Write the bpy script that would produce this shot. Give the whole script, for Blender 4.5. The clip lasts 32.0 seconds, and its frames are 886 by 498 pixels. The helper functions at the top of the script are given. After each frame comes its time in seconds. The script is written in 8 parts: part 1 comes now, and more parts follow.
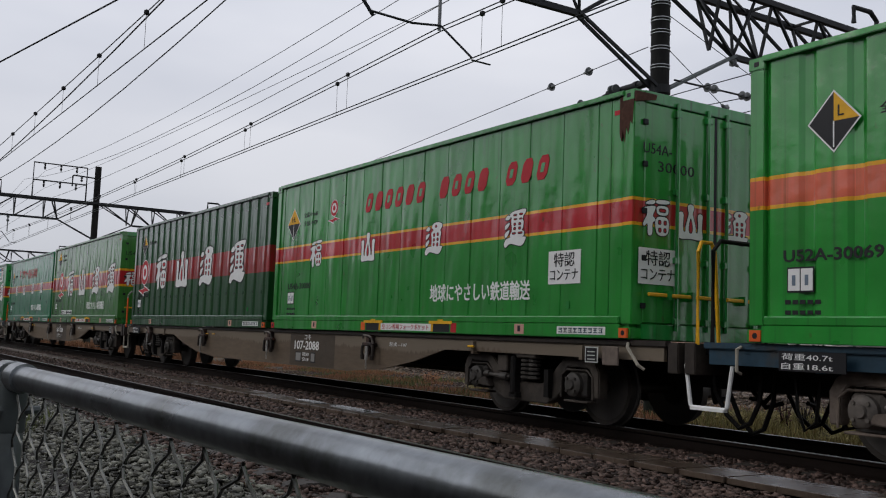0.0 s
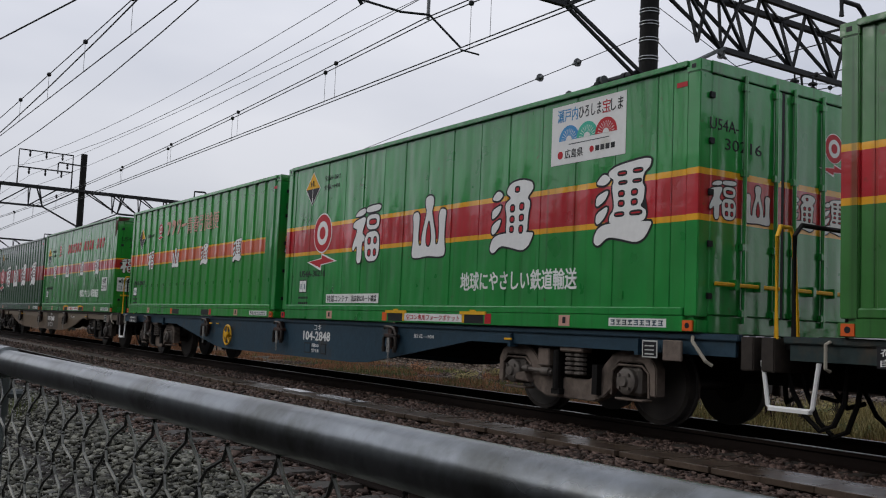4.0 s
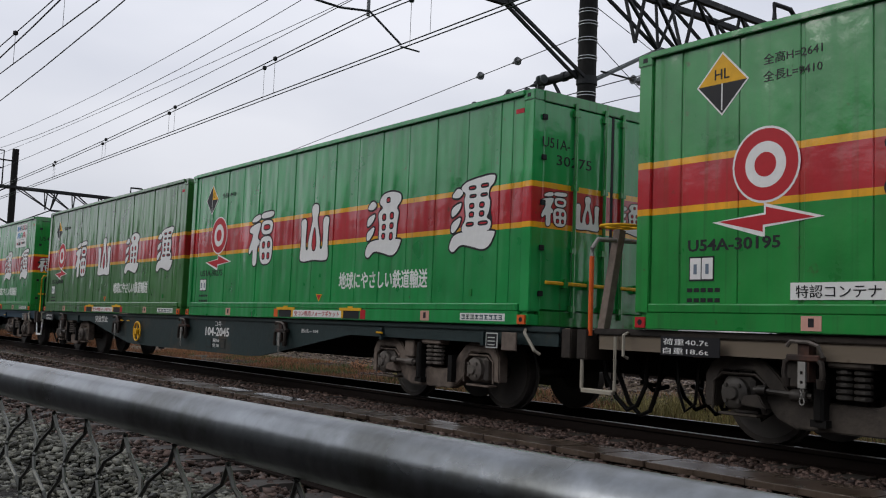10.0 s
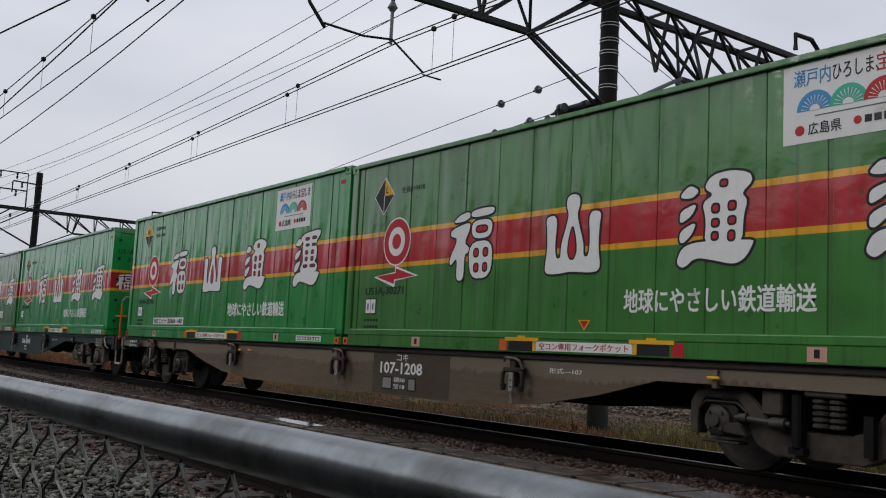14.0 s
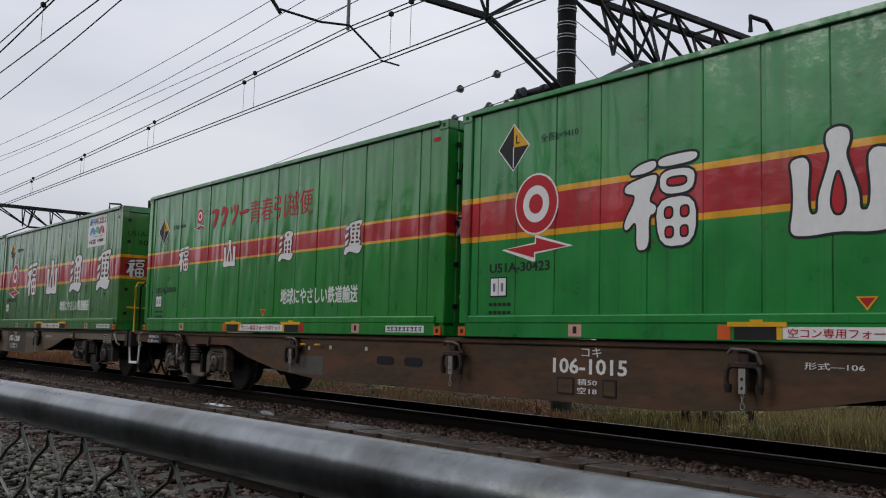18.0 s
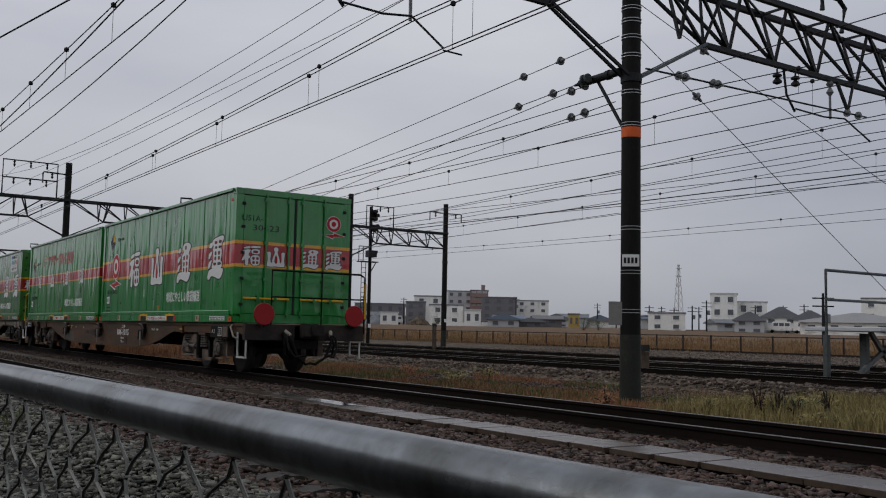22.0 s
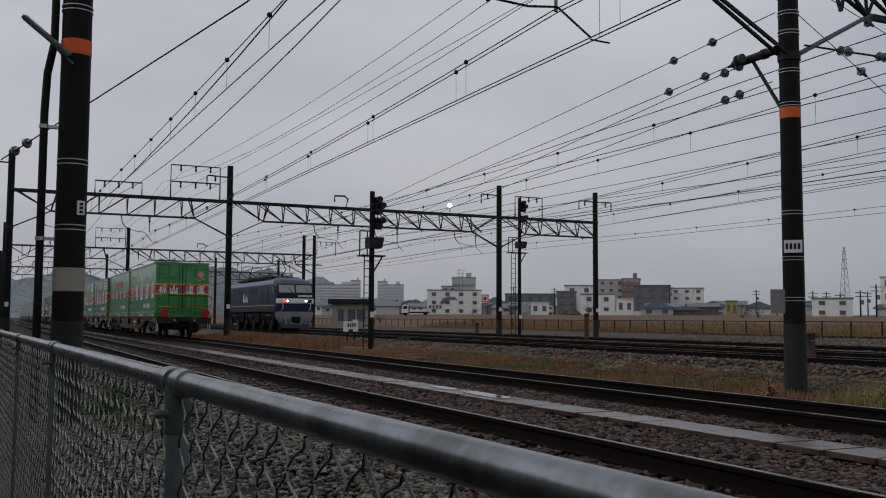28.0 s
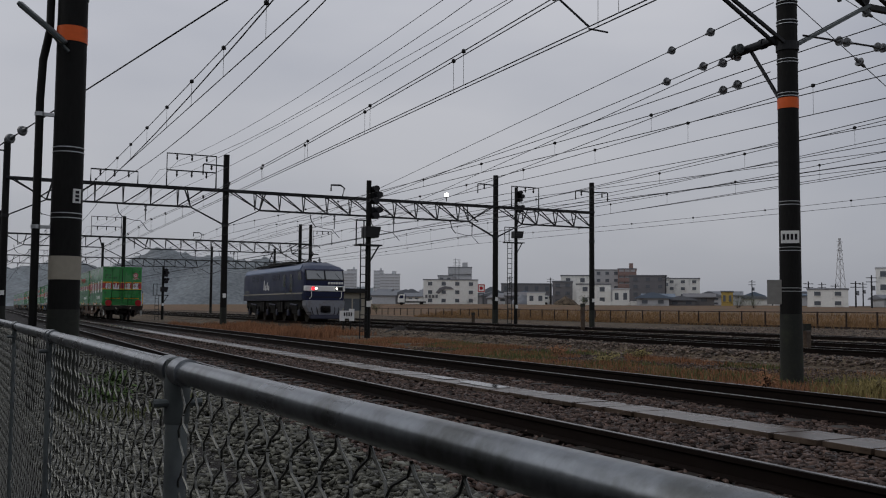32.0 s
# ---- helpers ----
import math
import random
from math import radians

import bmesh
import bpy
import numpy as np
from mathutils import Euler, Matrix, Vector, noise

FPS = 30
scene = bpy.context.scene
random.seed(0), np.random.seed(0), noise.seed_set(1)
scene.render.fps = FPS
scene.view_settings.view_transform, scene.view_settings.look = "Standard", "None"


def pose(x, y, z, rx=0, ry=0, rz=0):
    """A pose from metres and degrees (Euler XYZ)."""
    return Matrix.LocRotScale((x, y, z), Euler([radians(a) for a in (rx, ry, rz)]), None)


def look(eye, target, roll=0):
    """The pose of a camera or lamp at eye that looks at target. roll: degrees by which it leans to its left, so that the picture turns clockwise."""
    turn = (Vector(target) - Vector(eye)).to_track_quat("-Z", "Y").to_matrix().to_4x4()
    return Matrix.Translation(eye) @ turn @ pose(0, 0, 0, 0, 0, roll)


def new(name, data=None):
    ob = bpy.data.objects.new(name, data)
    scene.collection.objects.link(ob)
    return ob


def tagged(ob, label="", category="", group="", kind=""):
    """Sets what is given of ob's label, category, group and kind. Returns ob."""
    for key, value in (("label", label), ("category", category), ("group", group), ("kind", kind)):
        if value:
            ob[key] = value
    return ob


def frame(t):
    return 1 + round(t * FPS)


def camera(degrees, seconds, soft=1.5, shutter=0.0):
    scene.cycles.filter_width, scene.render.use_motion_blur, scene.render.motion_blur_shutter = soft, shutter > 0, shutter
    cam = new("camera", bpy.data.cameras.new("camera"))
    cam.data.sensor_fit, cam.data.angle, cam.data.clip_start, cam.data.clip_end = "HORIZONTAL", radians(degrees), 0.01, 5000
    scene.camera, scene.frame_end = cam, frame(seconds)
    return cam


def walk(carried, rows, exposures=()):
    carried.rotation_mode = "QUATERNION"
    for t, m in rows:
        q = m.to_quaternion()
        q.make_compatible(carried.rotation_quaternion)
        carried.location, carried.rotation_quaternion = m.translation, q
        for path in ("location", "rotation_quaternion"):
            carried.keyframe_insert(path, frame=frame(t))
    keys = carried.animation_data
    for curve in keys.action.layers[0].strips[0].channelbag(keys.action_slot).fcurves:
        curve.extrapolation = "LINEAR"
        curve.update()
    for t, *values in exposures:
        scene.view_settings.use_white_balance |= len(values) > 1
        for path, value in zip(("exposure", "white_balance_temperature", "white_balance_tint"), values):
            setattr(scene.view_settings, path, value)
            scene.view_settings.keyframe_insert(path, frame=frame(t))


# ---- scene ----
# The rails of the container train run along +y at x = TRAIN_X, their heads at z = 0.
EYE_Z = 0.92
TRAIN_X = 8.245


def eye_pose(yaw, pitch, roll, dx=0.0, dy=0.0, dz=0.0):
    return pose(dx, dy, EYE_Z + dz, 0, 0, yaw) @ pose(0, 0, 0, 90 + pitch) @ pose(0, 0, 0, 0, 0, roll)


cam = camera(49.71, 32.0, soft=1.1)
walk(cam, [
    (0, eye_pose(-32.72, 5.30, 2.11, 0.000, 0.000, 0.006)),
    (0.5, eye_pose(-33.16, 5.11, 1.47, -0.002, -0.006, 0.006)),
    (1, eye_pose(-33.15, 4.96, 1.27, -0.004, -0.012, 0.006)),
    (1.5, eye_pose(-33.01, 4.63, 1.11, -0.006, -0.019, 0.006)),
    (2, eye_pose(-33.40, 4.83, 1.10, -0.008, -0.025, 0.005)),
    (2.5, eye_pose(-33.74, 4.93, 1.59, -0.004, -0.017, 0.003)),
    (3, eye_pose(-34.04, 4.94, 2.03, -0.001, -0.008, 0.001)),
    (3.5, eye_pose(-33.84, 4.93, 2.27, 0.002, -0.000, -0.001)),
    (5.5, eye_pose(-32.60, 3.90, 2.34, 0.015, 0.033, -0.010)),
    (6, eye_pose(-32.83, 3.76, 2.13, 0.019, 0.041, -0.012)),
    (6.5, eye_pose(-34.52, 4.28, 1.94, 0.021, 0.028, -0.011)),
    (7, eye_pose(-35.83, 4.60, 2.68, 0.023, 0.014, -0.009)),
    (7.5, eye_pose(-35.88, 4.38, 2.87, 0.025, 0.001, -0.008)),
    (8, eye_pose(-36.79, 3.81, 2.80, 0.025, 0.001, -0.010)),
    (8.5, eye_pose(-36.89, 3.56, 2.22, 0.025, 0.001, -0.011)),
    (9, eye_pose(-36.82, 3.64, 1.80, 0.025, 0.001, -0.013)),
    (9.5, eye_pose(-37.04, 4.03, 2.03, 0.033, 0.001, -0.013)),
    (10, eye_pose(-37.00, 4.79, 2.23, 0.041, 0.002, -0.013)),
    (10.5, eye_pose(-36.60, 4.98, 2.14, 0.033, 0.001, -0.013)),
    (11, eye_pose(-36.94, 4.99, 2.63, 0.026, 0.001, -0.014)),
    (11.5, eye_pose(-36.93, 5.17, 2.78, 0.018, 0.001, -0.015)),
    (12, eye_pose(-36.74, 4.85, 2.51, 0.010, 0.000, -0.015)),
    (12.5, eye_pose(-36.01, 5.48, 2.34, 0.004, 0.000, -0.010)),
    (13, eye_pose(-36.01, 5.91, 2.74, -0.001, -0.000, -0.004)),
    (13.5, eye_pose(-35.96, 6.28, 3.08, 0.001, 0.000, -0.007)),
    (15.5, eye_pose(-35.65, 6.03, 1.66, 0.006, 0.000, -0.016)),
    (16, eye_pose(-36.27, 5.89, 1.70, 0.007, 0.000, -0.019)),
    (16.5, eye_pose(-36.90, 5.79, 1.71, 0.011, 0.000, -0.017)),
    (17, eye_pose(-37.35, 5.75, 1.60, 0.015, 0.001, -0.016)),
    (17.5, eye_pose(-37.66, 5.60, 1.59, 0.020, 0.001, -0.014)),
    (18, eye_pose(-38.12, 5.59, 1.58, 0.024, 0.001, -0.012)),
    (18.5, eye_pose(-38.00, 5.63, 1.94, 0.012, 0.000, -0.007)),
    (19, eye_pose(-37.22, 5.60, 2.14, -0.000, -0.000, -0.002)),
    (19.5, eye_pose(-36.73, 5.43, 1.94, -0.009, -0.000, 0.002)),
    (20, eye_pose(-36.21, 5.19, 1.68, -0.017, -0.001, 0.007)),
    (20.5, eye_pose(-35.62, 5.09, 1.77, -0.009, -0.000, 0.001)),
    (21, eye_pose(-34.83, 4.88, 1.72, -0.001, -0.000, -0.006)),
    (21.5, eye_pose(-34.43, 4.55, 1.56, 0.018, 0.001, -0.006)),
    (22, eye_pose(-34.17, 4.86, 1.14, 0.037, 0.002, -0.007)),
    (22.5, eye_pose(-33.63, 5.22, 0.98, 0.022, 0.000, -0.005)),
    (23, eye_pose(-32.82, 5.47, 0.89, 0.006, -0.001, -0.003)),
    (23.5, eye_pose(-31.66, 5.58, 0.85, -0.012, -0.004, -0.000)),
    (24, eye_pose(-30.18, 5.64, 0.66, -0.031, -0.007, 0.002)),
    (24.5, eye_pose(-28.90, 5.71, 0.60, -0.023, -0.026, 0.003)),
    (25, eye_pose(-27.44, 5.33, 0.54, -0.014, -0.044, 0.005)),
    (25.5, eye_pose(-26.71, 4.34, 0.44, -0.016, -0.036, 0.008)),
    (27.5, eye_pose(-26.18, 3.93, 0.39, -0.030, -0.005, 0.026)),
    (28, eye_pose(-25.26, 4.18, 0.31, -0.034, -0.020, 0.032)),
    (28.5, eye_pose(-25.26, 4.00, 0.33, -0.036, 0.000, 0.022)),
    (29, eye_pose(-25.84, 4.10, -0.17, -0.021, 0.021, 0.009)),
    (29.5, eye_pose(-25.68, 4.30, 0.07, -0.028, 0.023, 0.006)),
    (30, eye_pose(-25.57, 3.95, 0.40, -0.038, 0.025, 0.002)),
    (30.5, eye_pose(-25.82, 3.87, 0.60, -0.029, 0.028, -0.002)),
    (31, eye_pose(-25.59, 3.38, 0.71, -0.017, 0.020, -0.003)),
    (31.5, eye_pose(-25.56, 3.09, 0.55, -0.029, 0.013, 0.015)),
    (32, eye_pose(-25.49, 3.56, 0.47, -0.036, 0.006, 0.031)),
], exposures=[(0, 0.28), (3.5, 0.3), (6.0, 0.33), (7.5, 0.42), (9, 0.46), (11, 0.34), (13, 0.26), (16, 0.24), (18.5, 0.3), (20, 0.25), (21, 0.02), (22, -0.12), (23, -0.25), (25, -0.25), (28, -0.25), (32, -0.28)])

# ---- light: an overcast sky and a broad weak sun ----
world = bpy.data.worlds.new("overcast")
scene.world = world
world.use_nodes = True
wn, wl = world.node_tree.nodes, world.node_tree.links
wn.clear()
w_out = wn.new("ShaderNodeOutputWorld")
w_bg = wn.new("ShaderNodeBackground")
w_sky = wn.new("ShaderNodeTexSky")
w_sky.sky_type = "NISHITA"
w_sky.sun_disc = False
w_sky.sun_elevation, w_sky.sun_rotation = radians(45), radians(297)
w_gain = wn.new("ShaderNodeMix")
w_gain.data_type = "RGBA"
w_gain.blend_type = "MIX"
w_gain.inputs[0].default_value = 0.93
w_coord = wn.new("ShaderNodeTexCoord")
w_map = wn.new("ShaderNodeMapping")
w_map.inputs["Scale"].default_value = (1.0, 1.0, 3.2)
w_noise = wn.new("ShaderNodeTexNoise")
w_noise.inputs["Scale"].default_value = 1.7
w_noise.inputs["Detail"].default_value = 4
w_noise.inputs["Roughness"].default_value = 0.45
w_ramp = wn.new("ShaderNodeValToRGB")
w_ramp.color_ramp.elements[0].position, w_ramp.color_ramp.elements[0].color = 0.34, (4.75, 4.98, 5.75, 1)
w_ramp.color_ramp.elements[1].position, w_ramp.color_ramp.elements[1].color = 0.66, (7.0, 7.08, 7.6, 1)
wl.new(w_coord.outputs["Generated"], w_map.inputs["Vector"])
wl.new(w_map.outputs[0], w_noise.inputs["Vector"])
wl.new(w_noise.outputs[0], w_ramp.inputs[0])
wl.new(w_sky.outputs[0], w_gain.inputs[6])
wl.new(w_ramp.outputs[0], w_gain.inputs[7])
# an overcast sky is darker towards the horizon
w_sep = wn.new("ShaderNodeSeparateXYZ")
w_low = wn.new("ShaderNodeMapRange")
w_low.inputs[1].default_value, w_low.inputs[2].default_value = 0.0, 0.42
w_low.inputs[3].default_value, w_low.inputs[4].default_value = 0.73, 1.06
w_dim = wn.new("ShaderNodeMix")
w_dim.data_type, w_dim.blend_type = "RGBA", "MULTIPLY"
w_dim.inputs[0].default_value = 1.0
wl.new(w_coord.outputs["Generated"], w_sep.inputs[0])
wl.new(w_sep.outputs[2], w_low.inputs[0])
wl.new(w_gain.outputs[2], w_dim.inputs[6])
wl.new(w_low.outputs[0], w_dim.inputs[7])
wl.new(w_dim.outputs[2], w_bg.inputs[0])
w_bg.inputs[1].default_value = 0.1
wl.new(w_bg.outputs[0], w_out.inputs[0])

sun = new("sun", bpy.data.lights.new("sun", "SUN"))
sun.data.energy, sun.data.angle, sun.data.color = 0.6, radians(30), (1.0, 0.96, 0.92)
sun.matrix_world = look((-40, 22, 30), (0, 0, 0))


# ---- materials ----
def shader(name):
    m = bpy.data.materials.new(name)
    m.use_nodes = True
    nodes = m.node_tree.nodes
    return m, nodes, m.node_tree.links, nodes["Principled BSDF"]


def surface(name, color, rough=0.6, metal=0.0, big=0.8, fine=14.0, vary=0.25, bump=0.15, stain=None, stain_at=0.62, spec=0.28, stretch=(1, 1, 1), island=0.0, reach=0.02):
    """Two scales of noise over a base colour, with stains of a second colour and a fine relief."""
    m, n, l, b = shader(name)
    tc = n.new("ShaderNodeTexCoord")
    mp = n.new("ShaderNodeMapping")
    mp.inputs["Scale"].default_value = stretch
    l.new(tc.outputs["Object"], mp.inputs["Vector"])
    n1, n2 = n.new("ShaderNodeTexNoise"), n.new("ShaderNodeTexNoise")
    n1.inputs["Scale"].default_value, n2.inputs["Scale"].default_value = big, fine
    n1.inputs["Detail"].default_value, n2.inputs["Detail"].default_value = 5, 4
    for k in (n1, n2):
        l.new(mp.outputs[0], k.inputs["Vector"])
    add = n.new("ShaderNodeMath")
    add.operation = "ADD"
    l.new(n1.outputs[0], add.inputs[0])
    l.new(n2.outputs[0], add.inputs[1])
    rg = n.new("ShaderNodeMapRange")
    rg.inputs[1].default_value, rg.inputs[2].default_value = 0.6, 1.4
    rg.inputs[3].default_value, rg.inputs[4].default_value = 1 - vary, 1 + vary
    l.new(add.outputs[0], rg.inputs[0])
    tone = n.new("ShaderNodeMix")
    tone.data_type, tone.blend_type = "RGBA", "MULTIPLY"
    tone.inputs[0].default_value = 1.0
    tone.inputs[6].default_value = (*color, 1)
    last = rg.outputs[0]
    if island:
        geo = n.new("ShaderNodeNewGeometry")
        info = n.new("ShaderNodeObjectInfo")
        a2 = n.new("ShaderNodeMath")
        a2.operation = "ADD"
        l.new(geo.outputs["Random Per Island"], a2.inputs[0])
        l.new(info.outputs["Random"], a2.inputs[1])
        fr = n.new("ShaderNodeMath")
        fr.operation = "FRACT"
        l.new(a2.outputs[0], fr.inputs[0])
        r2 = n.new("ShaderNodeMapRange")
        r2.inputs[3].default_value, r2.inputs[4].default_value = 1 - island, 1 + island
        l.new(fr.outputs[0], r2.inputs[0])
        mu = n.new("ShaderNodeMath")
        mu.operation = "MULTIPLY"
        l.new(last, mu.inputs[0])
        l.new(r2.outputs[0], mu.inputs[1])
        last = mu.outputs[0]
    l.new(last, tone.inputs[7])
    out = tone.outputs[2]
    if stain:
        ra = n.new("ShaderNodeMapRange")
        ra.inputs[1].default_value, ra.inputs[2].default_value = stain_at - 0.08, stain_at + 0.1
        n3 = n.new("ShaderNodeTexNoise")
        n3.inputs["Scale"].default_value, n3.inputs["Detail"].default_value, n3.inputs["Roughness"].default_value = big * 2.3, 6, 0.62
        l.new(mp.outputs[0], n3.inputs["Vector"])
        l.new(n3.outputs[0], ra.inputs[0])
        sm = n.new("ShaderNodeMix")
        sm.data_type = "RGBA"
        l.new(ra.outputs[0], sm.inputs[0])
        l.new(out, sm.inputs[6])
        sm.inputs[7].default_value = (*stain, 1)
        out = sm.outputs[2]
    l.new(out, b.inputs["Base Color"])
    b.inputs["Roughness"].default_value, b.inputs["Metallic"].default_value = rough, metal
    b.inputs["Specular IOR Level"].default_value = spec
    rr = n.new("ShaderNodeMapRange")
    rr.inputs[3].default_value, rr.inputs[4].default_value = max(0.03, rough - 0.12), min(1, rough + 0.12)
    l.new(n1.outputs[0], rr.inputs[0])
    l.new(rr.outputs[0], b.inputs["Roughness"])
    if bump:
        bp = n.new("ShaderNodeBump")
        bp.inputs["Strength"].default_value, bp.inputs["Distance"].default_value = bump, reach
        l.new(n2.outputs[0], bp.inputs["Height"])
        l.new(bp.outputs[0], b.inputs["Normal"])
    return m


def livery(name, green, band=None, edge=0.06, red=(0.42, 0.012, 0.02), yellow=(0.75, 0.36, 0.01), grime=0.25, streak=(0.05, 0.085, 0.03)):
    """Glossy container paint: a green field with a red band between yellow lines, rain streaks and road dirt."""
    m, n, l, b = shader(name)
    tc = n.new("ShaderNodeTexCoord")
    sep = n.new("ShaderNodeSeparateXYZ")
    l.new(tc.outputs["Object"], sep.inputs[0])
    col = n.new("ShaderNodeRGB")
    col.outputs[0].default_value = (*green, 1)
    out = col.outputs[0]

    def between(lo, hi):
        a, c, p = n.new("ShaderNodeMath"), n.new("ShaderNodeMath"), n.new("ShaderNodeMath")
        a.operation, c.operation, p.operation = "GREATER_THAN", "LESS_THAN", "MULTIPLY"
        l.new(sep.outputs[2], a.inputs[0])
        l.new(sep.outputs[2], c.inputs[0])
        a.inputs[1].default_value, c.inputs[1].default_value = lo, hi
        l.new(a.outputs[0], p.inputs[0])
        l.new(c.outputs[0], p.inputs[1])
        return p.outputs[0]

    def over(fac, low, color):
        x = n.new("ShaderNodeMix")
        x.data_type = "RGBA"
        l.new(fac, x.inputs[0])
        l.new(low, x.inputs[6])
        x.inputs[7].default_value = (*color, 1)
        return x.outputs[2]

    if band:
        if edge:
            out = over(between(band[0], band[1]), out, yellow)
        out = over(between(band[0] + edge, band[1] - edge), out, red)
    mp = n.new("ShaderNodeMapping")
    mp.inputs["Scale"].default_value = (6, 6, 0.35)
    l.new(tc.outputs["Object"], mp.inputs[0])
    info = n.new("ShaderNodeObjectInfo")
    ns = n.new("ShaderNodeTexNoise")
    ns.noise_dimensions = "4D"
    ns.inputs["Scale"].default_value, ns.inputs["Detail"].default_value = 1.6, 6
    l.new(info.outputs["Random"], ns.inputs["W"])
    l.new(mp.outputs[0], ns.inputs["Vector"])
    rs = n.new("ShaderNodeMapRange")
    rs.inputs[1].default_value, rs.inputs[2].default_value = 0.46, 0.8
    rs.inputs[4].default_value = grime
    l.new(ns.outputs[0], rs.inputs[0])
    out = over(rs.outputs[0], out, streak)
    runs = n.new("ShaderNodeMapping")
    runs.inputs["Scale"].default_value = (17, 17, 0.22)
    l.new(tc.outputs["Object"], runs.inputs[0])
    rn = n.new("ShaderNodeTexNoise")
    rn.noise_dimensions = "4D"
    rn.inputs["Scale"].default_value, rn.inputs["Detail"].default_value = 1.0, 3
    l.new(info.outputs["Random"], rn.inputs["W"])
    l.new(runs.outputs[0], rn.inputs["Vector"])
    rm = n.new("ShaderNodeMapRange")
    rm.inputs[1].default_value, rm.inputs[2].default_value = 0.58, 0.74
    rm.inputs[4].default_value = grime * 1.5
    l.new(rn.outputs[0], rm.inputs[0])
    out = over(rm.outputs[0], out, (0.012, 0.05, 0.012))
    speck = n.new("ShaderNodeTexNoise")
    speck.inputs["Scale"].default_value, speck.inputs["Detail"].default_value = 7.0, 3
    l.new(tc.outputs["Object"], speck.inputs["Vector"])
    spot = n.new("ShaderNodeMapRange")
    spot.inputs[1].default_value, spot.inputs[2].default_value = 0.7, 0.78
    spot.inputs[4].default_value = 0.55
    l.new(speck.outputs[0], spot.inputs[0])
    out = over(spot.outputs[0], out, (0.07, 0.045, 0.018))
    nf = n.new("ShaderNodeTexNoise")
    nf.inputs["Scale"].default_value, nf.inputs["Detail"].default_value = 2.2, 5
    l.new(tc.outputs["Object"], nf.inputs["Vector"])
    rf = n.new("ShaderNodeMapRange")
    rf.inputs[1].default_value, rf.inputs[2].default_value = 0.3, 0.7
    rf.inputs[3].default_value, rf.inputs[4].default_value = 0.84, 1.12
    l.new(nf.outputs[0], rf.inputs[0])
    tone = n.new("ShaderNodeMix")
    tone.data_type, tone.blend_type = "RGBA", "MULTIPLY"
    tone.inputs[0].default_value = 1
    l.new(out, tone.inputs[6])
    each = n.new("ShaderNodeMapRange")
    each.inputs[3].default_value, each.inputs[4].default_value = 0.93, 1.07
    l.new(info.outputs["Random"], each.inputs[0])
    both = n.new("ShaderNodeMath")
    both.operation = "MULTIPLY"
    l.new(rf.outputs[0], both.inputs[0])
    l.new(each.outputs[0], both.inputs[1])
    l.new(both.outputs[0], tone.inputs[7])
    l.new(tone.outputs[2], b.inputs["Base Color"])
    rr = n.new("ShaderNodeMapRange")
    rr.inputs[3].default_value, rr.inputs[4].default_value = 0.2, 0.42
    l.new(nf.outputs[0], rr.inputs[0])
    l.new(rr.outputs[0], b.inputs["Roughness"])
    b.inputs["Coat Weight"].default_value, b.inputs["Coat Roughness"].default_value = 0.85, 0.12
    b.inputs["Coat IOR"].default_value = 1.6
    b.inputs["Specular IOR Level"].default_value = 0.3
    bp = n.new("ShaderNodeBump")
    bp.inputs["Strength"].default_value, bp.inputs["Distance"].default_value = 0.4, 0.03
    l.new(nf.outputs[0], bp.inputs["Height"])
    swell = n.new("ShaderNodeMapping")
    swell.inputs["Scale"].default_value = (2.4, 2.4, 0.5)
    l.new(tc.outputs["Object"], swell.inputs[0])
    sw = n.new("ShaderNodeTexNoise")
    sw.inputs["Scale"].default_value, sw.inputs["Detail"].default_value = 1.5, 1
    l.new(swell.outputs[0], sw.inputs["Vector"])
    bulge = n.new("ShaderNodeBump")
    bulge.inputs["Strength"].default_value, bulge.inputs["Distance"].default_value = 0.6, 0.06
    l.new(sw.outputs[0], bulge.inputs["Height"])
    l.new(bp.outputs[0], bulge.inputs["Normal"])
    l.new(bulge.outputs[0], b.inputs["Normal"])
    l.new(bulge.outputs[0], b.inputs["Coat Normal"])
    return m


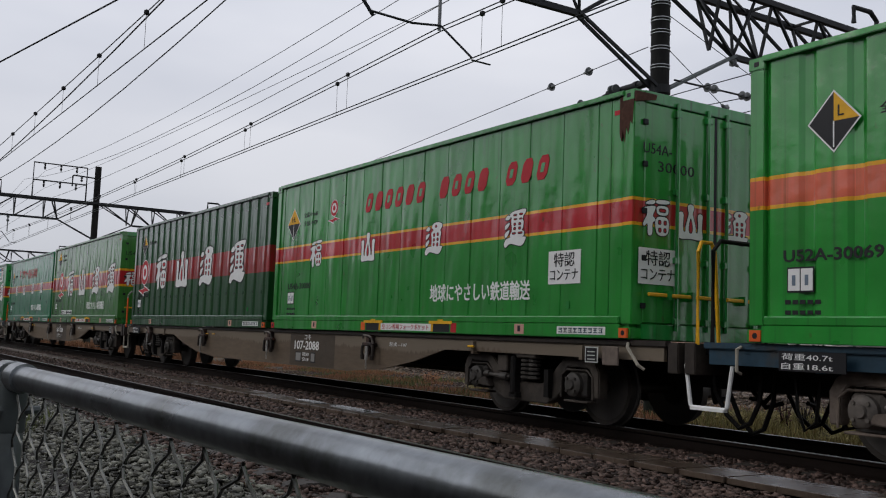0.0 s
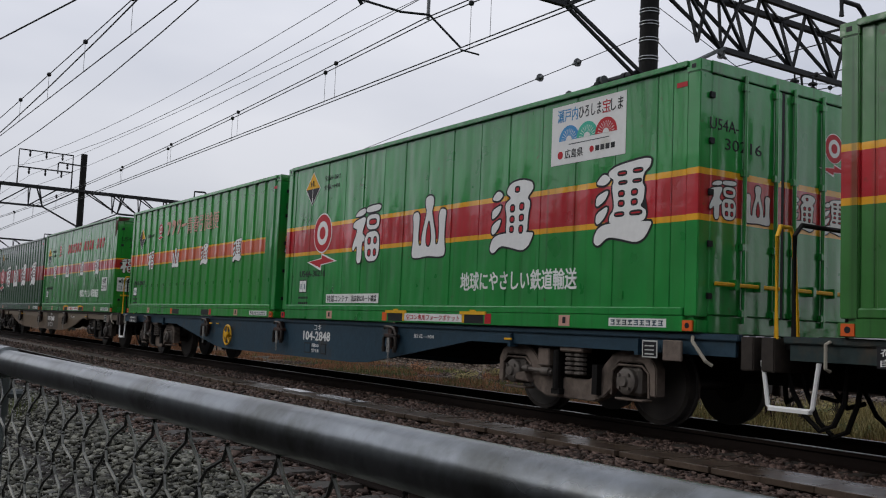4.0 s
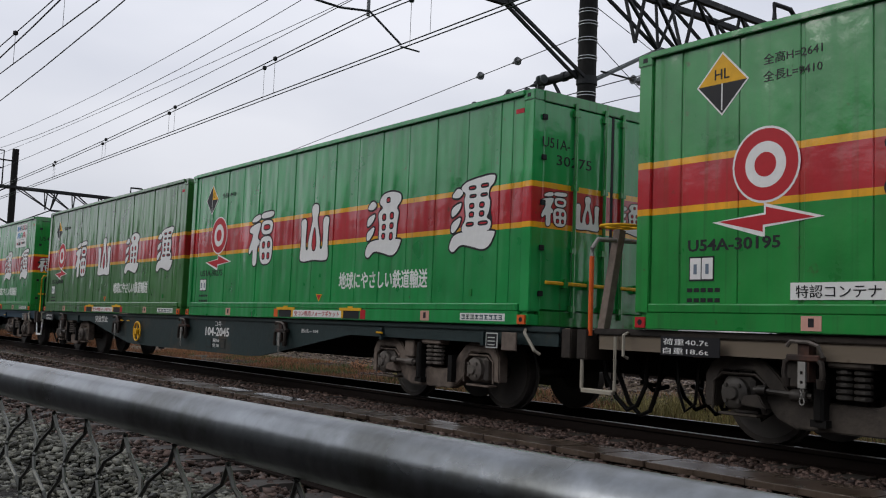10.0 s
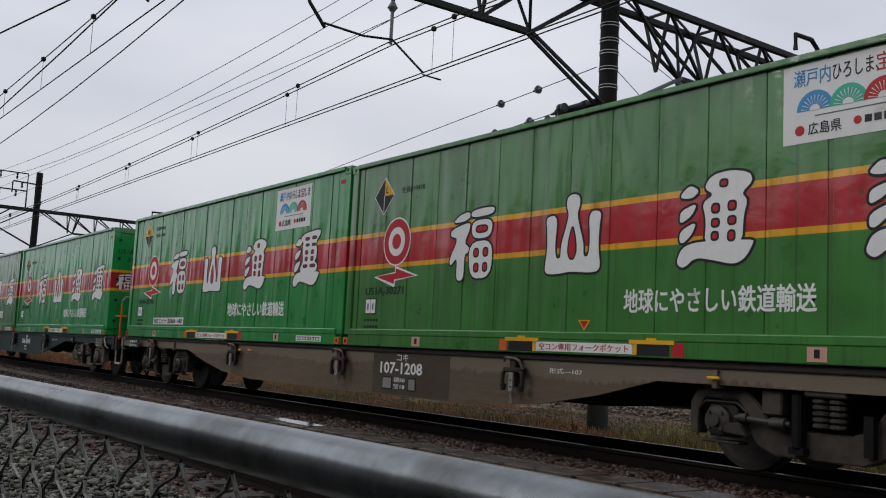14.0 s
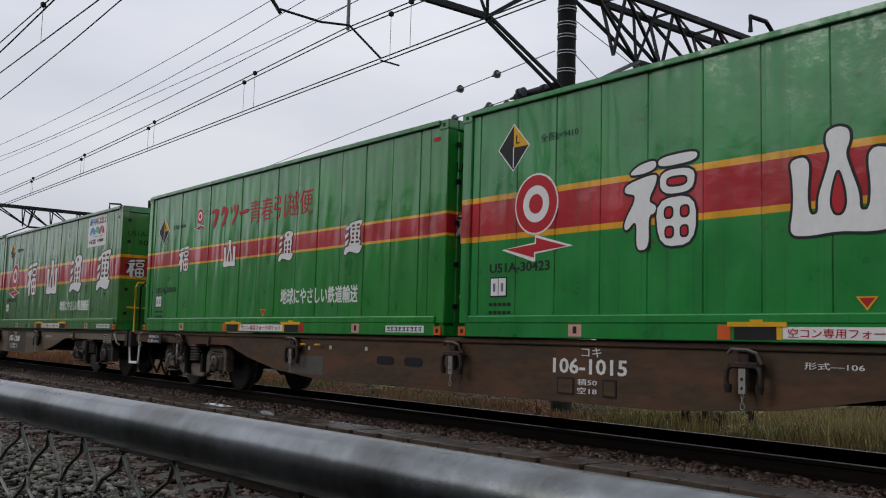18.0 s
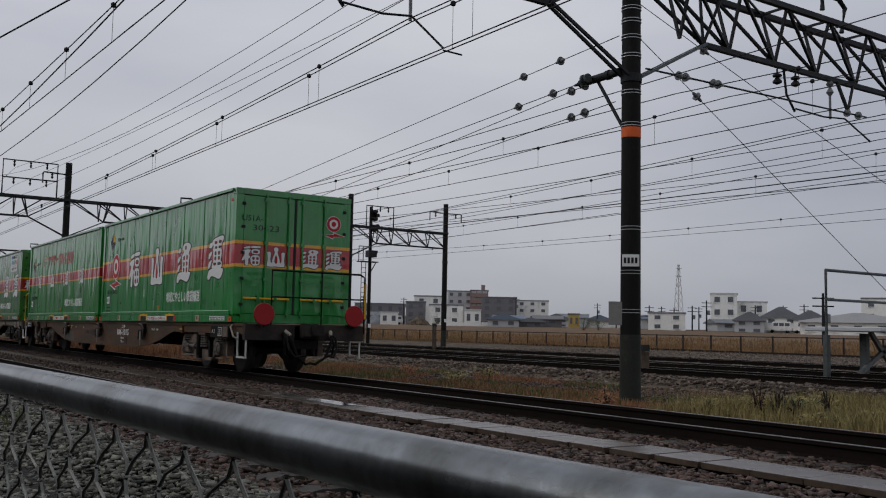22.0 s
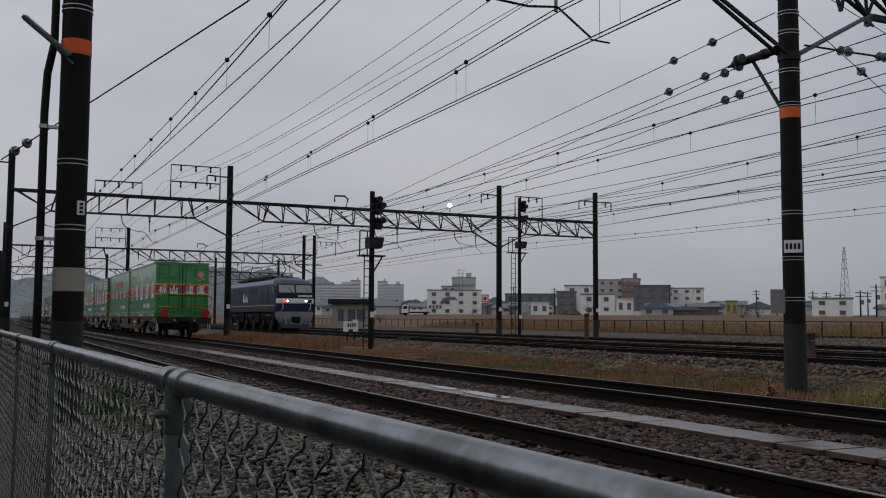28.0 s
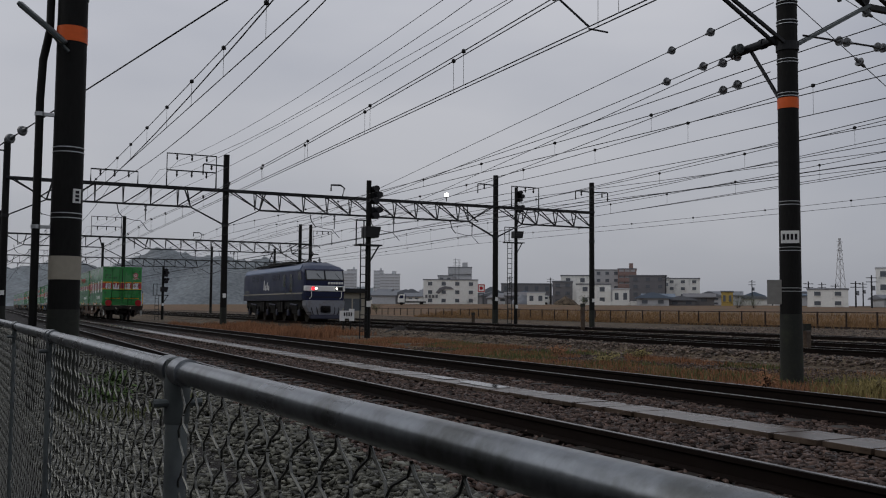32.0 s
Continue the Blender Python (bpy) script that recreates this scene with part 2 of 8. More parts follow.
def dusty(name, low, high):
    """Brown sill paint under a pale dust film whose torn lower edge runs along the upper third."""
    m = surface(name, low, 0.65, big=1.6, vary=0.22, stain=tuple(0.75 * c for c in low), stain_at=0.62, stretch=(1, 0.3, 1.6))
    n, l, b = m.node_tree.nodes, m.node_tree.links, m.node_tree.nodes["Principled BSDF"]
    tc, sep = n.new("ShaderNodeTexCoord"), n.new("ShaderNodeSeparateXYZ")
    l.new(tc.outputs["Object"], sep.inputs[0])
    edge = sep.outputs[2]
    for scale, size in (((1, 0.55, 0.0), 0.34), ((1, 16.0, 1.5), 0.16)):
        mp, ns, ad = n.new("ShaderNodeMapping"), n.new("ShaderNodeTexNoise"), n.new("ShaderNodeMath")
        mp.inputs["Scale"].default_value = scale
        ns.inputs["Scale"].default_value, ns.inputs["Detail"].default_value = 1.0, 4
        ad.operation = "MULTIPLY_ADD"
        ad.inputs[1].default_value = size
        l.new(tc.outputs["Object"], mp.inputs[0])
        l.new(mp.outputs[0], ns.inputs["Vector"])
        l.new(ns.outputs[0], ad.inputs[0])
        l.new(edge, ad.inputs[2])
        edge = ad.outputs[0]
    rg, mx = n.new("ShaderNodeMapRange"), n.new("ShaderNodeMix")
    rg.inputs[1].default_value, rg.inputs[2].default_value, rg.inputs[4].default_value = 0.985, 1.02, 0.75
    l.new(edge, rg.inputs[0])
    mx.data_type = "RGBA"
    mx.inputs[7].default_value = (*high, 1)
    l.new(b.inputs["Base Color"].links[0].from_socket, mx.inputs[6])
    l.new(rg.outputs[0], mx.inputs[0])
    l.new(mx.outputs[2], b.inputs["Base Color"])
    return m


def glow(name, color, strength):
    m, n, l, b = shader(name)
    b.inputs["Base Color"].default_value = (*color, 1)
    b.inputs["Emission Color"].default_value = (*color, 1)
    b.inputs["Emission Strength"].default_value = strength
    return m


GREEN = (0.011, 0.222, 0.037)
BAND_BIG, BAND_SMALL = (1.07, 1.58), (1.19, 1.49)
M = {
    "green": livery("green container paint with red band", GREEN, BAND_BIG, 0.062),
    "olive": livery("faded olive container paint with red band", (0.04, 0.165, 0.034), BAND_BIG, 0.062, grime=0.35),
    "dull": livery("weathered green container paint with red band", (0.042, 0.178, 0.03), BAND_BIG, 0.062, grime=0.35),
    "dark": livery("dark green corrugated container paint", (0.008, 0.06, 0.016), (1.07, 1.58), 0.0, red=(0.3, 0.015, 0.02), grime=0.5),
    "small": livery("green paint with narrow red band", (0.014, 0.215, 0.024), BAND_SMALL, 0.035),
    "faded": livery("green paint with faded orange band", (0.016, 0.25, 0.028), BAND_SMALL, 0.035, red=(0.62, 0.12, 0.06), grime=0.3),
    "teal": livery("blue-green paint with narrow red band", (0.02, 0.21, 0.085), BAND_SMALL, 0.035),
    "plain_green": livery("green container frame paint", GREEN, grime=0.45),
    "mint": livery("bright bluish-green container paint with red band", (0.008, 0.26, 0.058), BAND_BIG, 0.062, grime=0.22),
    "white": surface("white lettering paint", (0.72, 0.72, 0.7), 0.5, vary=0.08, bump=0.0, stain=(0.35, 0.36, 0.33), stain_at=0.7),
    "white_dull": surface("greyed white lettering paint", (0.5, 0.51, 0.48), 0.55, vary=0.1, bump=0.0, stain=(0.25, 0.3, 0.24), stain_at=0.66),
    "black": surface("black marking paint", (0.01, 0.01, 0.012), 0.5, vary=0.1, bump=0.0),
    "red": surface("red marking paint", (0.42, 0.012, 0.02), 0.45, vary=0.1, bump=0.0),
    "yellow": surface("yellow safety paint", (0.68, 0.36, 0.012), 0.5, vary=0.15, bump=0.05, stain=(0.2, 0.12, 0.04), stain_at=0.68),
    "orange": surface("orange safety paint", (0.62, 0.1, 0.015), 0.5, vary=0.12, bump=0.05),
    "pink": surface("faded pink plate", (0.55, 0.3, 0.24), 0.6, vary=0.12, bump=0.0),
    "navy": surface("dark blue wagon paint", (0.016, 0.042, 0.064), 0.5, vary=0.25, stain=(0.05, 0.04, 0.03), stain_at=0.66),
    "slate": surface("dark grey-green wagon paint", (0.016, 0.03, 0.03), 0.55, vary=0.25, stain=(0.06, 0.045, 0.03), stain_at=0.64),
    "tan": dusty("dusty grey-brown wagon paint", (0.108, 0.079, 0.052), (0.165, 0.135, 0.1)),
    "tan_dark": surface("dark brown repainted wagon panel", (0.058, 0.043, 0.029), 0.6, big=1.6, vary=0.25, stain=(0.065, 0.05, 0.035), stain_at=0.58, stretch=(1, 0.6, 1.6)),
    "cap_pale": surface("pale dusty grey field", (0.22, 0.215, 0.2), 0.65, vary=0.15, bump=0.02),
    "chain": surface("pale worn chain steel", (0.26, 0.25, 0.23), 0.5, 0.3, vary=0.25, bump=0.05),
    "brown": surface("rusty brown wagon paint", (0.058, 0.036, 0.02), 0.65, big=1.2, vary=0.4, stain=(0.1, 0.047, 0.024), stain_at=0.55, stretch=(1, 0.4, 1.3)),
    "bogie": surface("brake-dust brown bogie steel", (0.15, 0.118, 0.096), 0.7, vary=0.35, bump=0.3, stain=(0.04, 0.03, 0.024), stain_at=0.56),
    "cap": surface("dusty grey bearing steel", (0.12, 0.104, 0.09), 0.6, 0.2, vary=0.3, bump=0.15, stain=(0.03, 0.026, 0.023), stain_at=0.55),
    # darker copies of bogie and cap, with the deep shade put into their colour
    "bogie_dark": surface("shade-darkened brown bogie steel", (0.055, 0.045, 0.036), 0.65, vary=0.4, bump=0.3, stain=(0.02, 0.016, 0.013), stain_at=0.52),
    "cap_dark": surface("shade-darkened grey bearing steel", (0.06, 0.054, 0.047), 0.55, 0.2, vary=0.35, bump=0.15, stain=(0.018, 0.016, 0.014), stain_at=0.52),
    "grey_patch": surface("grey primer patch", (0.085, 0.08, 0.072), 0.7, vary=0.2, bump=0.02),
    "lock": surface("rusty black lock steel", (0.022, 0.016, 0.013), 0.7, vary=0.4, bump=0.3, stain=(0.1, 0.04, 0.026), stain_at=0.54),
    "grime": surface("oily black underframe steel", (0.0085, 0.0078, 0.0072), 0.65, spec=0.12, vary=0.35, bump=0.2),
    "wheel": surface("worn wheel steel", (0.042, 0.036, 0.031), 0.6, 0.1, vary=0.25, bump=0.1),
    "tread": surface("polished tread steel", (0.09, 0.084, 0.078), 0.45, 0.5, vary=0.1, bump=0.03),
    "frame_steel": surface("grimy brown underframe steel", (0.03, 0.023, 0.018), 0.65, vary=0.4, bump=0.2, stain=(0.012, 0.01, 0.008), stain_at=0.55),
    "zinc": surface("wet galvanised pipe", (0.24, 0.257, 0.27), 0.29, 1.0, big=4.5, fine=60, vary=0.3, bump=0.12, stain=(0.12, 0.125, 0.12), stain_at=0.54, reach=0.003),
    "zinc_dull": surface("weathered galvanised steel", (0.088, 0.1, 0.1), 0.5, 0.3, big=3, fine=40, vary=0.2, bump=0.06, stain=(0.05, 0.055, 0.062), stain_at=0.6, reach=0.002),
    "mesh_wire": surface("dull fence wire", (0.1, 0.102, 0.093), 0.34, 0.75, big=8, fine=60, vary=0.3, bump=0.0),
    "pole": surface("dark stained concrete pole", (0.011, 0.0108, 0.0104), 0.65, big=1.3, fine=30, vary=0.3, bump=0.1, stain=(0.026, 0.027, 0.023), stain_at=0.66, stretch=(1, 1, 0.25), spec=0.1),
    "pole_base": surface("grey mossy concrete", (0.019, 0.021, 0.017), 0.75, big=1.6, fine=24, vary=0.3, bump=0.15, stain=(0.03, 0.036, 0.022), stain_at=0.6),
    "band_wire": surface("bright steel band", (0.4, 0.41, 0.42), 0.4, 0.7, vary=0.15, bump=0),
    "lattice": surface("dark galvanised lattice steel", (0.02, 0.021, 0.023), 0.6, 0.2, vary=0.35, bump=0.05, stain=(0.07, 0.07, 0.07), stain_at=0.66, spec=0.2),
    "cable": surface("black weathered cable", (0.008, 0.008, 0.009), 0.6, vary=0.1, bump=0),
    "porcelain": surface("grey porcelain insulator", (0.13, 0.135, 0.14), 0.25, vary=0.1, bump=0),
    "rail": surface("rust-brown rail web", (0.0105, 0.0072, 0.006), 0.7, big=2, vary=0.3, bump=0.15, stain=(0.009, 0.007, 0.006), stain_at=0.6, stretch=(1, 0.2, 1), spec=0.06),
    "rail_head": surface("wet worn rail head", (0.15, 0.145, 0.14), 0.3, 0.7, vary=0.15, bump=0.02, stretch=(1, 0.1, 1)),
    "sleeper": surface("wet concrete sleeper", (0.04, 0.035, 0.03), 0.65, vary=0.3, bump=0.2, stain=(0.022, 0.017, 0.013), stain_at=0.55),
    "trough": surface("wet concrete trough lid", (0.075, 0.055, 0.041), 0.25, big=1.3, fine=20, vary=0.35, bump=0.12, stain=(0.045, 0.03, 0.021), stain_at=0.52, island=0.15, spec=0.5, reach=0.006),
    # sides darker than the lids, shade below them put into the colour
    "trough_side": surface("muddy concrete trough side with painted shade", (0.035, 0.027, 0.02), 0.7, big=2.0, fine=20, vary=0.4, bump=0.2, stain=(0.015, 0.012, 0.01), stain_at=0.52, spec=0.1),
    # kept near black so the gaps between loose stones read as shade
    "ballast_bed": surface("near-black ballast ground", (0.012, 0.0095, 0.008), 0.85, big=1.5, fine=16, vary=0.45, bump=0.9, reach=0.05),
    "ballast": surface("rust-stained ballast stone", (0.078, 0.052, 0.042), 0.55, big=6, fine=30, vary=0.45, bump=0.25, island=0.8, spec=0.2),
    "far_stone": surface("dry brown ballast stone", (0.13, 0.1, 0.078), 0.6, big=6, fine=30, vary=0.3, bump=0.25, island=0.7),
    "gravel": surface("wet grey crushed stone", (0.112, 0.111, 0.09), 0.48, big=6, fine=30, vary=0.35, bump=0.25, island=0.9, spec=0.22),
    "soil": surface("stony brown soil", (0.125, 0.097, 0.068), 0.85, big=0.6, fine=9, vary=0.5, bump=0.9, stain=(0.03, 0.024, 0.018), stain_at=0.52, reach=0.05, spec=0.08),
    "field": surface("tawny winter field", (0.125, 0.072, 0.036), 0.9, big=0.12, fine=2, vary=0.5, bump=0.6, stain=(0.06, 0.06, 0.03), stain_at=0.6),
    "straw": surface("dry straw grass", (0.25, 0.175, 0.09), 0.8, big=0.4, fine=3, vary=0.3, bump=0, island=0.35),
    "straw_far": surface("tawny tall grass", (0.2, 0.12, 0.055), 0.8, big=0.4, fine=3, vary=0.3, bump=0, island=0.4),
    "rust_grass": surface("russet dead grass", (0.25, 0.12, 0.06), 0.8, big=0.4, fine=3, vary=0.3, bump=0, island=0.4),
    "olive_grass": surface("olive dead grass", (0.23, 0.19, 0.075), 0.8, big=0.4, fine=3, vary=0.3, bump=0, island=0.45),
    "green_grass": surface("dull green grass", (0.1, 0.115, 0.042), 0.8, big=0.4, fine=3, vary=0.3, bump=0, island=0.4),
    "fence_post": surface("brown fence post", (0.022, 0.014, 0.011), 0.7, vary=0.2, bump=0.05),
    "wall_white": surface("off-white rendered wall", (0.78, 0.78, 0.74), 0.8, big=0.15, fine=2, vary=0.1, bump=0.05, stain=(0.4, 0.4, 0.38), stain_at=0.62),
    # dark tone of the added walls out of view, kept low to cut bounce
    "wall_unseen": surface("dark grey wall out of view", (0.19, 0.19, 0.185), 0.8, big=0.4, fine=4, vary=0.25, bump=0.1, stain=(0.07, 0.07, 0.065), stain_at=0.6),
    # lighter, bluer grey puts haze into the far slabs' wall colour
    "wall_pale": surface("rendered wall paled by haze in its colour", (0.62, 0.64, 0.66), 0.8, big=0.15, fine=2, vary=0.1, bump=0.05),
    "wall_grey": surface("grey rendered wall", (0.46, 0.47, 0.48), 0.8, big=0.15, fine=2, vary=0.12, bump=0.05),
    "wall_dark": surface("dark slate cladding", (0.16, 0.158, 0.165), 0.75, big=0.15, fine=2, vary=0.15, bump=0.05),
    "wall_brown": surface("red-brown tiled wall", (0.26, 0.18, 0.16), 0.75, big=0.15, fine=2, vary=0.15, bump=0.05),
    "wall_yellow": surface("mustard wall", (0.42, 0.3, 0.09), 0.8, big=0.2, fine=2, vary=0.12, bump=0.05),
    "roof_grey": surface("grey roof sheet", (0.16, 0.17, 0.185), 0.6, big=0.4, fine=4, vary=0.2, bump=0.1),
    "water": surface("clear rain water", (0.1, 0.1, 0.1), 0.04, 0.0, vary=0.05, bump=0.02, spec=1.0),
    "fresh": surface("fresh green weed leaf", (0.07, 0.12, 0.03), 0.6, big=0.5, fine=3, vary=0.3, bump=0, island=0.45),
    "leaf": surface("dull olive shrub leaf", (0.06, 0.075, 0.025), 0.7, big=0.5, fine=3, vary=0.3, bump=0, island=0.45),
    "roof_blue": surface("blue-grey roof tiles", (0.13, 0.17, 0.22), 0.55, big=0.4, fine=4, vary=0.2, bump=0.1),
    "roof_white": surface("pale sheet roof", (0.5, 0.52, 0.54), 0.5, big=0.4, fine=4, vary=0.1, bump=0.05),
    "window": surface("dark window glass", (0.09, 0.1, 0.115), 0.25, vary=0.1, bump=0.0, spec=0.6),
    # pale blue-grey puts the distance haze into the hill's base colour
    "hill": surface("wooded hill paled by haze in its colour", (0.17, 0.19, 0.2), 0.95, big=0.02, fine=0.25, vary=0.5, bump=0.3, reach=0.5),
    "loco_blue": surface("deep blue locomotive paint", (0.007, 0.0115, 0.046), 0.35, vary=0.12, bump=0.02),
    "loco_light": surface("pale blue locomotive roof paint", (0.14, 0.18, 0.27), 0.4, vary=0.1, bump=0.02),
    "loco_roof": surface("slate blue locomotive roof paint", (0.04, 0.055, 0.1), 0.4, vary=0.15, bump=0.02),
    "loco_low": surface("grimy grey-blue locomotive paint", (0.02, 0.022, 0.04), 0.5, vary=0.25, bump=0.02),
    # pale grey base paints the sky's reflection into the glass
    "cab_glass": surface("cab windscreen glass with sky reflection in its grey", (0.22, 0.24, 0.25), 0.08, vary=0.1, bump=0.0, spec=0.9),
    "window_dark": surface("black side window glass", (0.012, 0.013, 0.018), 0.2, vary=0.1, bump=0.0),
    "loco_grey": surface("light grey locomotive skirt", (0.2, 0.21, 0.235), 0.5, vary=0.15, bump=0.02, stain=(0.14, 0.12, 0.1), stain_at=0.62),
    "lamp_on": glow("lit headlamp", (1.0, 0.93, 0.8), 6.0),
    "lamp_red": glow("lit red lamp", (1.0, 0.02, 0.03), 3.0),
    "red_disc": surface("red tail disc", (0.3, 0.012, 0.015), 0.35, vary=0.08, bump=0),
    "sign": surface("white enamel sign", (0.7, 0.7, 0.68), 0.45, vary=0.05, bump=0, stain=(0.5, 0.48, 0.42), stain_at=0.68),
    "cover": surface("grey-beige pole wrap", (0.3, 0.275, 0.22), 0.6, vary=0.1, bump=0.05),
    "blue_sign": surface("blue sticker print", (0.05, 0.25, 0.5), 0.5, vary=0.05, bump=0),
    "green_sign": surface("green sticker print", (0.05, 0.4, 0.28), 0.5, vary=0.05, bump=0),
    "rust": surface("flaking rust", (0.06, 0.025, 0.015), 0.85, big=3, fine=25, vary=0.4, bump=0.3),
}


# ---- mesh tools ----
class Build:
    """Collects simple solids into one mesh."""

    def __init__(self):
        self.v, self.f = [], []

    def add(self, verts, faces):
        k = len(self.v)
        self.v += [tuple(p) for p in verts]
        self.f += [tuple(k + i for i in q) for q in faces]
        return self

    def box(self, x0, x1, y0, y1, z0, z1):
        return self.add([(x, y, z) for z in (z0, z1) for y in (y0, y1) for x in (x0, x1)],
                        [(0, 2, 3, 1), (4, 5, 7, 6), (0, 1, 5, 4), (2, 6, 7, 3), (0, 4, 6, 2), (1, 3, 7, 5)])

    def slab(self, x0, x1, y0, y1, z0, z1, c):
        """A box with its long edges chamfered by c."""
        xs, out = (x0, x1), []
        ring = lambda z, d: [(x0 + d, y0, z), (x1 - d, y0, z), (x1, y0 + d, z), (x1, y1 - d, z), (x1 - d, y1, z), (x0 + d, y1, z), (x0, y1 - d, z), (x0, y0 + d, z)]
        inner = lambda z: [(x0 + c, y0 + c, z), (x1 - c, y0 + c, z), (x1 - c, y0 + c, z), (x1 - c, y1 - c, z), (x1 - c, y1 - c, z), (x0 + c, y1 - c, z), (x0 + c, y1 - c, z), (x0 + c, y0 + c, z)]
        k = len(self.v)
        low, mid, top, cap = ring(z0 + c, c), ring(z1 - c, c), inner(z1), inner(z0)
        self.v += low + mid + top + cap
        for i in range(8):
            j = (i + 1) % 8
            self.f.append((k + i, k + j, k + 8 + j, k + 8 + i))
            self.f.append((k + 8 + i, k + 8 + j, k + 16 + j, k + 16 + i))
            self.f.append((k + 24 + i, k + 24 + j, k + j, k + i))
        self.f.append((k + 16, k + 18, k + 20, k + 22))
        self.f.append((k + 30, k + 28, k + 26, k + 24))
        return self

    def prism(self, pts, a, b, axis="x"):
        """A polygon (u, v) pulled from a to b along an axis: x takes (y, z), y takes (x, z), z takes (x, y)."""
        put = {"x": lambda u, v, w: (w, u, v), "y": lambda u, v, w: (u, w, v), "z": lambda u, v, w: (u, v, w)}[axis]
        n = len(pts)
        sides = [(i, (i + 1) % n, n + (i + 1) % n, n + i) for i in range(n)]
        return self.add([put(u, v, a) for u, v in pts] + [put(u, v, b) for u, v in pts], [tuple(range(n))[::-1], tuple(range(n, 2 * n))] + sides)

    def rod(self, p, q, r, seg=8, r2=None, caps=True):
        p, q = Vector(p), Vector(q)
        d = q - p
        if d.length < 1e-6:
            return self
        side = d.orthogonal().normalized()
        up = d.normalized().cross(side)
        r2 = r if r2 is None else r2
        ring = [side * math.cos(2 * math.pi * i / seg) + up * math.sin(2 * math.pi * i / seg) for i in range(seg)]
        faces = [(i, (i + 1) % seg, seg + (i + 1) % seg, seg + i) for i in range(seg)]
        if caps:
            faces += [tuple(range(seg))[::-1], tuple(range(seg, 2 * seg))]
        return self.add([p + e * r for e in ring] + [q + e * r2 for e in ring], faces)

    def bar(self, p, q, w, h):
        """A rectangular bar from p to q, w wide (sideways) and h high."""
        p, q = Vector(p), Vector(q)
        d = (q - p).normalized()
        side = d.cross(Vector((0, 0, 1)))
        side = Vector((1, 0, 0)) if side.length < 1e-4 else side.normalized()
        up = side.cross(d)
        c = [side * (sx * w / 2) + up * (sz * h / 2) for sx, sz in ((-1, -1), (1, -1), (1, 1), (-1, 1))]
        return self.add([p + e for e in c] + [q + e for e in c], [(3, 2, 1, 0), (4, 5, 6, 7), (0, 1, 5, 4), (1, 2, 6, 5), (2, 3, 7, 6), (3, 0, 4, 7)])

    def tube(self, pts, r, seg=8):
        pts = [Vector(p) for p in pts]
        k, n = len(self.v), len(pts)
        ref = Vector((0, 0, 1))
        if abs((pts[-1] - pts[0]).normalized().z) > 0.9:
            ref = Vector((1, 0, 0))
        for i, p in enumerate(pts):
            d = (pts[min(i + 1, n - 1)] - pts[max(i - 1, 0)]).normalized()
            side = d.cross(ref)
            side = d.orthogonal().normalized() if side.length < 1e-3 else side.normalized()
            up = side.cross(d)
            self.v += [tuple(p + side * (r * math.cos(2 * math.pi * j / seg)) + up * (r * math.sin(2 * math.pi * j / seg))) for j in range(seg)]
        for i in range(n - 1):
            for j in range(seg):
                a, b = k + i * seg + j, k + i * seg + (j + 1) % seg
                self.f.append((a, b, b + seg, a + seg))
        self.f.append(tuple(k + j for j in range(seg))[::-1])
        self.f.append(tuple(k + (n - 1) * seg + j for j in range(seg)))
        return self

    def lathe(self, prof, at, axis="z", seg=16):
        """Profile (radius, height) turned about an axis through at."""
        k, n = len(self.v), len(prof)
        ax, ay, az = at
        for r, h in prof:
            for j in range(seg):
                c, s = r * math.cos(2 * math.pi * j / seg), r * math.sin(2 * math.pi * j / seg)
                self.v.append({"z": (ax + c, ay + s, az + h), "x": (ax + h, ay + c, az + s), "y": (ax + s, ay + h, az + c)}[axis])
        for i in range(n - 1):
            for j in range(seg):
                a, b = k + i * seg + j, k + i * seg + (j + 1) % seg
                self.f.append((a, b, b + seg, a + seg))
        if prof[0][0] > 1e-6:
            self.f.append(tuple(k + j for j in range(seg))[::-1])
        if prof[-1][0] > 1e-6:
            self.f.append(tuple(k + (n - 1) * seg + j for j in range(seg)))
        return self

    def mesh(self, name, material, bevel=0.0, smooth=False):
        me = bpy.data.meshes.new(name)
        me.from_pydata(self.v, [], self.f)
        me.materials.append(material)
        if bevel:
            bm = bmesh.new()
            bm.from_mesh(me)
            bmesh.ops.recalc_face_normals(bm, faces=bm.faces)
            sharp = [e for e in bm.edges if len(e.link_faces) == 2 and e.calc_face_angle(0) > 0.6]
            bmesh.ops.bevel(bm, geom=sharp, offset=bevel, segments=2, affect="EDGES", clamp_overlap=True)
            bm.to_mesh(me)
            bm.free()
        if smooth:
            me.shade_smooth()
            me.set_sharp_from_angle(angle=radians(40))
        me.validate()
        return me


def empty(name, m=None, label="", category="", group="", kind=""):
    ob = new(name)
    ob.empty_display_size = 0.2
    if m is not None:
        ob.matrix_world = m
    return tagged(ob, label, category, group, kind)


def part(name, b, material, parent=None, label="", bevel=0.0, smooth=False, m=None):
    me = b if isinstance(b, bpy.types.Mesh) else b.mesh(name, material, bevel, smooth)
    ob = new(name, me)
    if parent is not None:
        ob.parent = parent
    if m is not None:
        ob.matrix_basis = m
    return tagged(ob, label)


def thing(name, b, material, label, category, group="", kind="", bevel=0.0, smooth=False, m=None):
    return tagged(part(name, b, material, None, label, bevel, smooth, m), label, category, group, kind)


LETTERS = {}


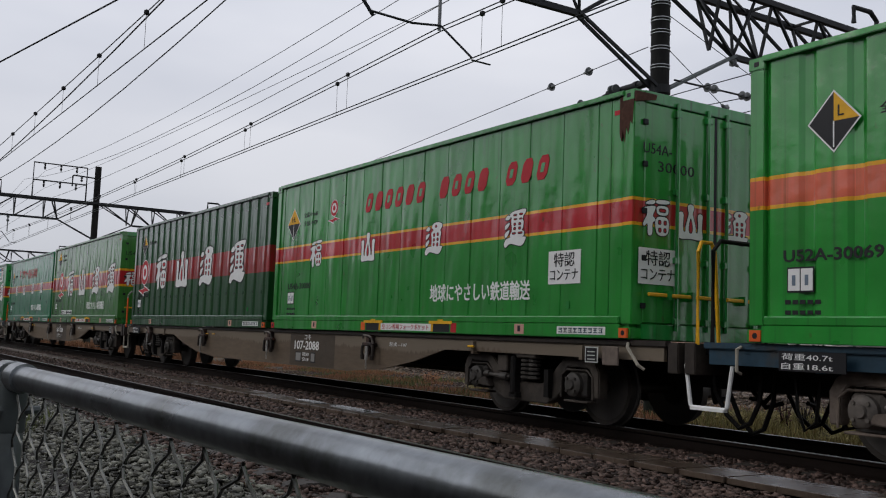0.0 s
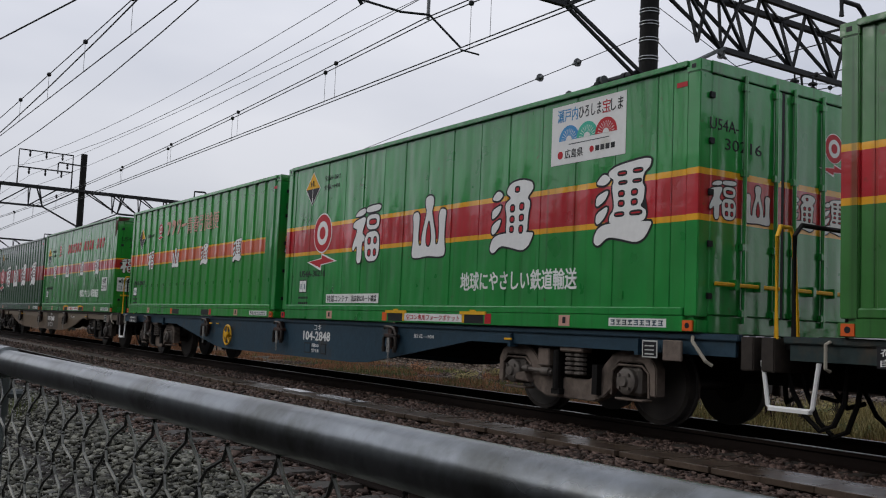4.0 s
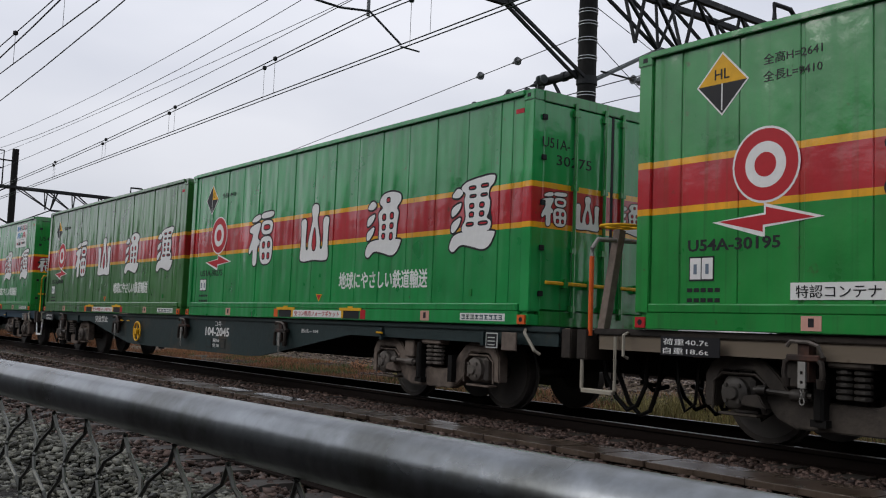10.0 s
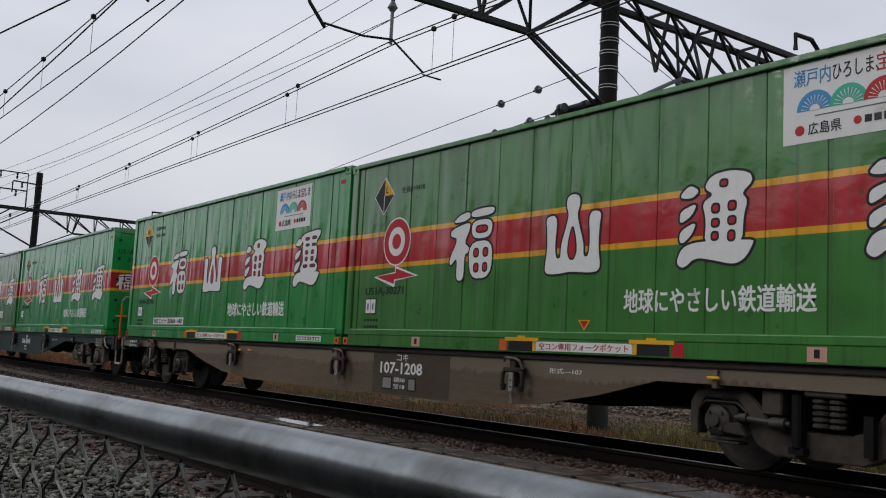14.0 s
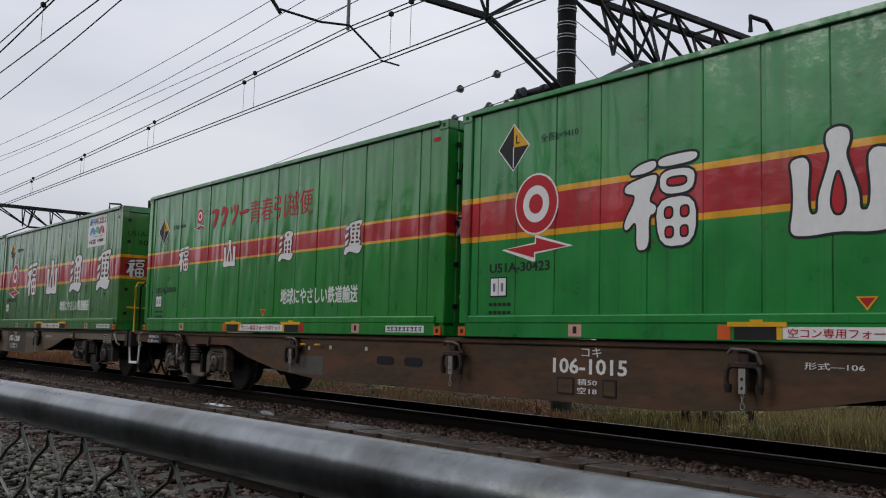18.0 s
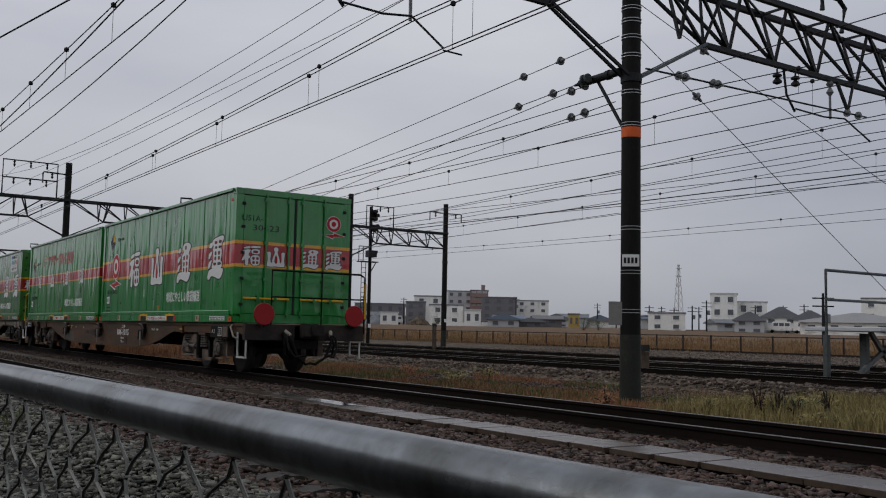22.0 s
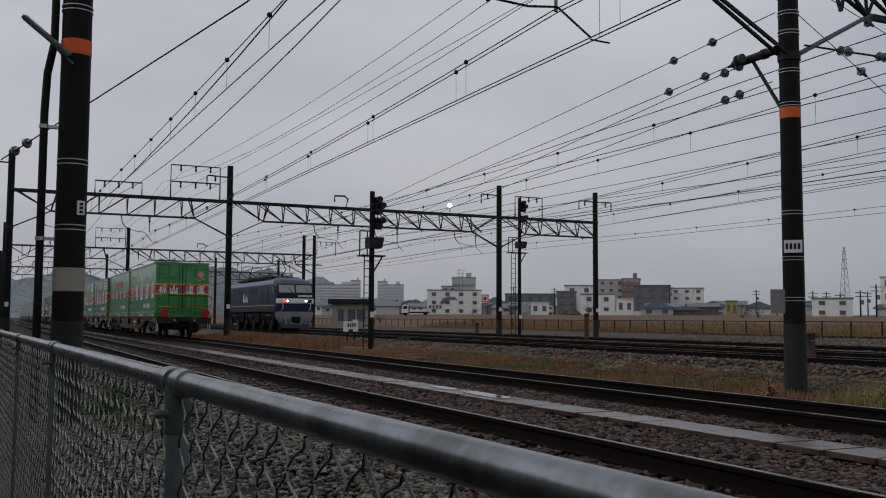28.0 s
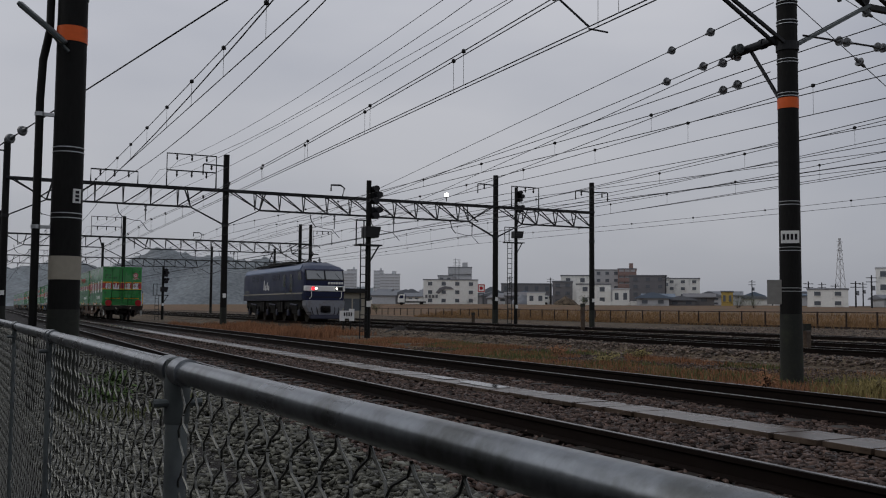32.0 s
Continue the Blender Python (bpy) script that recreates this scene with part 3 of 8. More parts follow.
def lettering(text, height, depth=0.002, width=None, bold=0.0):
    """A mesh of the text, cap height given, its foot at the origin, reading along +x, standing in z, its face towards -y. width: squeezed to it."""
    key = (text, height, width, bold)
    if key not in LETTERS:
        cu = bpy.data.curves.new("lettering", "FONT")
        cu.body, cu.size, cu.extrude, cu.resolution_u, cu.offset = text, height * 1.25, depth, 2, bold
        ob = bpy.data.objects.new("lettering", cu)
        scene.collection.objects.link(ob)
        dg = bpy.context.evaluated_depsgraph_get()
        me = bpy.data.meshes.new_from_object(ob.evaluated_get(dg))
        bpy.data.objects.remove(ob)
        me.transform(pose(0, 0, 0, 90))
        xs = [v.co.x for v in me.vertices]
        if width and xs:
            s = width / (max(xs) - min(xs))
            me.transform(Matrix.Diagonal((s, 1, 1, 1)) @ Matrix.Translation((-min(xs), 0, 0)))
        LETTERS[key] = me
    return LETTERS[key].copy()


# on the near side of the train text runs towards -y and faces -x
SIDE = pose(0, 0, 0, 0, 0, -90)
END = pose(0, 0, 0)


def write(text, height, parent, at, turn, material, width=None, label="", name="lettering", bold=0.0):
    me = lettering(text, height, width=width, bold=bold)
    me.materials.clear()
    me.materials.append(material)
    ob = new(name, me)
    ob.parent = parent
    ob.matrix_basis = Matrix.Translation(at) @ turn
    return tagged(ob, label)


# ---- ground ----
def sheet(name, xs, ys, height, material, label):
    b = Build()
    n = len(ys)
    for x in xs:
        for y in ys:
            b.v.append((x, y, height(x, y)))
    for i in range(len(xs) - 1):
        for j in range(n - 1):
            a = i * n + j
            b.f.append((a, a + n, a + n + 1, a + 1))
    return thing(name, b, material, label, "ground", kind="structure", smooth=True)


TRACKS = (3.85, TRAIN_X, 19.9, 24.0, 29.8)
FAR_TRACKS = TRACKS[2:]


def relief(x, y):
    """Height of the ground: level by the fence, raised ballast under the tracks, a shallow dip between."""
    z = -0.42
    for c in TRACKS:
        d = abs(x - c)
        z = max(z, -0.195 if d < 1.5 else -0.195 - (d - 1.5) * 0.4)
    if 5.2 < x < 6.6:
        z = max(z, -0.225)
    elif 6.6 <= x < 7.2:
        z = max(z, -0.19)
    z += max(0.0, min(1.0, (x - 62) / 30)) * (1.5 + 0.85 * max(0.0, min(1.0, (y - 95) / 75))) + max(0.0, min(1.0, (x - 92) / 80)) * 0.5
    return z + 0.012 * noise.noise(Vector((x * 0.7, y * 0.7, 0)))


xs = [-400, -120, -40, -15, -6] + [-4 + 0.5 * i for i in range(92)] + [45, 60, 62, 70, 80, 92, 120, 172, 250, 500, 1500, 3500]
ys = [-400, -100, -40, -15] + [-10 + 1.5 * i for i in range(60)] + [85, 100, 140, 200, 400, 1000, 3500]
sheet("ground", xs, ys, relief, M["ballast_bed"], "stony ground around the railway tracks, near black for shaded stone gaps")
sheet("verge", [x for x in xs if 10 <= x <= 60], [y for y in ys if -10 <= y <= 400], lambda x, y: relief(x, y) + 0.012, M["soil"], "stony brown soil with dead plants between the tracks")
sheet("field", [x for x in xs if x >= 62], ys, lambda x, y: relief(x, y) + 0.04, M["field"], "tawny winter field beyond the long fence")


def track(cx, y0, y1, label, sleepers):
    t = empty("track", pose(cx, 0, 0), label, "track", "tracks of the line", "structure")
    web = [(-0.0635, -0.153), (0.0635, -0.153), (0.0635, -0.142), (0.012, -0.125), (0.008, -0.05), (0.0325, -0.035), (0.0325, -0.004), (-0.0325, -0.004), (-0.0325, -0.035), (-0.008, -0.05), (-0.012, -0.125), (-0.0635, -0.142)]
    for s in (-0.566, 0.566):
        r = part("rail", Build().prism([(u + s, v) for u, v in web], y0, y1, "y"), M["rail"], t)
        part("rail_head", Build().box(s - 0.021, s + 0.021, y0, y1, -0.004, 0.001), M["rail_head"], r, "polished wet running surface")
    me = Build().prism([(-1.0, -0.3), (1.0, -0.3), (1.0, -0.17), (0.85, -0.145), (0.3, -0.155), (-0.3, -0.155), (-0.85, -0.145), (-1.0, -0.17)], -0.11, 0.11, "y").mesh("sleeper", M["sleeper"])
    for y in sleepers:
        part("sleeper", me, None, t, m=pose(0, y, 0))
    return t


track(TRACKS[0], -40, 320, "near railway track with dark rails on stained sleepers", [-6.56 + 0.62 * i for i in range(103)])
track(TRACKS[1], -40, 320, "railway track with wet rails under the container train", [-6.94 + 0.62 * i for i in range(102)])
for cx in FAR_TRACKS:
    track(cx, -40, 320, "rusty railway track beyond the grassy strip", [8 + 0.62 * i for i in range(40)])


# unseen plain walls added behind the camera to block low sky and darken reflections
for k, (x0, x1, y0, y1) in enumerate(((-9.4, -9.1, -60.0, 220.0), (-9.1, 60.0, -60.4, -60.0))):
    thing("wall_west" if k == 0 else "wall_south", Build().box(x0, x1, y0, y1, -0.6, 6.1), M["wall_unseen"], "plain dark grey wall added out of view behind the camera", "wall", kind="structure")


# ---- containers ----
LONG, WIDE = 9.41, 2.49
HALF = WIDE / 2


def container(kind, tall, number, m, lite=False, long=LONG):
    """A thirty-one-foot container; origin at the middle of its rear bottom edge, y towards its front."""
    paint = M[kind]
    ob = empty("freight_container", m, "", "container", "containers of the train")
    ribbed = kind in ("dark", "faded")
    z0, z1 = 0.16, tall - 0.055
    core = Build().box(-HALF + (0.05 if ribbed else 0.033), HALF - 0.05, 0.06, long - 0.06, 0.05, tall - 0.03)
    part("body", core, paint, ob)
    for sx in (-1, 1):
        x = sx * (HALF - 0.02)
        rail = Build().box(x - 0.04, x + 0.035, 0.15, long - 0.15, 0.0, 0.15)
        part("bottom_rail", rail, paint, ob, bevel=0.006)
        part("top_rail", Build().box(x - 0.05, x + 0.03, 0.15, long - 0.15, tall - 0.055, tall), paint, ob, bevel=0.006)
        for y in (0.0, long - 0.16):
            part("corner_post", Build().box(x - 0.14 if sx > 0 else x - 0.02, x + 0.02 if sx > 0 else x + 0.14, y, y + 0.16, 0.15, tall - 0.12), M["plain_green"] if kind == "faded" and y == 0 else paint, ob, bevel=0.008)
            for z in (0.0, tall - 0.118):
                cast = Build().box(x - 0.15 if sx > 0 else x - 0.025, x + 0.025 if sx > 0 else x + 0.15, y - 0.004, y + 0.178, z, z + 0.118)
                cc = part("corner_casting", cast, paint, ob, bevel=0.008)
                if sx < 0 and not lite:
                    part("casting_hole", Build().slab(x - 0.027, x + 0.01, y + 0.05, y + 0.125, z + 0.025, z + 0.09, 0.012), M["black"], cc)
        if sx < 0:
            part("foot_lip", Build().slab(-HALF - 0.022, -HALF + 0.03, 0.17, long - 0.17, 0.15, 0.235, 0.012), paint, ob)
        if sx > 0 or lite:
            part("side_wall", Build().box(x - 0.03, x + 0.03, 0.16, long - 0.16, z0, z1), paint, ob)
            continue
        if ribbed:
            n, d = 19, 0.028
            step = (long - 0.34) / n
            me = Build().prism([(0.0, 0.0), (step * 0.18, 0.0), (step * 0.28, d), (step * 0.9, d), (step, 0.0), (step, -0.03), (0, -0.03)], z0, z1, "z")
            me.v = [(-v[1], v[0], v[2]) for v in me.v]
            shape = me.mesh("side_panel", paint)
            bare = shape
            if kind == "faded":
                bare = shape.copy()
                bare.materials[0] = M["plain_green"]
            for i in range(n):
                part("side_panel", bare if i == 0 else shape, None, ob, m=pose(-HALF + 0.045, 0.17 + step * i, 0))
            continue
        # smooth sheets, every second joint a wide groove
        bounds = [0.17, 0.37, 0.56] + [0.56 + 0.61 * i for i in range(1, 15)] + [long - 0.17]
        for i, (a, c) in enumerate(zip(bounds, bounds[1:])):
            lo = 0.022 if i % 2 == 0 and i > 1 else 0.004
            hi = 0.022 if i % 2 == 1 and 1 < i < 15 else 0.004
            part("side_panel", Build().slab(-HALF + 0.021, -HALF + 0.046, a + lo, c - hi, z0, z1, 0.006), paint, ob)
    # roof sheet with shallow bows
    roof = Build().box(-HALF + 0.06, HALF - 0.06, 0.1, long - 0.1, tall - 0.045, tall - 0.012)
    for i in range(12):
        roof.box(-HALF + 0.1, HALF - 0.1, 0.5 + i * 0.76, 0.56 + i * 0.76, tall - 0.012, tall + 0.006)
    part("roof", roof, paint, ob)
    # rear doors
    for k, (a, c) in enumerate(((-HALF + 0.15, -0.02), (0.02, HALF - 0.15))):
        door = part("door", Build().slab(a, c, -0.012, 0.05, 0.17, tall - 0.13, 0.012), paint, ob)
        if lite:
            continue
        for x in ((-0.63, -0.15) if k == 0 else (0.15, 0.63)):
            part("lock_rod", Build().rod((x, -0.04, 0.1), (x, -0.04, tall - 0.08), 0.021, 10), M["plain_green"], door)
            for z in (0.2, 0.85, tall * 0.6, tall - 0.2):
                part("rod_bracket", Build().box(x - 0.045, x + 0.045, -0.058, -0.01, z - 0.035, z + 0.035), M["plain_green"], door, bevel=0.006)
        bar = (-1.08, -0.12) if k == 0 else (0.12, 1.08)
        part("lock_handle", Build().slab(*bar, -0.085, -0.06, 0.45, 0.49, 0.008), M["yellow"], door, "yellow painted locking handle")
        for x in (bar[0] + 0.3, bar[1] - 0.3):
            part("handle_catch", Build().box(x - 0.03, x + 0.03, -0.1, -0.01, 0.42, 0.52), M["plain_green"], door, bevel=0.006)
        hx = a if k == 0 else c
        for z in (0.35, 0.85, 1.35, 1.85, 2.3):
            part("hinge", Build().box(hx - 0.035, hx + 0.035, -0.028, -0.005, z - 0.03, z + 0.03), M["lattice"], door, bevel=0.005)
    part("door_gasket", Build().box(-0.02, 0.02, -0.006, 0.06, 0.17, tall - 0.13), M["black"], ob, "black rubber gasket between the doors")
    part("door_sill", Build().box(-HALF + 0.14, HALF - 0.14, -0.02, 0.1, 0.0, 0.16), M["plain_green"], ob, bevel=0.006)
    part("door_header", Build().box(-HALF + 0.14, HALF - 0.14, -0.02, 0.1, tall - 0.12, tall), M["plain_green"], ob, bevel=0.006)
    part("front_wall", Build().box(-HALF + 0.14, HALF - 0.14, long - 0.08, long - 0.01, 0.02, tall - 0.02), paint, ob)
    return ob


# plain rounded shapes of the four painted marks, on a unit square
def blob(*pts, rounds=2):
    """A polygon with its corners cut round."""
    pts = list(pts)
    for _ in range(rounds):
        pts = [(a[0] + (c[0] - a[0]) * q, a[1] + (c[1] - a[1]) * q) for a, c in zip(pts, pts[1:] + pts[:1]) for q in (0.22, 0.78)]
    return pts


def pad(x0, z0, x1, z1, lean=0.0):
    return blob((x0, z0), (x1, z0 + lean), (x1, z1 + lean), (x0, z1))


def mark_one():
    return [blob((0.06, 0.83), (0.2, 0.93), (0.44, 0.97), (0.46, 0.88), (0.3, 0.83)),
            blob((0.0, 0.64), (0.04, 0.74), (0.46, 0.82), (0.46, 0.72), (0.34, 0.52), (0.46, 0.46), (0.44, 0.38), (0.35, 0.36), (0.36, 0.0), (0.18, -0.02), (0.19, 0.34), (0.03, 0.2), (0.0, 0.3), (0.2, 0.6)),
            blob((0.48, 0.87), (0.49, 0.98), (1.0, 1.0), (0.98, 0.89)),
            blob((0.52, 0.57), (0.5, 0.83), (0.97, 0.83), (0.94, 0.57)),
            blob((0.5, 0.0), (0.44, 0.52), (0.98, 0.54), (0.97, 0.02))]


def mark_two():
    half = [(0.5, 1.0), (0.61, 0.96), (0.62, 0.85), (0.57, 0.74), (0.62, 0.58), (0.7, 0.36), (0.7, 0.2), (0.79, 0.2), (0.81, 0.4), (0.78, 0.68), (0.84, 0.76), (0.99, 0.73), (0.96, 0.56), (0.95, 0.3), (1.0, 0.02), (0.8, 0.0), (0.5, 0.03)]
    return [blob(*half, *[(1 - u, v) for u, v in half[-2:0:-1]])]


def drops():
    return [blob((0.02, 0.77), (0.17, 0.9), (0.31, 0.82), (0.2, 0.74)),
            blob((0.04, 0.5), (0.05, 0.62), (0.28, 0.69), (0.21, 0.56), (0.08, 0.49)),
            blob((0.04, 0.28), (0.05, 0.4), (0.27, 0.49), (0.22, 0.36), (0.1, 0.26))]


def foot():
    return blob((0.0, 0.05), (0.08, 0.22), (0.3, 0.27), (0.98, 0.25), (1.0, 0.22), (0.9, 0.06), (0.76, 0.0), (0.5, 0.06), (0.26, 0.1), (0.1, -0.02))


def mark_three():
    head = blob((0.36, 0.84), (0.46, 0.97), (0.7, 1.0), (0.94, 0.95), (0.98, 0.85), (0.84, 0.74), (0.92, 0.66), (0.87, 0.5), (0.86, 0.2), (0.38, 0.2), (0.4, 0.5), (0.34, 0.68), (0.5, 0.76))
    return drops() + [head, foot()]


def mark_four():
    head = blob((0.25, 0.9), (0.4, 0.97), (0.98, 1.02), (0.96, 0.9), (0.86, 0.84), (0.83, 0.72), (0.88, 0.66), (0.86, 0.5), (0.8, 0.44), (0.92, 0.38), (0.88, 0.24), (0.3, 0.24), (0.28, 0.34), (0.38, 0.44), (0.32, 0.7), (0.36, 0.8), (0.27, 0.84))
    return drops() + [head, foot()]


GLYPHS = (mark_one(), mark_two(), mark_three(), mark_four())
SLOTS = (
    [pad(0.6, 0.65, 0.86, 0.75), pad(0.57, 0.31, 0.68, 0.43), pad(0.78, 0.31, 0.89, 0.43), pad(0.58, 0.1, 0.69, 0.22), pad(0.78, 0.1, 0.88, 0.22)],
    [blob((0.5, 0.62), (0.44, 0.44), (0.42, 0.28), (0.46, 0.18), (0.54, 0.18), (0.58, 0.28), (0.56, 0.44))],
    [pad(0.57, 0.83, 0.67, 0.91), pad(0.47, 0.56, 0.57, 0.66), pad(0.68, 0.57, 0.78, 0.67), pad(0.47, 0.41, 0.57, 0.5), pad(0.68, 0.42, 0.78, 0.51), pad(0.47, 0.27, 0.56, 0.36), pad(0.68, 0.25, 0.77, 0.36)],
    [pad(0.42, 0.84, 0.57, 0.89), pad(0.68, 0.85, 0.84, 0.9), pad(0.44, 0.73, 0.58, 0.77), pad(0.68, 0.73, 0.82, 0.77), pad(0.44, 0.58, 0.54, 0.65), pad(0.66, 0.58, 0.76, 0.65), pad(0.44, 0.46, 0.54, 0.53), pad(0.66, 0.46, 0.76, 0.53), pad(0.38, 0.34, 0.54, 0.39), pad(0.64, 0.34, 0.84, 0.39)],
)
SHAPES = {}


def grown(ring, e):
    """A ring pushed outwards by e."""
    if not e:
        return ring
    n, out = len(ring), []
    area = sum(a[0] * c[1] - c[0] * a[1] for a, c in zip(ring, ring[1:] + ring[:1]))
    sg = 1 if area > 0 else -1
    for i in range(n):
        (x0, z0), (x1, z1) = ring[i - 1], ring[(i + 1) % n]
        d = math.hypot(x1 - x0, z1 - z0) or 1.0
        out.append((ring[i][0] + sg * e * (z1 - z0) / d, ring[i][1] - sg * e * (x1 - x0) / d))
    return out


def block_mesh(key, rings, size, depth, material):
    if key not in SHAPES:
        b = Build()
        for i, ring in enumerate(rings):
            b.prism([((u - 0.5) * size, v * size) for u, v in ring], -depth - i * 0.00004, 0.0, "y")
        SHAPES[key] = b.mesh("mark", material)
    return SHAPES[key]


def marks(ob, size, places, z, turn, x, axis, split=False):
    """The row of four white marks of plain rounded shapes, with dark outlines and red openings."""
    grow = 0.024 if size > 0.8 else 0.011
    for k, p in enumerate(places):
        m = Matrix.Translation((x, p, z) if axis == "side" else (p, x, z)) @ turn
        for name, list_, e, depth, mt in (("mark_outline", GLYPHS[k], grow / size, 0.0025, "black"), ("mark", GLYPHS[k], 0.0, 0.004, "white"), ("slot_outline", SLOTS[k], 0.35 * grow / size, 0.0052, "black"), ("mark_slot", SLOTS[k], -0.55 * grow / size, 0.0062, "red")):
            rings = [grown(q, e) for q in list_]
            if split and name in ("mark", "mark_slot"):
                for i, ring in enumerate(rings):
                    part(name, block_mesh((name, k, size, i), [ring], size, depth + i * 0.00004, M[mt]), None, ob, m=m)
            else:
                tagged(part(name, block_mesh((name, k, size), rings, size, depth, M[mt]), None, ob, m=m), kind="stuff")


def roundel(ob, at, turn, r, arrow=True):
    """A red and white ring emblem with a red arrow below."""
    m = Matrix.Translation(at) @ turn
    base = part("emblem", Build().lathe([(r, -0.001), (r, 0.0015)], (0, 0, 0), "y", 32), M["white"], ob, m=m)
    for rr, d, mt in ((r * 0.94, 0.003, "red"), (r * 0.6, 0.0045, "white"), (r * 0.32, 0.006, "red")):
        part("ring", Build().lathe([(rr, -d), (rr, 0.0)], (0, 0, 0), "y", 32), M[mt], base)
    if arrow:
        a = [(-1.42, -1.4), (0.03, -1.3), (0.03, -1.1), (1.42, -1.45), (-0.06, -1.56), (-0.06, -1.74)]
        w = [(-1.62, -1.41), (-0.03, -1.25), (-0.03, -1.0), (1.66, -1.45), (0.0, -1.62), (0.0, -1.86), (-0.1, -1.86)]
        part("arrow_outline", Build().prism([(u * r, v * r) for u, v in w], -0.002, 0.0, "y"), M["white"], base)
        part("arrow", Build().prism([(u * r, v * r) for u, v in a], -0.004, 0.0, "y"), M["red"], base)


def diamond(ob, at, turn, r, text):
    m = Matrix.Translation(at) @ turn
    w = r * 0.95
    high = text == "HL"
    top = part("size_mark", Build().prism([(-w, 0), (w, 0), (0, r)] if high else [(0, 0), (w, 0), (0, r)], -0.004, 0, "y"), M["yellow"], ob, "yellow and black diamond size mark", m=m)
    part("dark_half", Build().prism([(-w, 0), (0, -r), (w, 0)] if high else [(-w, 0), (0, -r), (w, 0), (0, 0), (0, r)], -0.004, 0, "y"), M["black"], top)
    part("edge_line", Build().prism([(-w * 1.08, 0), (0, -r * 1.08), (w * 1.08, 0), (0, r * 1.08)], -0.0025, 0, "y"), M["white"], top)
    part("divider", Build().box(-0.006, 0.006, -0.006, 0, -r * 0.9, 0.0), M["white"], top)
    me = lettering(text, 0.11)
    me.materials.append(M["black"])
    part("lettering", me, None, top, m=pose(-0.09 if high else 0.03, -0.006, r * 0.15))


def dress(ob, kind, tall, number, style, sticker=False, pockets=True, slogan=True, lite=False, long=LONG):
    """Markings on the near side and the rear doors."""
    x = -HALF + 0.0195
    f, e = long, long - LONG
    if style == "big":
        roundel(ob, (x, f - (1.23 if tall < 2.62 else 1.4), 1.42), SIDE, 0.33)
        marks(ob, 0.86, (f - 2.88, f - 4.64, f - 6.48, f - 8.36), 0.85 if tall < 2.62 else 0.89, SIDE, x, "side", not lite)
    elif style == "plain":
        roundel(ob, (x - 0.005, f - 1.0, 1.36), SIDE, 0.33)
        marks(ob, 0.86, (f - 2.45, f - 4.1, f - 5.8, f - 7.7), 0.9, SIDE, x - 0.005, "side", not lite)
    else:
        xx = x - (0.005 if kind == "faded" else 0)
        marks(ob, 0.45, (f - 1.72, f - 3.59, f - 5.5, f - 7.36), 1.08, SIDE, xx, "side", not lite)
        roundel(ob, (xx, f - 2.35, 2.03), SIDE, 0.14)
        red = M["pink"] if kind == "faded" else M["red"]
        pitch, high = 0.36, 1.85 if kind == "faded" else 1.78
        if number == "U54A-30000":
            # a product name, kept as plain slanted blocks
            for i in [q for q in range(15) if q not in (6, 11)]:
                lean = blob((0.0, 0.0), (0.2, 0.0), (0.27, 0.29), (0.08, 0.29), rounds=1)
                hole = [(0.085, 0.09), (0.15, 0.09), (0.185, 0.2), (0.115, 0.2)]
                blk = part("title_block", Build().prism(lean, -0.004, 0.0, "y"), red, ob, m=Matrix.Translation((xx, f - 3.44 - i * 0.307, 1.85)) @ SIDE)
                if i % 3 != 1:
                    part("block_hole", Build().prism(hole, -0.006, 0.0, "y"), M["plain_green"], blk)
        else:
            hook = blob((0.02, 0.32), (0.3, 0.32), (0.3, 0.22), (0.16, 0.0), (0.06, 0.0), (0.2, 0.24), (0.02, 0.25), rounds=1)
            fold = blob((0.08, 0.34), (0.16, 0.34), (0.3, 0.29), (0.29, 0.2), (0.15, 0.0), (0.06, 0.0), (0.2, 0.22), (0.13, 0.24), (0.02, 0.16), rounds=1)
            dash = [(0.0, 0.14), (0.32, 0.16), (0.32, 0.22), (0.0, 0.2)]
            for i, forms in enumerate(((hook,), (fold,), (blob((0.02, 0.3), (0.07, 0.31), (0.1, 0.2), (0.05, 0.19), rounds=1), blob((0.13, 0.33), (0.18, 0.34), (0.2, 0.23), (0.15, 0.22), rounds=1), blob((0.25, 0.32), (0.32, 0.32), (0.3, 0.18), (0.16, 0.0), (0.07, 0.0), (0.22, 0.18), rounds=1)), (dash,))):
                for form in forms:
                    part("title_bar", Build().prism(form, -0.004, 0.0, "y"), red, ob, m=Matrix.Translation((xx, f - 2.8 - i * pitch, high)) @ SIDE)
            if lite:
                part("title_bar", Build().box(0, 2.0, -0.004, 0.0, 0.05, 0.3), red, ob, m=Matrix.Translation((xx, f - 4.25, high)) @ SIDE)
            else:
                for i, ch in enumerate("青春引越便"):
                    write(ch, 0.32, ob, (xx, f - 4.25 - i * 0.405, high), SIDE, red, 0.37, "", "title_letter")
    if lite:
        return ob
    deep = x - (0.005 if kind in ("dark", "faded") else 0)
    if slogan:
        write("地球にやさしい鉄道輸送", 0.2, ob, (deep, f - (5.4 if tall < 2.62 else 5.45), 0.45), SIDE, M["white"], 2.12 if tall < 2.62 else 2.24, "white painted slogan", bold=0.004)
    dy, dz = (0.95, 2.2) if tall > 2.62 and style == "big" else (0.86, 2.08) if style != "small" else (0.86 if kind == "faded" else 0.74, 1.88)
    diamond(ob, (deep, f - dy, dz), SIDE, 0.27 if tall > 2.62 else 0.25, "HL" if tall > 2.62 else "L")
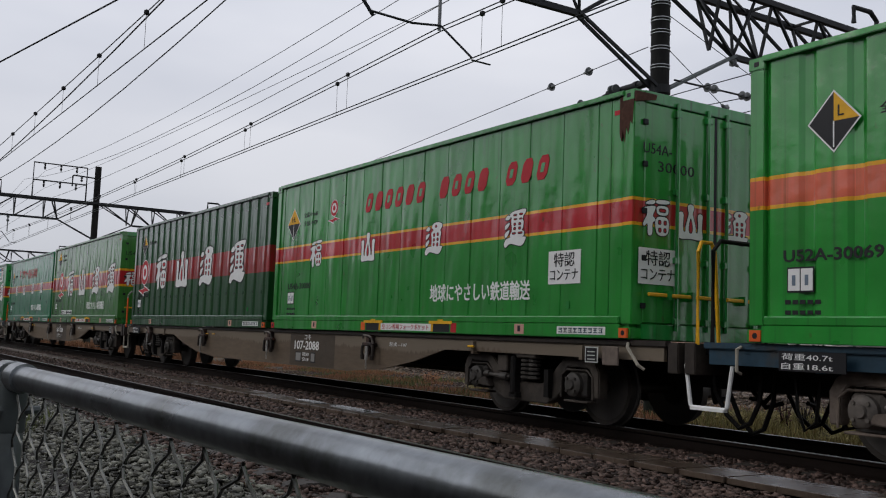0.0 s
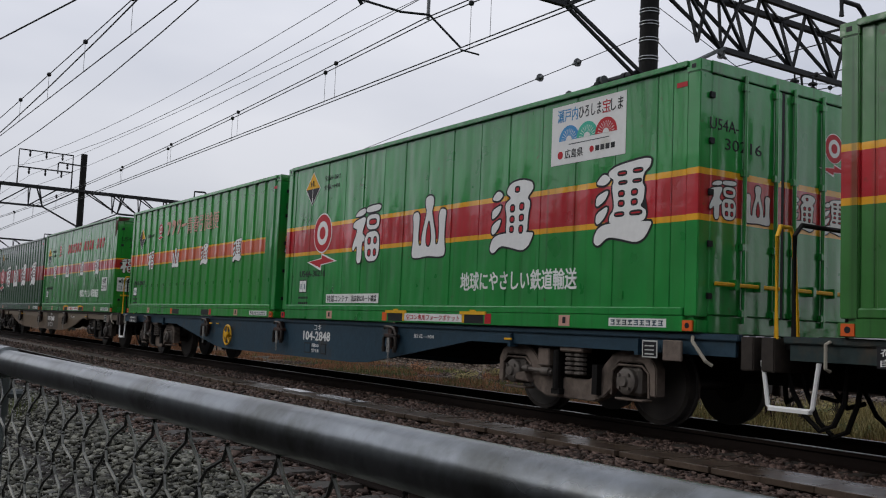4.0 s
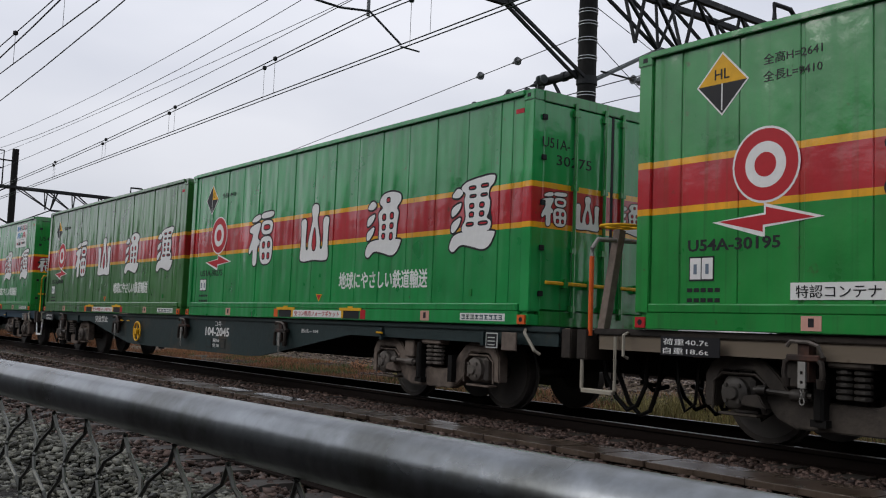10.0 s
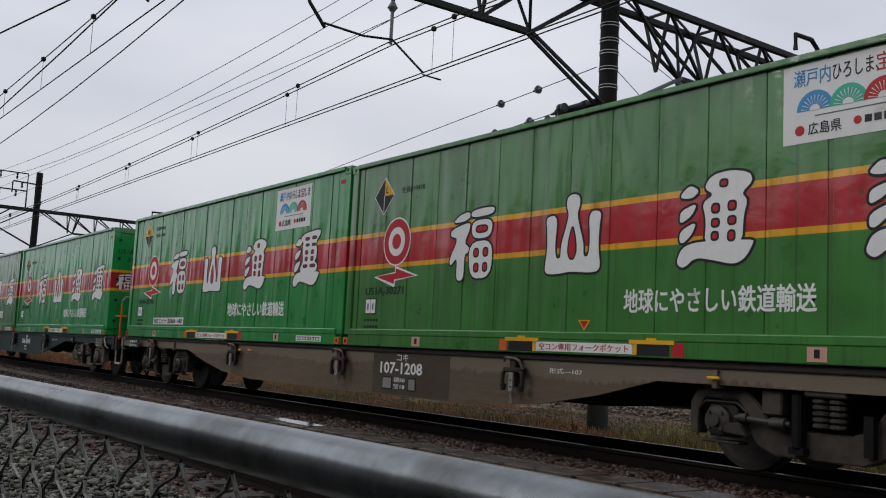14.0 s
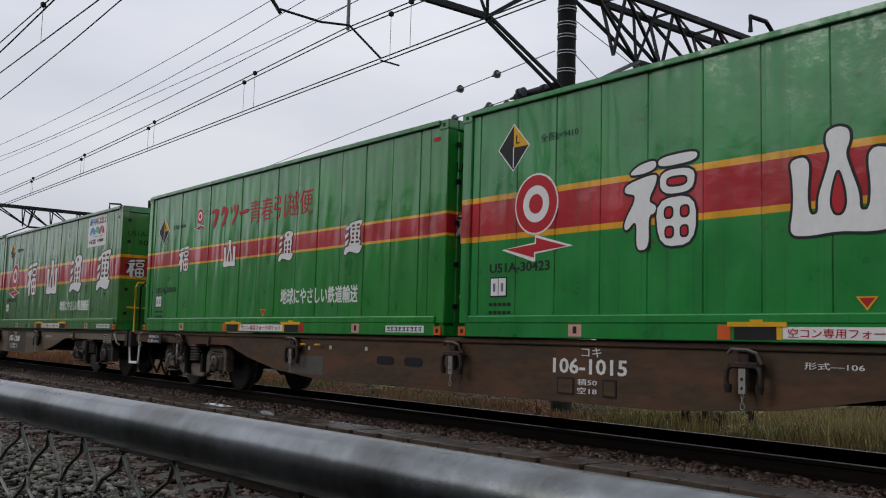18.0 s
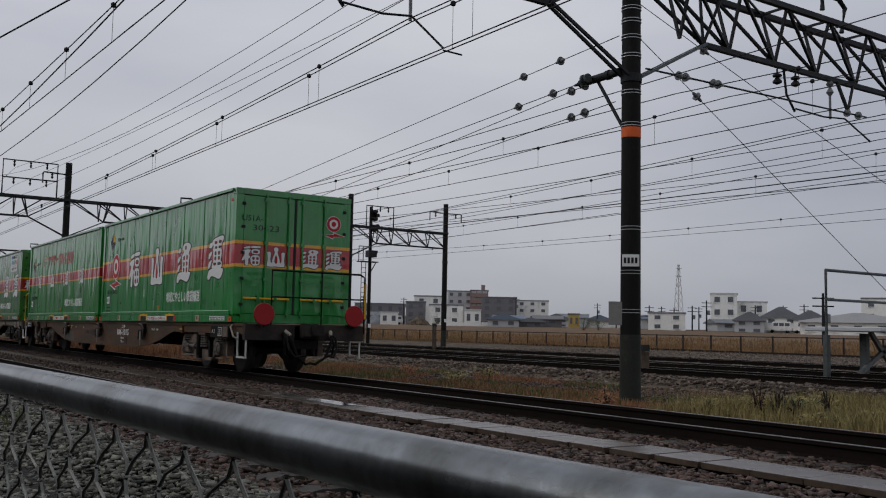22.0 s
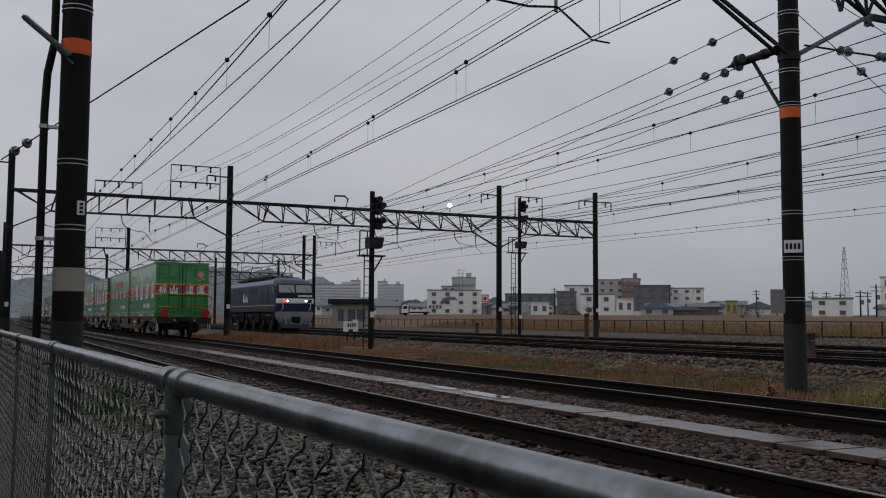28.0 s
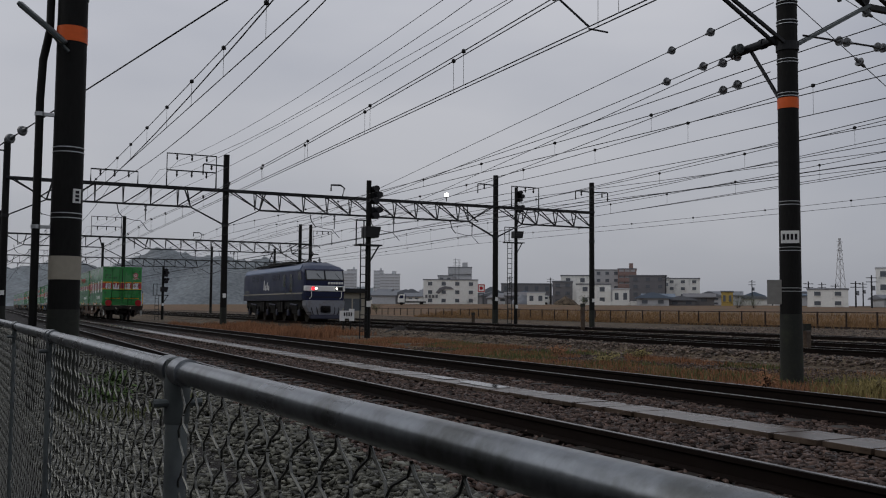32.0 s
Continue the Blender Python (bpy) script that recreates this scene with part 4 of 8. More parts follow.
    write("全長L=9410", 0.08, ob, (deep, f - dy - 0.42, dz - (0.06 if tall > 2.62 else 0.0)), SIDE, M["black"], 0.55)
    if tall > 2.62:
        write("全高H=2641", 0.08, ob, (deep, f - dy - 0.42, dz + 0.09), SIDE, M["black"], 0.55)
    write(number, 0.115, ob, (deep, f - (0.36 if kind == "faded" else 0.5 if tall < 2.62 else 0.6), 0.71), SIDE, M["black"], 0.95, bold=0.003)
    pf = f - (0.4 if kind == "faded" else 0.52 if tall < 2.62 else 0.62)
    plate = part("code_plate", Build().box(0, 0.27, -0.004, 0, 0, 0.22), M["lattice"], ob, "small white plate in a dark frame", m=Matrix.Translation((deep, pf, 0.44)) @ SIDE)
    for k in (0.012, 0.141):
        sq = part("code_square", Build().box(k, k + 0.117, -0.006, 0, 0.015, 0.205), M["sign"], plate)
        part("code_bar", Build().box(k + 0.04, k + 0.075, -0.008, 0, 0.06, 0.15), M["roof_blue"], sq)
    for k in range(2):
        for q in range(5):
            part("small_bar", Build().box(q * 0.075, q * 0.075 + 0.055, -0.003, 0, 0, 0.036), M["black"], ob, m=Matrix.Translation((deep, pf + 0.02, 0.34 - k * 0.09)) @ SIDE)
    # marks on the bottom rail
    rx = -HALF - 0.017
    if pockets:
        for y in (3.6 + e, 5.48 + e):
            part("fork_pocket", Build().box(rx - 0.004, rx + 0.03, y - 0.22, y + 0.22, 0.015, 0.125), M["black"], ob, "dark fork pocket opening")
            if kind != "faded":
                part("pocket_frame", Build().box(rx - 0.014, rx + 0.03, y - 0.28, y + 0.28, 0.125, 0.165).box(rx - 0.014, rx + 0.03, y - 0.06, y + 0.06, 0.165, 0.185), M["yellow"], ob, "yellow pocket lintel with a worn edge")
        for y in (3.28 + e, 5.8 + e):
            part("corner_mark", Build().box(rx - 0.006, rx + 0.02, y - 0.065, y + 0.065, 0.015, 0.14), M["red" if y < 4.5 else "orange"], ob)
    if pockets and kind != "faded":
        pl = part("pocket_plate", Build().box(rx - 0.006, rx + 0.02, 3.84 + e, 5.24 + e, 0.025, 0.125), M["sign"], ob, "white notice strip between the fork pockets")
        write("空コン専用フォークポケット", 0.065, pl, (rx - 0.008, 5.19 + e, 0.045), SIDE, M["red"], 1.3)
        for y in (3.81 + e, 5.27 + e):
            part("plate_end", Build().box(rx - 0.007, rx + 0.02, y - 0.025, y + 0.025, 0.02, 0.13), M["yellow"], pl)
        if tall < 2.62:
            part("warning_triangle", Build().prism([(0.0, 0.0), (0.09, 0.11), (-0.09, 0.11)], -0.004, 0.0, "y"), M["yellow"], ob, m=Matrix.Translation((deep, 4.55 + e, 0.25)) @ SIDE)
            part("warning_triangle", Build().prism([(0.0, 0.025), (0.065, 0.1), (-0.065, 0.1)], -0.006, 0.0, "y"), M["red"], ob, m=Matrix.Translation((deep, 4.55 + e, 0.25)) @ SIDE)
    for y in (1.86 + e, 7.55 + e):
        tab = part("lift_tab", Build().box(rx - 0.008, rx + 0.02, y - 0.09, y + 0.09, 0.02, 0.14), M["pink"], ob)
        part("tab_hole", Build().box(rx - 0.011, rx, y - 0.025, y + 0.025, 0.05, 0.12), M["black"], tab)
    strip = part("notice_strip", Build().box(rx - 0.005, rx + 0.02, 0.36 + e, 1.16 + e, 0.035, 0.12), M["sign"], ob, "white notice strip on the bottom rail")
    strokes = Build()
    for k in range(9):
        a = 0.4 + e + k * 0.083
        strokes.box(rx - 0.008, rx, a, a + 0.062, 0.092, 0.103).box(rx - 0.008, rx, a, a + 0.062, 0.05, 0.06).box(rx - 0.0076, rx, a + 0.008 + 0.02 * (k % 2), a + 0.02 + 0.02 * (k % 2), 0.05, 0.103).box(rx - 0.0082, rx, a + 0.01, a + 0.056, 0.072 + 0.004 * (k % 3), 0.08 + 0.004 * (k % 3))
    tagged(part("strip_marking", strokes, M["navy"], strip), kind="stuff")
    for y in (0.09, f - 0.09):
        part("tag_hole", Build().lathe([(0.028, -0.02), (0.028, 0.0)], (rx + 0.006, y, 0.06), "x", 10), M["black"], ob)
        part("corner_tag", Build().box(rx - 0.012, rx + 0.01, y - 0.06, y + 0.06, 0.01, 0.11), M["orange" if y < 1 or tall < 2.62 else "red"], ob)
    part("red_patch", Build().box(deep - 0.003, deep + 0.02, 0.185, 0.32, tall - 0.24, tall - 0.19), M["red"], ob)
    part("side_lug", Build().box(deep - 0.01, deep + 0.02, 1.0 + e, 1.05 + e, 0.32, 0.4), M["plain_green"], ob)
    if sticker:
        st = part("poster", Build().box(0, 1.2, -0.003, 0, 0, 0.68), M["sign"], ob, "white poster with blue, green and red half discs", m=Matrix.Translation((deep, 2.22 + e, 1.84)) @ SIDE)
        for k, (cx, mt) in enumerate(((0.3, "blue_sign"), (0.6, "green_sign"), (0.9, "red"))):
            half = [(cx + 0.17 * math.cos(a), 0.27 + 0.17 * math.sin(a)) for a in [math.pi * i / 12 for i in range(13)]]
            part("half_disc", Build().prism(half, -0.0045 - 0.0004 * k, 0.0, "y"), M[mt], st)
            rays = Build()
            for q in range(11):
                a = math.pi * (q + 0.5) / 11
                rays.prism([(cx + 0.04 * math.cos(a), 0.27 + 0.04 * math.sin(a)), (cx + 0.13 * math.cos(a + 0.03), 0.27 + 0.13 * math.sin(a + 0.03)), (cx + 0.13 * math.cos(a - 0.03), 0.27 + 0.13 * math.sin(a - 0.03))], -0.0065, 0.0, "y")
            tagged(part("pale_rays", rays.prism([(cx + 0.05 * math.cos(a), 0.27 + 0.05 * math.sin(a)) for a in [math.pi * i / 8 for i in range(9)]], -0.0068, 0.0, "y"), M["sign"], st), kind="stuff")
        write("瀬戸内", 0.13, st, (0.1, -0.005, 0.5), END, M["blue_sign"], 0.34)
        write("ひろしま、", 0.13, st, (0.46, -0.005, 0.5), END, M["black"], 0.4)
        write("宝", 0.13, st, (0.84, -0.005, 0.5), END, M["red"], 0.12)
        write("しま", 0.13, st, (0.97, -0.005, 0.5), END, M["black"], 0.18)
        write("広島県", 0.09, st, (0.24, -0.005, 0.07), END, M["lattice"], 0.3)
        part("foot_mark", Build().lathe([(0.045, -0.005), (0.045, 0.0)], (0.16, 0, 0.11), "y", 16), M["red"], st)
        part("foot_ring", Build().lathe([(0.035, -0.005), (0.035, 0.0)], (0.68, 0, 0.12), "y", 16), M["red"], st)
        for k in range(4):
            part("foot_bar", Build().box(0.74 + k * 0.08, 0.8 + k * 0.08, -0.005, 0, 0.09, 0.15), M["lattice"], st)
        part("foot_line", Build().box(0.3, 0.95, -0.0045, 0, 0.215, 0.225), M["zinc_dull"], st)
    if number == "U54A-30000":
        for at, turn in (((x - 0.002, 1.38, 0.6), SIDE), ((-1.17, -0.016, 0.58), END)):
            sg = part("notice_sign", Build().box(0, 0.56, -0.005, 0, 0, 0.38), M["sign"], ob, "white sign with black lettering", m=Matrix.Translation(at) @ turn)
            write("特認", 0.14, sg, (0.1, -0.008, 0.21), END, M["black"], 0.36)
            write("コンテナ", 0.12, sg, (0.035, -0.008, 0.05), END, M["black"], 0.49)
        patch = [(0.0, 0.0), (0.0, -0.42), (0.03, -0.5), (0.05, -0.38), (0.08, -0.52), (0.1, -0.36), (0.13, -0.44), (0.16, -0.3), (0.19, -0.34), (0.22, 0.0)]
        part("rust_patch", Build().prism([(-0.02 - u, 2.6 + v) for u, v in patch], -HALF - 0.004, -HALF + 0.03, "x"), M["rust"], ob, "blackened rust patch at the top corner", m=pose(0, 0.24, 0))
        part("rust_patch", Build().prism([(0.0, -0.05), (0.28, 0.0), (0.3, 0.06), (0.0, 0.06)], -0.03, 0.0, "y"), M["rust"], ob, m=pose(-HALF, -0.0, 2.55))
    if number in ("U54A-30195", "U54A-30216"):
        ns_ = part("notice_sign", Build().box(0, 1.7, -0.005, 0, 0, 0.14), M["sign"], ob, "long white notice strip", m=Matrix.Translation((x - 0.002, f - 1.65, 0.27)) @ SIDE)
        write("特認コンテナ", 0.09, ns_, (0.05, -0.007, 0.025), END, M["black"], 0.72)
        write("高床車はルート確認", 0.085, ns_, (0.86, -0.007, 0.028), END, M["black"], 0.78)
    # rear end
    yb = -0.0135
    marks(ob, 0.39, (-0.92, -0.4, 0.34, 0.87), 1.1, END, yb, "end")
    a, c = number.split("-")
    write(a + "-", 0.13, ob, (-1.12, yb, 1.97), END, M["black"], 0.42)
    write(c, 0.13, ob, (-0.9, yb, 1.79), END, M["black"], 0.55)
    roundel(ob, (0.85, yb, 2.04), END, 0.165)
    return ob


# ---- the train ----
CAR, STEP = 20.6, 9.69
DECK = 0.985
TRAVEL = ((0, -75.14), (1, -69.9), (2, -64.8), (3, -59.98), (3.5, -57.72), (6, -47.97), (7, -44.28), (8, -40.62), (9, -37.06), (10, -33.53), (11, -29.78), (12, -25.97), (13, -22.06), (16, -9.56), (17, -5.26), (18, -0.85), (19, 3.62), (20, 8.1), (21, 12.7), (22, 17.35), (23, 22.1), (24, 26.75), (25, 31.65), (28, 46.75), (29, 52.0), (30, 57.15), (32, 67.65))


def chain_mesh():
    """A drilled steel tongue with three chain links and a ring below it."""
    if "chain" not in STORE:
        b = Build()
        for y0, y1, z0, z1 in ((-0.033, -0.012, 0.55, 0.76), (0.012, 0.033, 0.55, 0.76), (-0.012, 0.012, 0.55, 0.585), (-0.012, 0.012, 0.61, 0.66), (-0.012, 0.012, 0.685, 0.76)):
            b.box(-0.01, 0.01, y0, y1, z0, z1)
        for k, r in enumerate((0.02, 0.02, 0.03)):
            b.tube([((0.014 if k == 1 else 0.0) * math.cos(a), (0.004 if k == 1 else r * 0.7) * math.cos(a), 0.53 - k * 0.042 + r * math.sin(a)) for a in [2 * math.pi * i / 8 for i in range(9)]], 0.006, 4)
        STORE["chain"] = b.mesh("lock_chain", M["chain"])
    return STORE["chain"]


def wagon(m, colour, number, wheel_list, lite=False):
    """A container flat wagon; origin on the rail level below the rear edge of its rear container."""
    ob = empty("container_flat_wagon", m, "", "flat wagon", "wagons of the train")
    paint = M[colour]
    w0, w1 = -0.66, 19.86
    # fish-bellied side sills
    belly = [(3.75, 0.78), (5.6, 0.49), (6.4, 0.37), (6.9, 0.345)] if number.startswith("104") else [(3.6, 0.77), (4.4, 0.58), (5.3, 0.43), (6.5, 0.345)]
    prof = [(w0 + 0.25, 0.94), (w0 + 0.25, 0.77)] + belly + [(19.1 - u, v) for u, v in reversed(belly)] + [(w1 - 0.25, 0.77), (w1 - 0.25, 0.94)]
    for s in (-1, 1):
        part("side_sill", Build().prism(prof, s * 1.16 - 0.02, s * 1.16 + 0.02, "x"), paint, ob)
        # on 107 wagons a darker flange paints the shade right below the containers
        part("sill_flange", Build().box(s * 1.17 - 0.04, s * 1.17 + 0.04, w0 + 0.2, w1 - 0.2, 0.915, 0.975), paint if not number.startswith("107") else M["frame_steel"], ob, bevel=0.008)
        for y in (0.8, 2.9, 16.2, 18.4):
            part("sill_rib", Build().box(s * 1.16 - 0.06, s * 1.16 + 0.06, y - 0.025, y + 0.025, 0.74 if not 5.5 < y < 13.7 else 0.42, 0.9), paint, ob)
    part("centre_sill", Build().box(-0.25, 0.25, w0, w1, 0.5, 0.93), M["grime"], ob)
    for y in (w0, w1 - 0.14):
        part("end_beam", Build().box(-1.25, 1.25, y, y + 0.14, 0.66, 0.96), M["frame_steel"], ob, bevel=0.01)
    part("floor_frame", Build().box(-1.1, 1.1, w0 + 0.1, w1 - 0.1, 0.86, 0.92), M["grime"], ob)
    for y, d in ((w0, -1), (w1, 1)):
        part("coupler", Build().box(-0.16, 0.16, min(y, y + d * 0.22), max(y, y + d * 0.22), 0.7, 0.99).box(-0.24, 0.2, min(y + d * 0.2, y + d * 0.36), max(y + d * 0.2, y + d * 0.36), 0.74, 0.96).box(-0.09, 0.09, min(y, y + d * 0.42), max(y, y + d * 0.42), 0.76, 0.94), M["frame_steel"], ob, bevel=0.02)
        for s in (-1, 1):
            part("hose", Build().tube([(s * 0.5, y, 0.8), (s * 0.52, y + d * 0.2, 0.72), (s * 0.5, y + d * 0.3, 0.5), (s * 0.4, y + d * 0.36, 0.36), (s * 0.2, y + d * 0.4, 0.4)], 0.025, 6), M["grime"], ob)
    for y in (1.99, 19.1 - 1.99):
        # 107 wagons take the shade-darkened bogie steel
        bogie(ob, y, wheel_list, lite, "_dark" if number.startswith("107") else "")
    if lite:
        return ob
    # footstep, grab handles and hoses at the ends
    for sx in (-1, 1):
        a = sx * 1.22
        low, spread, top = (0.36, 0.0, 0.9) if number.startswith("107") else (0.36, 0.06, 0.76)
        part("footstep", Build().tube([(a, 19.36 - spread, top), (a, 19.36, low + 0.02), (a, 19.38, low), (a, 19.78, low), (a, 19.8, low + 0.02), (a, 19.8 + spread, top)], 0.02, 6).box(a - 0.03, a + 0.03, 19.38, 19.78, low - 0.025, low + 0.005), M["cover" if number.startswith("107") else "white"], ob, "cream painted footstep" if number.startswith("107") else "white painted footstep")
        part("grab_handle", Build().tube([(a, 19.2, 0.94), (a - 0.06, 19.2, 0.92), (a - 0.06, 19.2, 0.72), (a, 19.2, 0.7)], 0.016, 6), M["cover"], ob)
        part("grab_handle", Build().tube([(a, 0.06, 0.94), (a - 0.05, 0.02, 0.9), (a - 0.05, -0.14, 0.72), (a, -0.18, 0.68)], 0.018, 6), M["cover"], ob)
    for k, (x, drop) in enumerate(() if number == "106-1015" else ((-0.75, 0.16), (-0.55, 0.1), (0.35, 0.14), (0.7, 0.08))):
        part("hose", Build().tube([(x, w0, 0.74), (x - 0.03, w0 - 0.06, 0.5), (x + 0.02, w0 - 0.16, drop + 0.12), (x + 0.04, w0 - 0.3, drop), (x, w0 - 0.46, drop + 0.06), (x + 0.02, w0 - 0.55, 0.42), (x, w0 - 0.6, 0.74)], 0.024, 6), M["grime"], ob, smooth=True)
    for k in range(5):
        y = 18.9 - k * 0.42
        part("brake_pipe_loop", Build().tube([(-0.85, y, 0.7), (-0.87, y - 0.04, 0.4), (-0.85, y - 0.1, 0.22 + 0.06 * (k % 2)), (-0.83, y - 0.2, 0.3), (-0.85, y - 0.26, 0.68)], 0.018, 5), M["grime"], ob)
    # twist-lock posts and container seats
    for y in (5.6, 9.48, 13.2, 17.3):
        for sx in (-1, 1):
            a = sx * 1.25
            if sx > 0:
                part("lock_bracket", Build().slab(a - 0.05, a + 0.05, y - 0.15, y + 0.15, 0.7, 0.935, 0.012), M["lock"], ob)
                continue
            seat = part("lock_bracket", Build().slab(a - 0.05, a + 0.06, y - 0.15, y + 0.15, 0.76, 0.815, 0.012).box(a - 0.03, a + 0.07, y - 0.05, y + 0.05, 0.6, 0.93), M["lock"], ob)
            for d in (-1, 1):
                part("lock_arm", Build().tube([(a - 0.02, y + d * 0.1, 0.8), (a - 0.03, y + d * 0.16, 0.75), (a - 0.03, y + d * 0.17, 0.66), (a - 0.03, y + d * 0.155, 0.6)], 0.024, 7).rod((a - 0.03, y + d * 0.155, 0.625), (a - 0.03, y + d * 0.15, 0.555), 0.038, 9, 0.028), M["frame_steel"], seat, smooth=True)
            part("lock_lever", Build().tube([(a - 0.03, y - 0.17, 0.8), (a - 0.05, y - 0.14, 0.89), (a - 0.05, y - 0.06, 0.915), (a - 0.05, y + 0.1, 0.92), (a - 0.04, y + 0.14, 0.88)], 0.017, 6), M["cap"], seat, "worn grey locking lever", smooth=True)
            part("lock_chain", chain_mesh(), None, seat, "hanging steel lock tongue and chain", m=pose(a - 0.045, y, 0))
    for y in (12.95, 12.55, 2.9):
        part("valve_handle", Build().rod((-1.24, y - 0.07, 0.83), (-1.24, y + 0.06, 0.83), 0.014, 6), M["yellow"], ob, "small yellow valve handle")
    # brake gear and boxes under the frame
    part("brake_cylinder", Build().lathe([(0.16, 0.0), (0.2, 0.05), (0.2, 0.5), (0.14, 0.56)], (-0.6, 6.6, 0.62), "y", 14), M["grime"], ob, smooth=True)
    part("air_tank", Build().lathe([(0.05, -0.5), (0.17, -0.44), (0.17, 0.44), (0.05, 0.5)], (0.2, 11.0, 0.62), "y", 14), M["grime"], ob, smooth=True)
    if number.startswith("106"):
        part("label_box", Build().slab(-1.27, -1.2, 0.12, 1.06, 0.68, 0.92, 0.01), M["grime"], ob)
    pl = part("label_plate", Build().box(-1.276, -1.268, 0.46, 0.66, 0.72, 0.89), M["white_dull"], ob, "dark plate with a white border")
    part("plate_field", Build().box(-1.279, -1.27, 0.473, 0.647, 0.733, 0.877), M["black"], pl)
    for k in range(3):
        part("plate_bar", Build().box(-1.282, -1.27, 0.5, 0.62, 0.75 + k * 0.04, 0.762 + k * 0.04), M["white_dull"], pl)
    part("card_holder", Build().slab(-1.29, -1.26, 0.14, 0.38, 0.7, 0.9, 0.008), M["bogie"], ob)
    if number.startswith("106"):
        write("A.1", 0.085, ob, (-1.275, 0.98, 0.77), SIDE, M["white_dull"], 0.15)
    part("data_plate", Build().box(-1.278, -1.268, 18.1, 18.75, 0.75, 0.92), M["black"], ob)
    write("荷重40.7t", 0.05, ob, (-1.279, 18.72, 0.85), SIDE, M["white"], 0.5)
    write("自重18.6t", 0.05, ob, (-1.279, 18.72, 0.77), SIDE, M["white"], 0.5)
    at = {"106": 7.95, "104": 8.65, "107": 8.5}[number[:3]]
    write("コキ", 0.09, ob, (-1.183, at - 0.42, 0.81), SIDE, M["white"], 0.26)
    write(number, 0.165, ob, (-1.183, at - 0.02, 0.64), SIDE, M["white"], 0.99, bold=0.004)
    for k, wide in ((at - 0.3, 0.2), (at - 0.86, 0.14)):
        part("check_frame", Build().box(-1.189, -1.18, k, k + wide, 0.44, 0.575), M["cap_pale"] if number.startswith("107") else paint, ob)
        part("check_edge", Build().box(-1.186, -1.18, k - 0.02, k + wide + 0.02, 0.42, 0.595), M["black"], ob)
    write("積50", 0.055, ob, (-1.189, at - 0.37, 0.53), SIDE, M["white"], 0.26)
    write("空18", 0.055, ob, (-1.189, at - 0.37, 0.445), SIDE, M["white"], 0.26)
    write("形式—" + number.split("-")[0], 0.05, ob, (-1.183, 5.1, 0.78), SIDE, M["white"], 0.5)
    if number.startswith("107"):
        part("repaint_patch", Build().box(-1.1818, -1.17, at - 1.6, at + 0.17, 0.362, 0.9), M["tan_dark"], ob, "darker repainted panel behind the number")
    if number.startswith("106"):
        part("repaint_patch", Build().box(-1.1825, -1.17, 12.48, 13.43, 0.41, 0.67), M["grey_patch"], ob, "grey repainted patch")
        for y, z in ((12.86, 0.78), (12.28, 0.8), (11.39, 0.8)):
            part("white_tag", Build().box(-1.19, -1.17, y - 0.025, y + 0.025, z - 0.025, z + 0.025), M["white_dull"], ob)
        for y in (10.35, 10.95):
            ring = [(y + sgn * 0.14 + 0.055 * math.cos(a), 0.66 + 0.055 * math.sin(a)) for sgn, a0 in ((1, -math.pi / 2), (-1, math.pi / 2)) for a in [a0 + math.pi * i / 6 for i in range(7)]]
            part("sill_slot", Build().prism(ring, -1.184, -1.17, "x"), M["black"], ob, "dark oval opening in the sill")
    # hand-brake wheel
    if number.startswith("104"):
        hw = part("brake_wheel", Build().tube([(-1.24, 11.98 + 0.19 * math.cos(a), 0.62 + 0.19 * math.sin(a)) for a in [2 * math.pi * i / 24 for i in range(25)]], 0.018, 8), M["yellow"], ob, "yellow spoked brake handwheel", smooth=True)
        for k in range(5):
            a = 2 * math.pi * k / 5 + 0.3
            part("spoke", Build().rod((-1.24, 11.98, 0.62), (-1.24, 11.98 + 0.18 * math.cos(a), 0.62 + 0.18 * math.sin(a)), 0.016, 6), M["yellow"], hw)
        part("hub", Build().lathe([(0.06, -0.04), (0.06, 0.05)], (-1.24, 11.98, 0.62), "x", 12), M["yellow"], hw)
        if number == "104-2045":
            write("突放禁止", 0.13, ob, (-1.183, 14.95, 0.78), SIDE, M["white"], 0.9)
    return ob


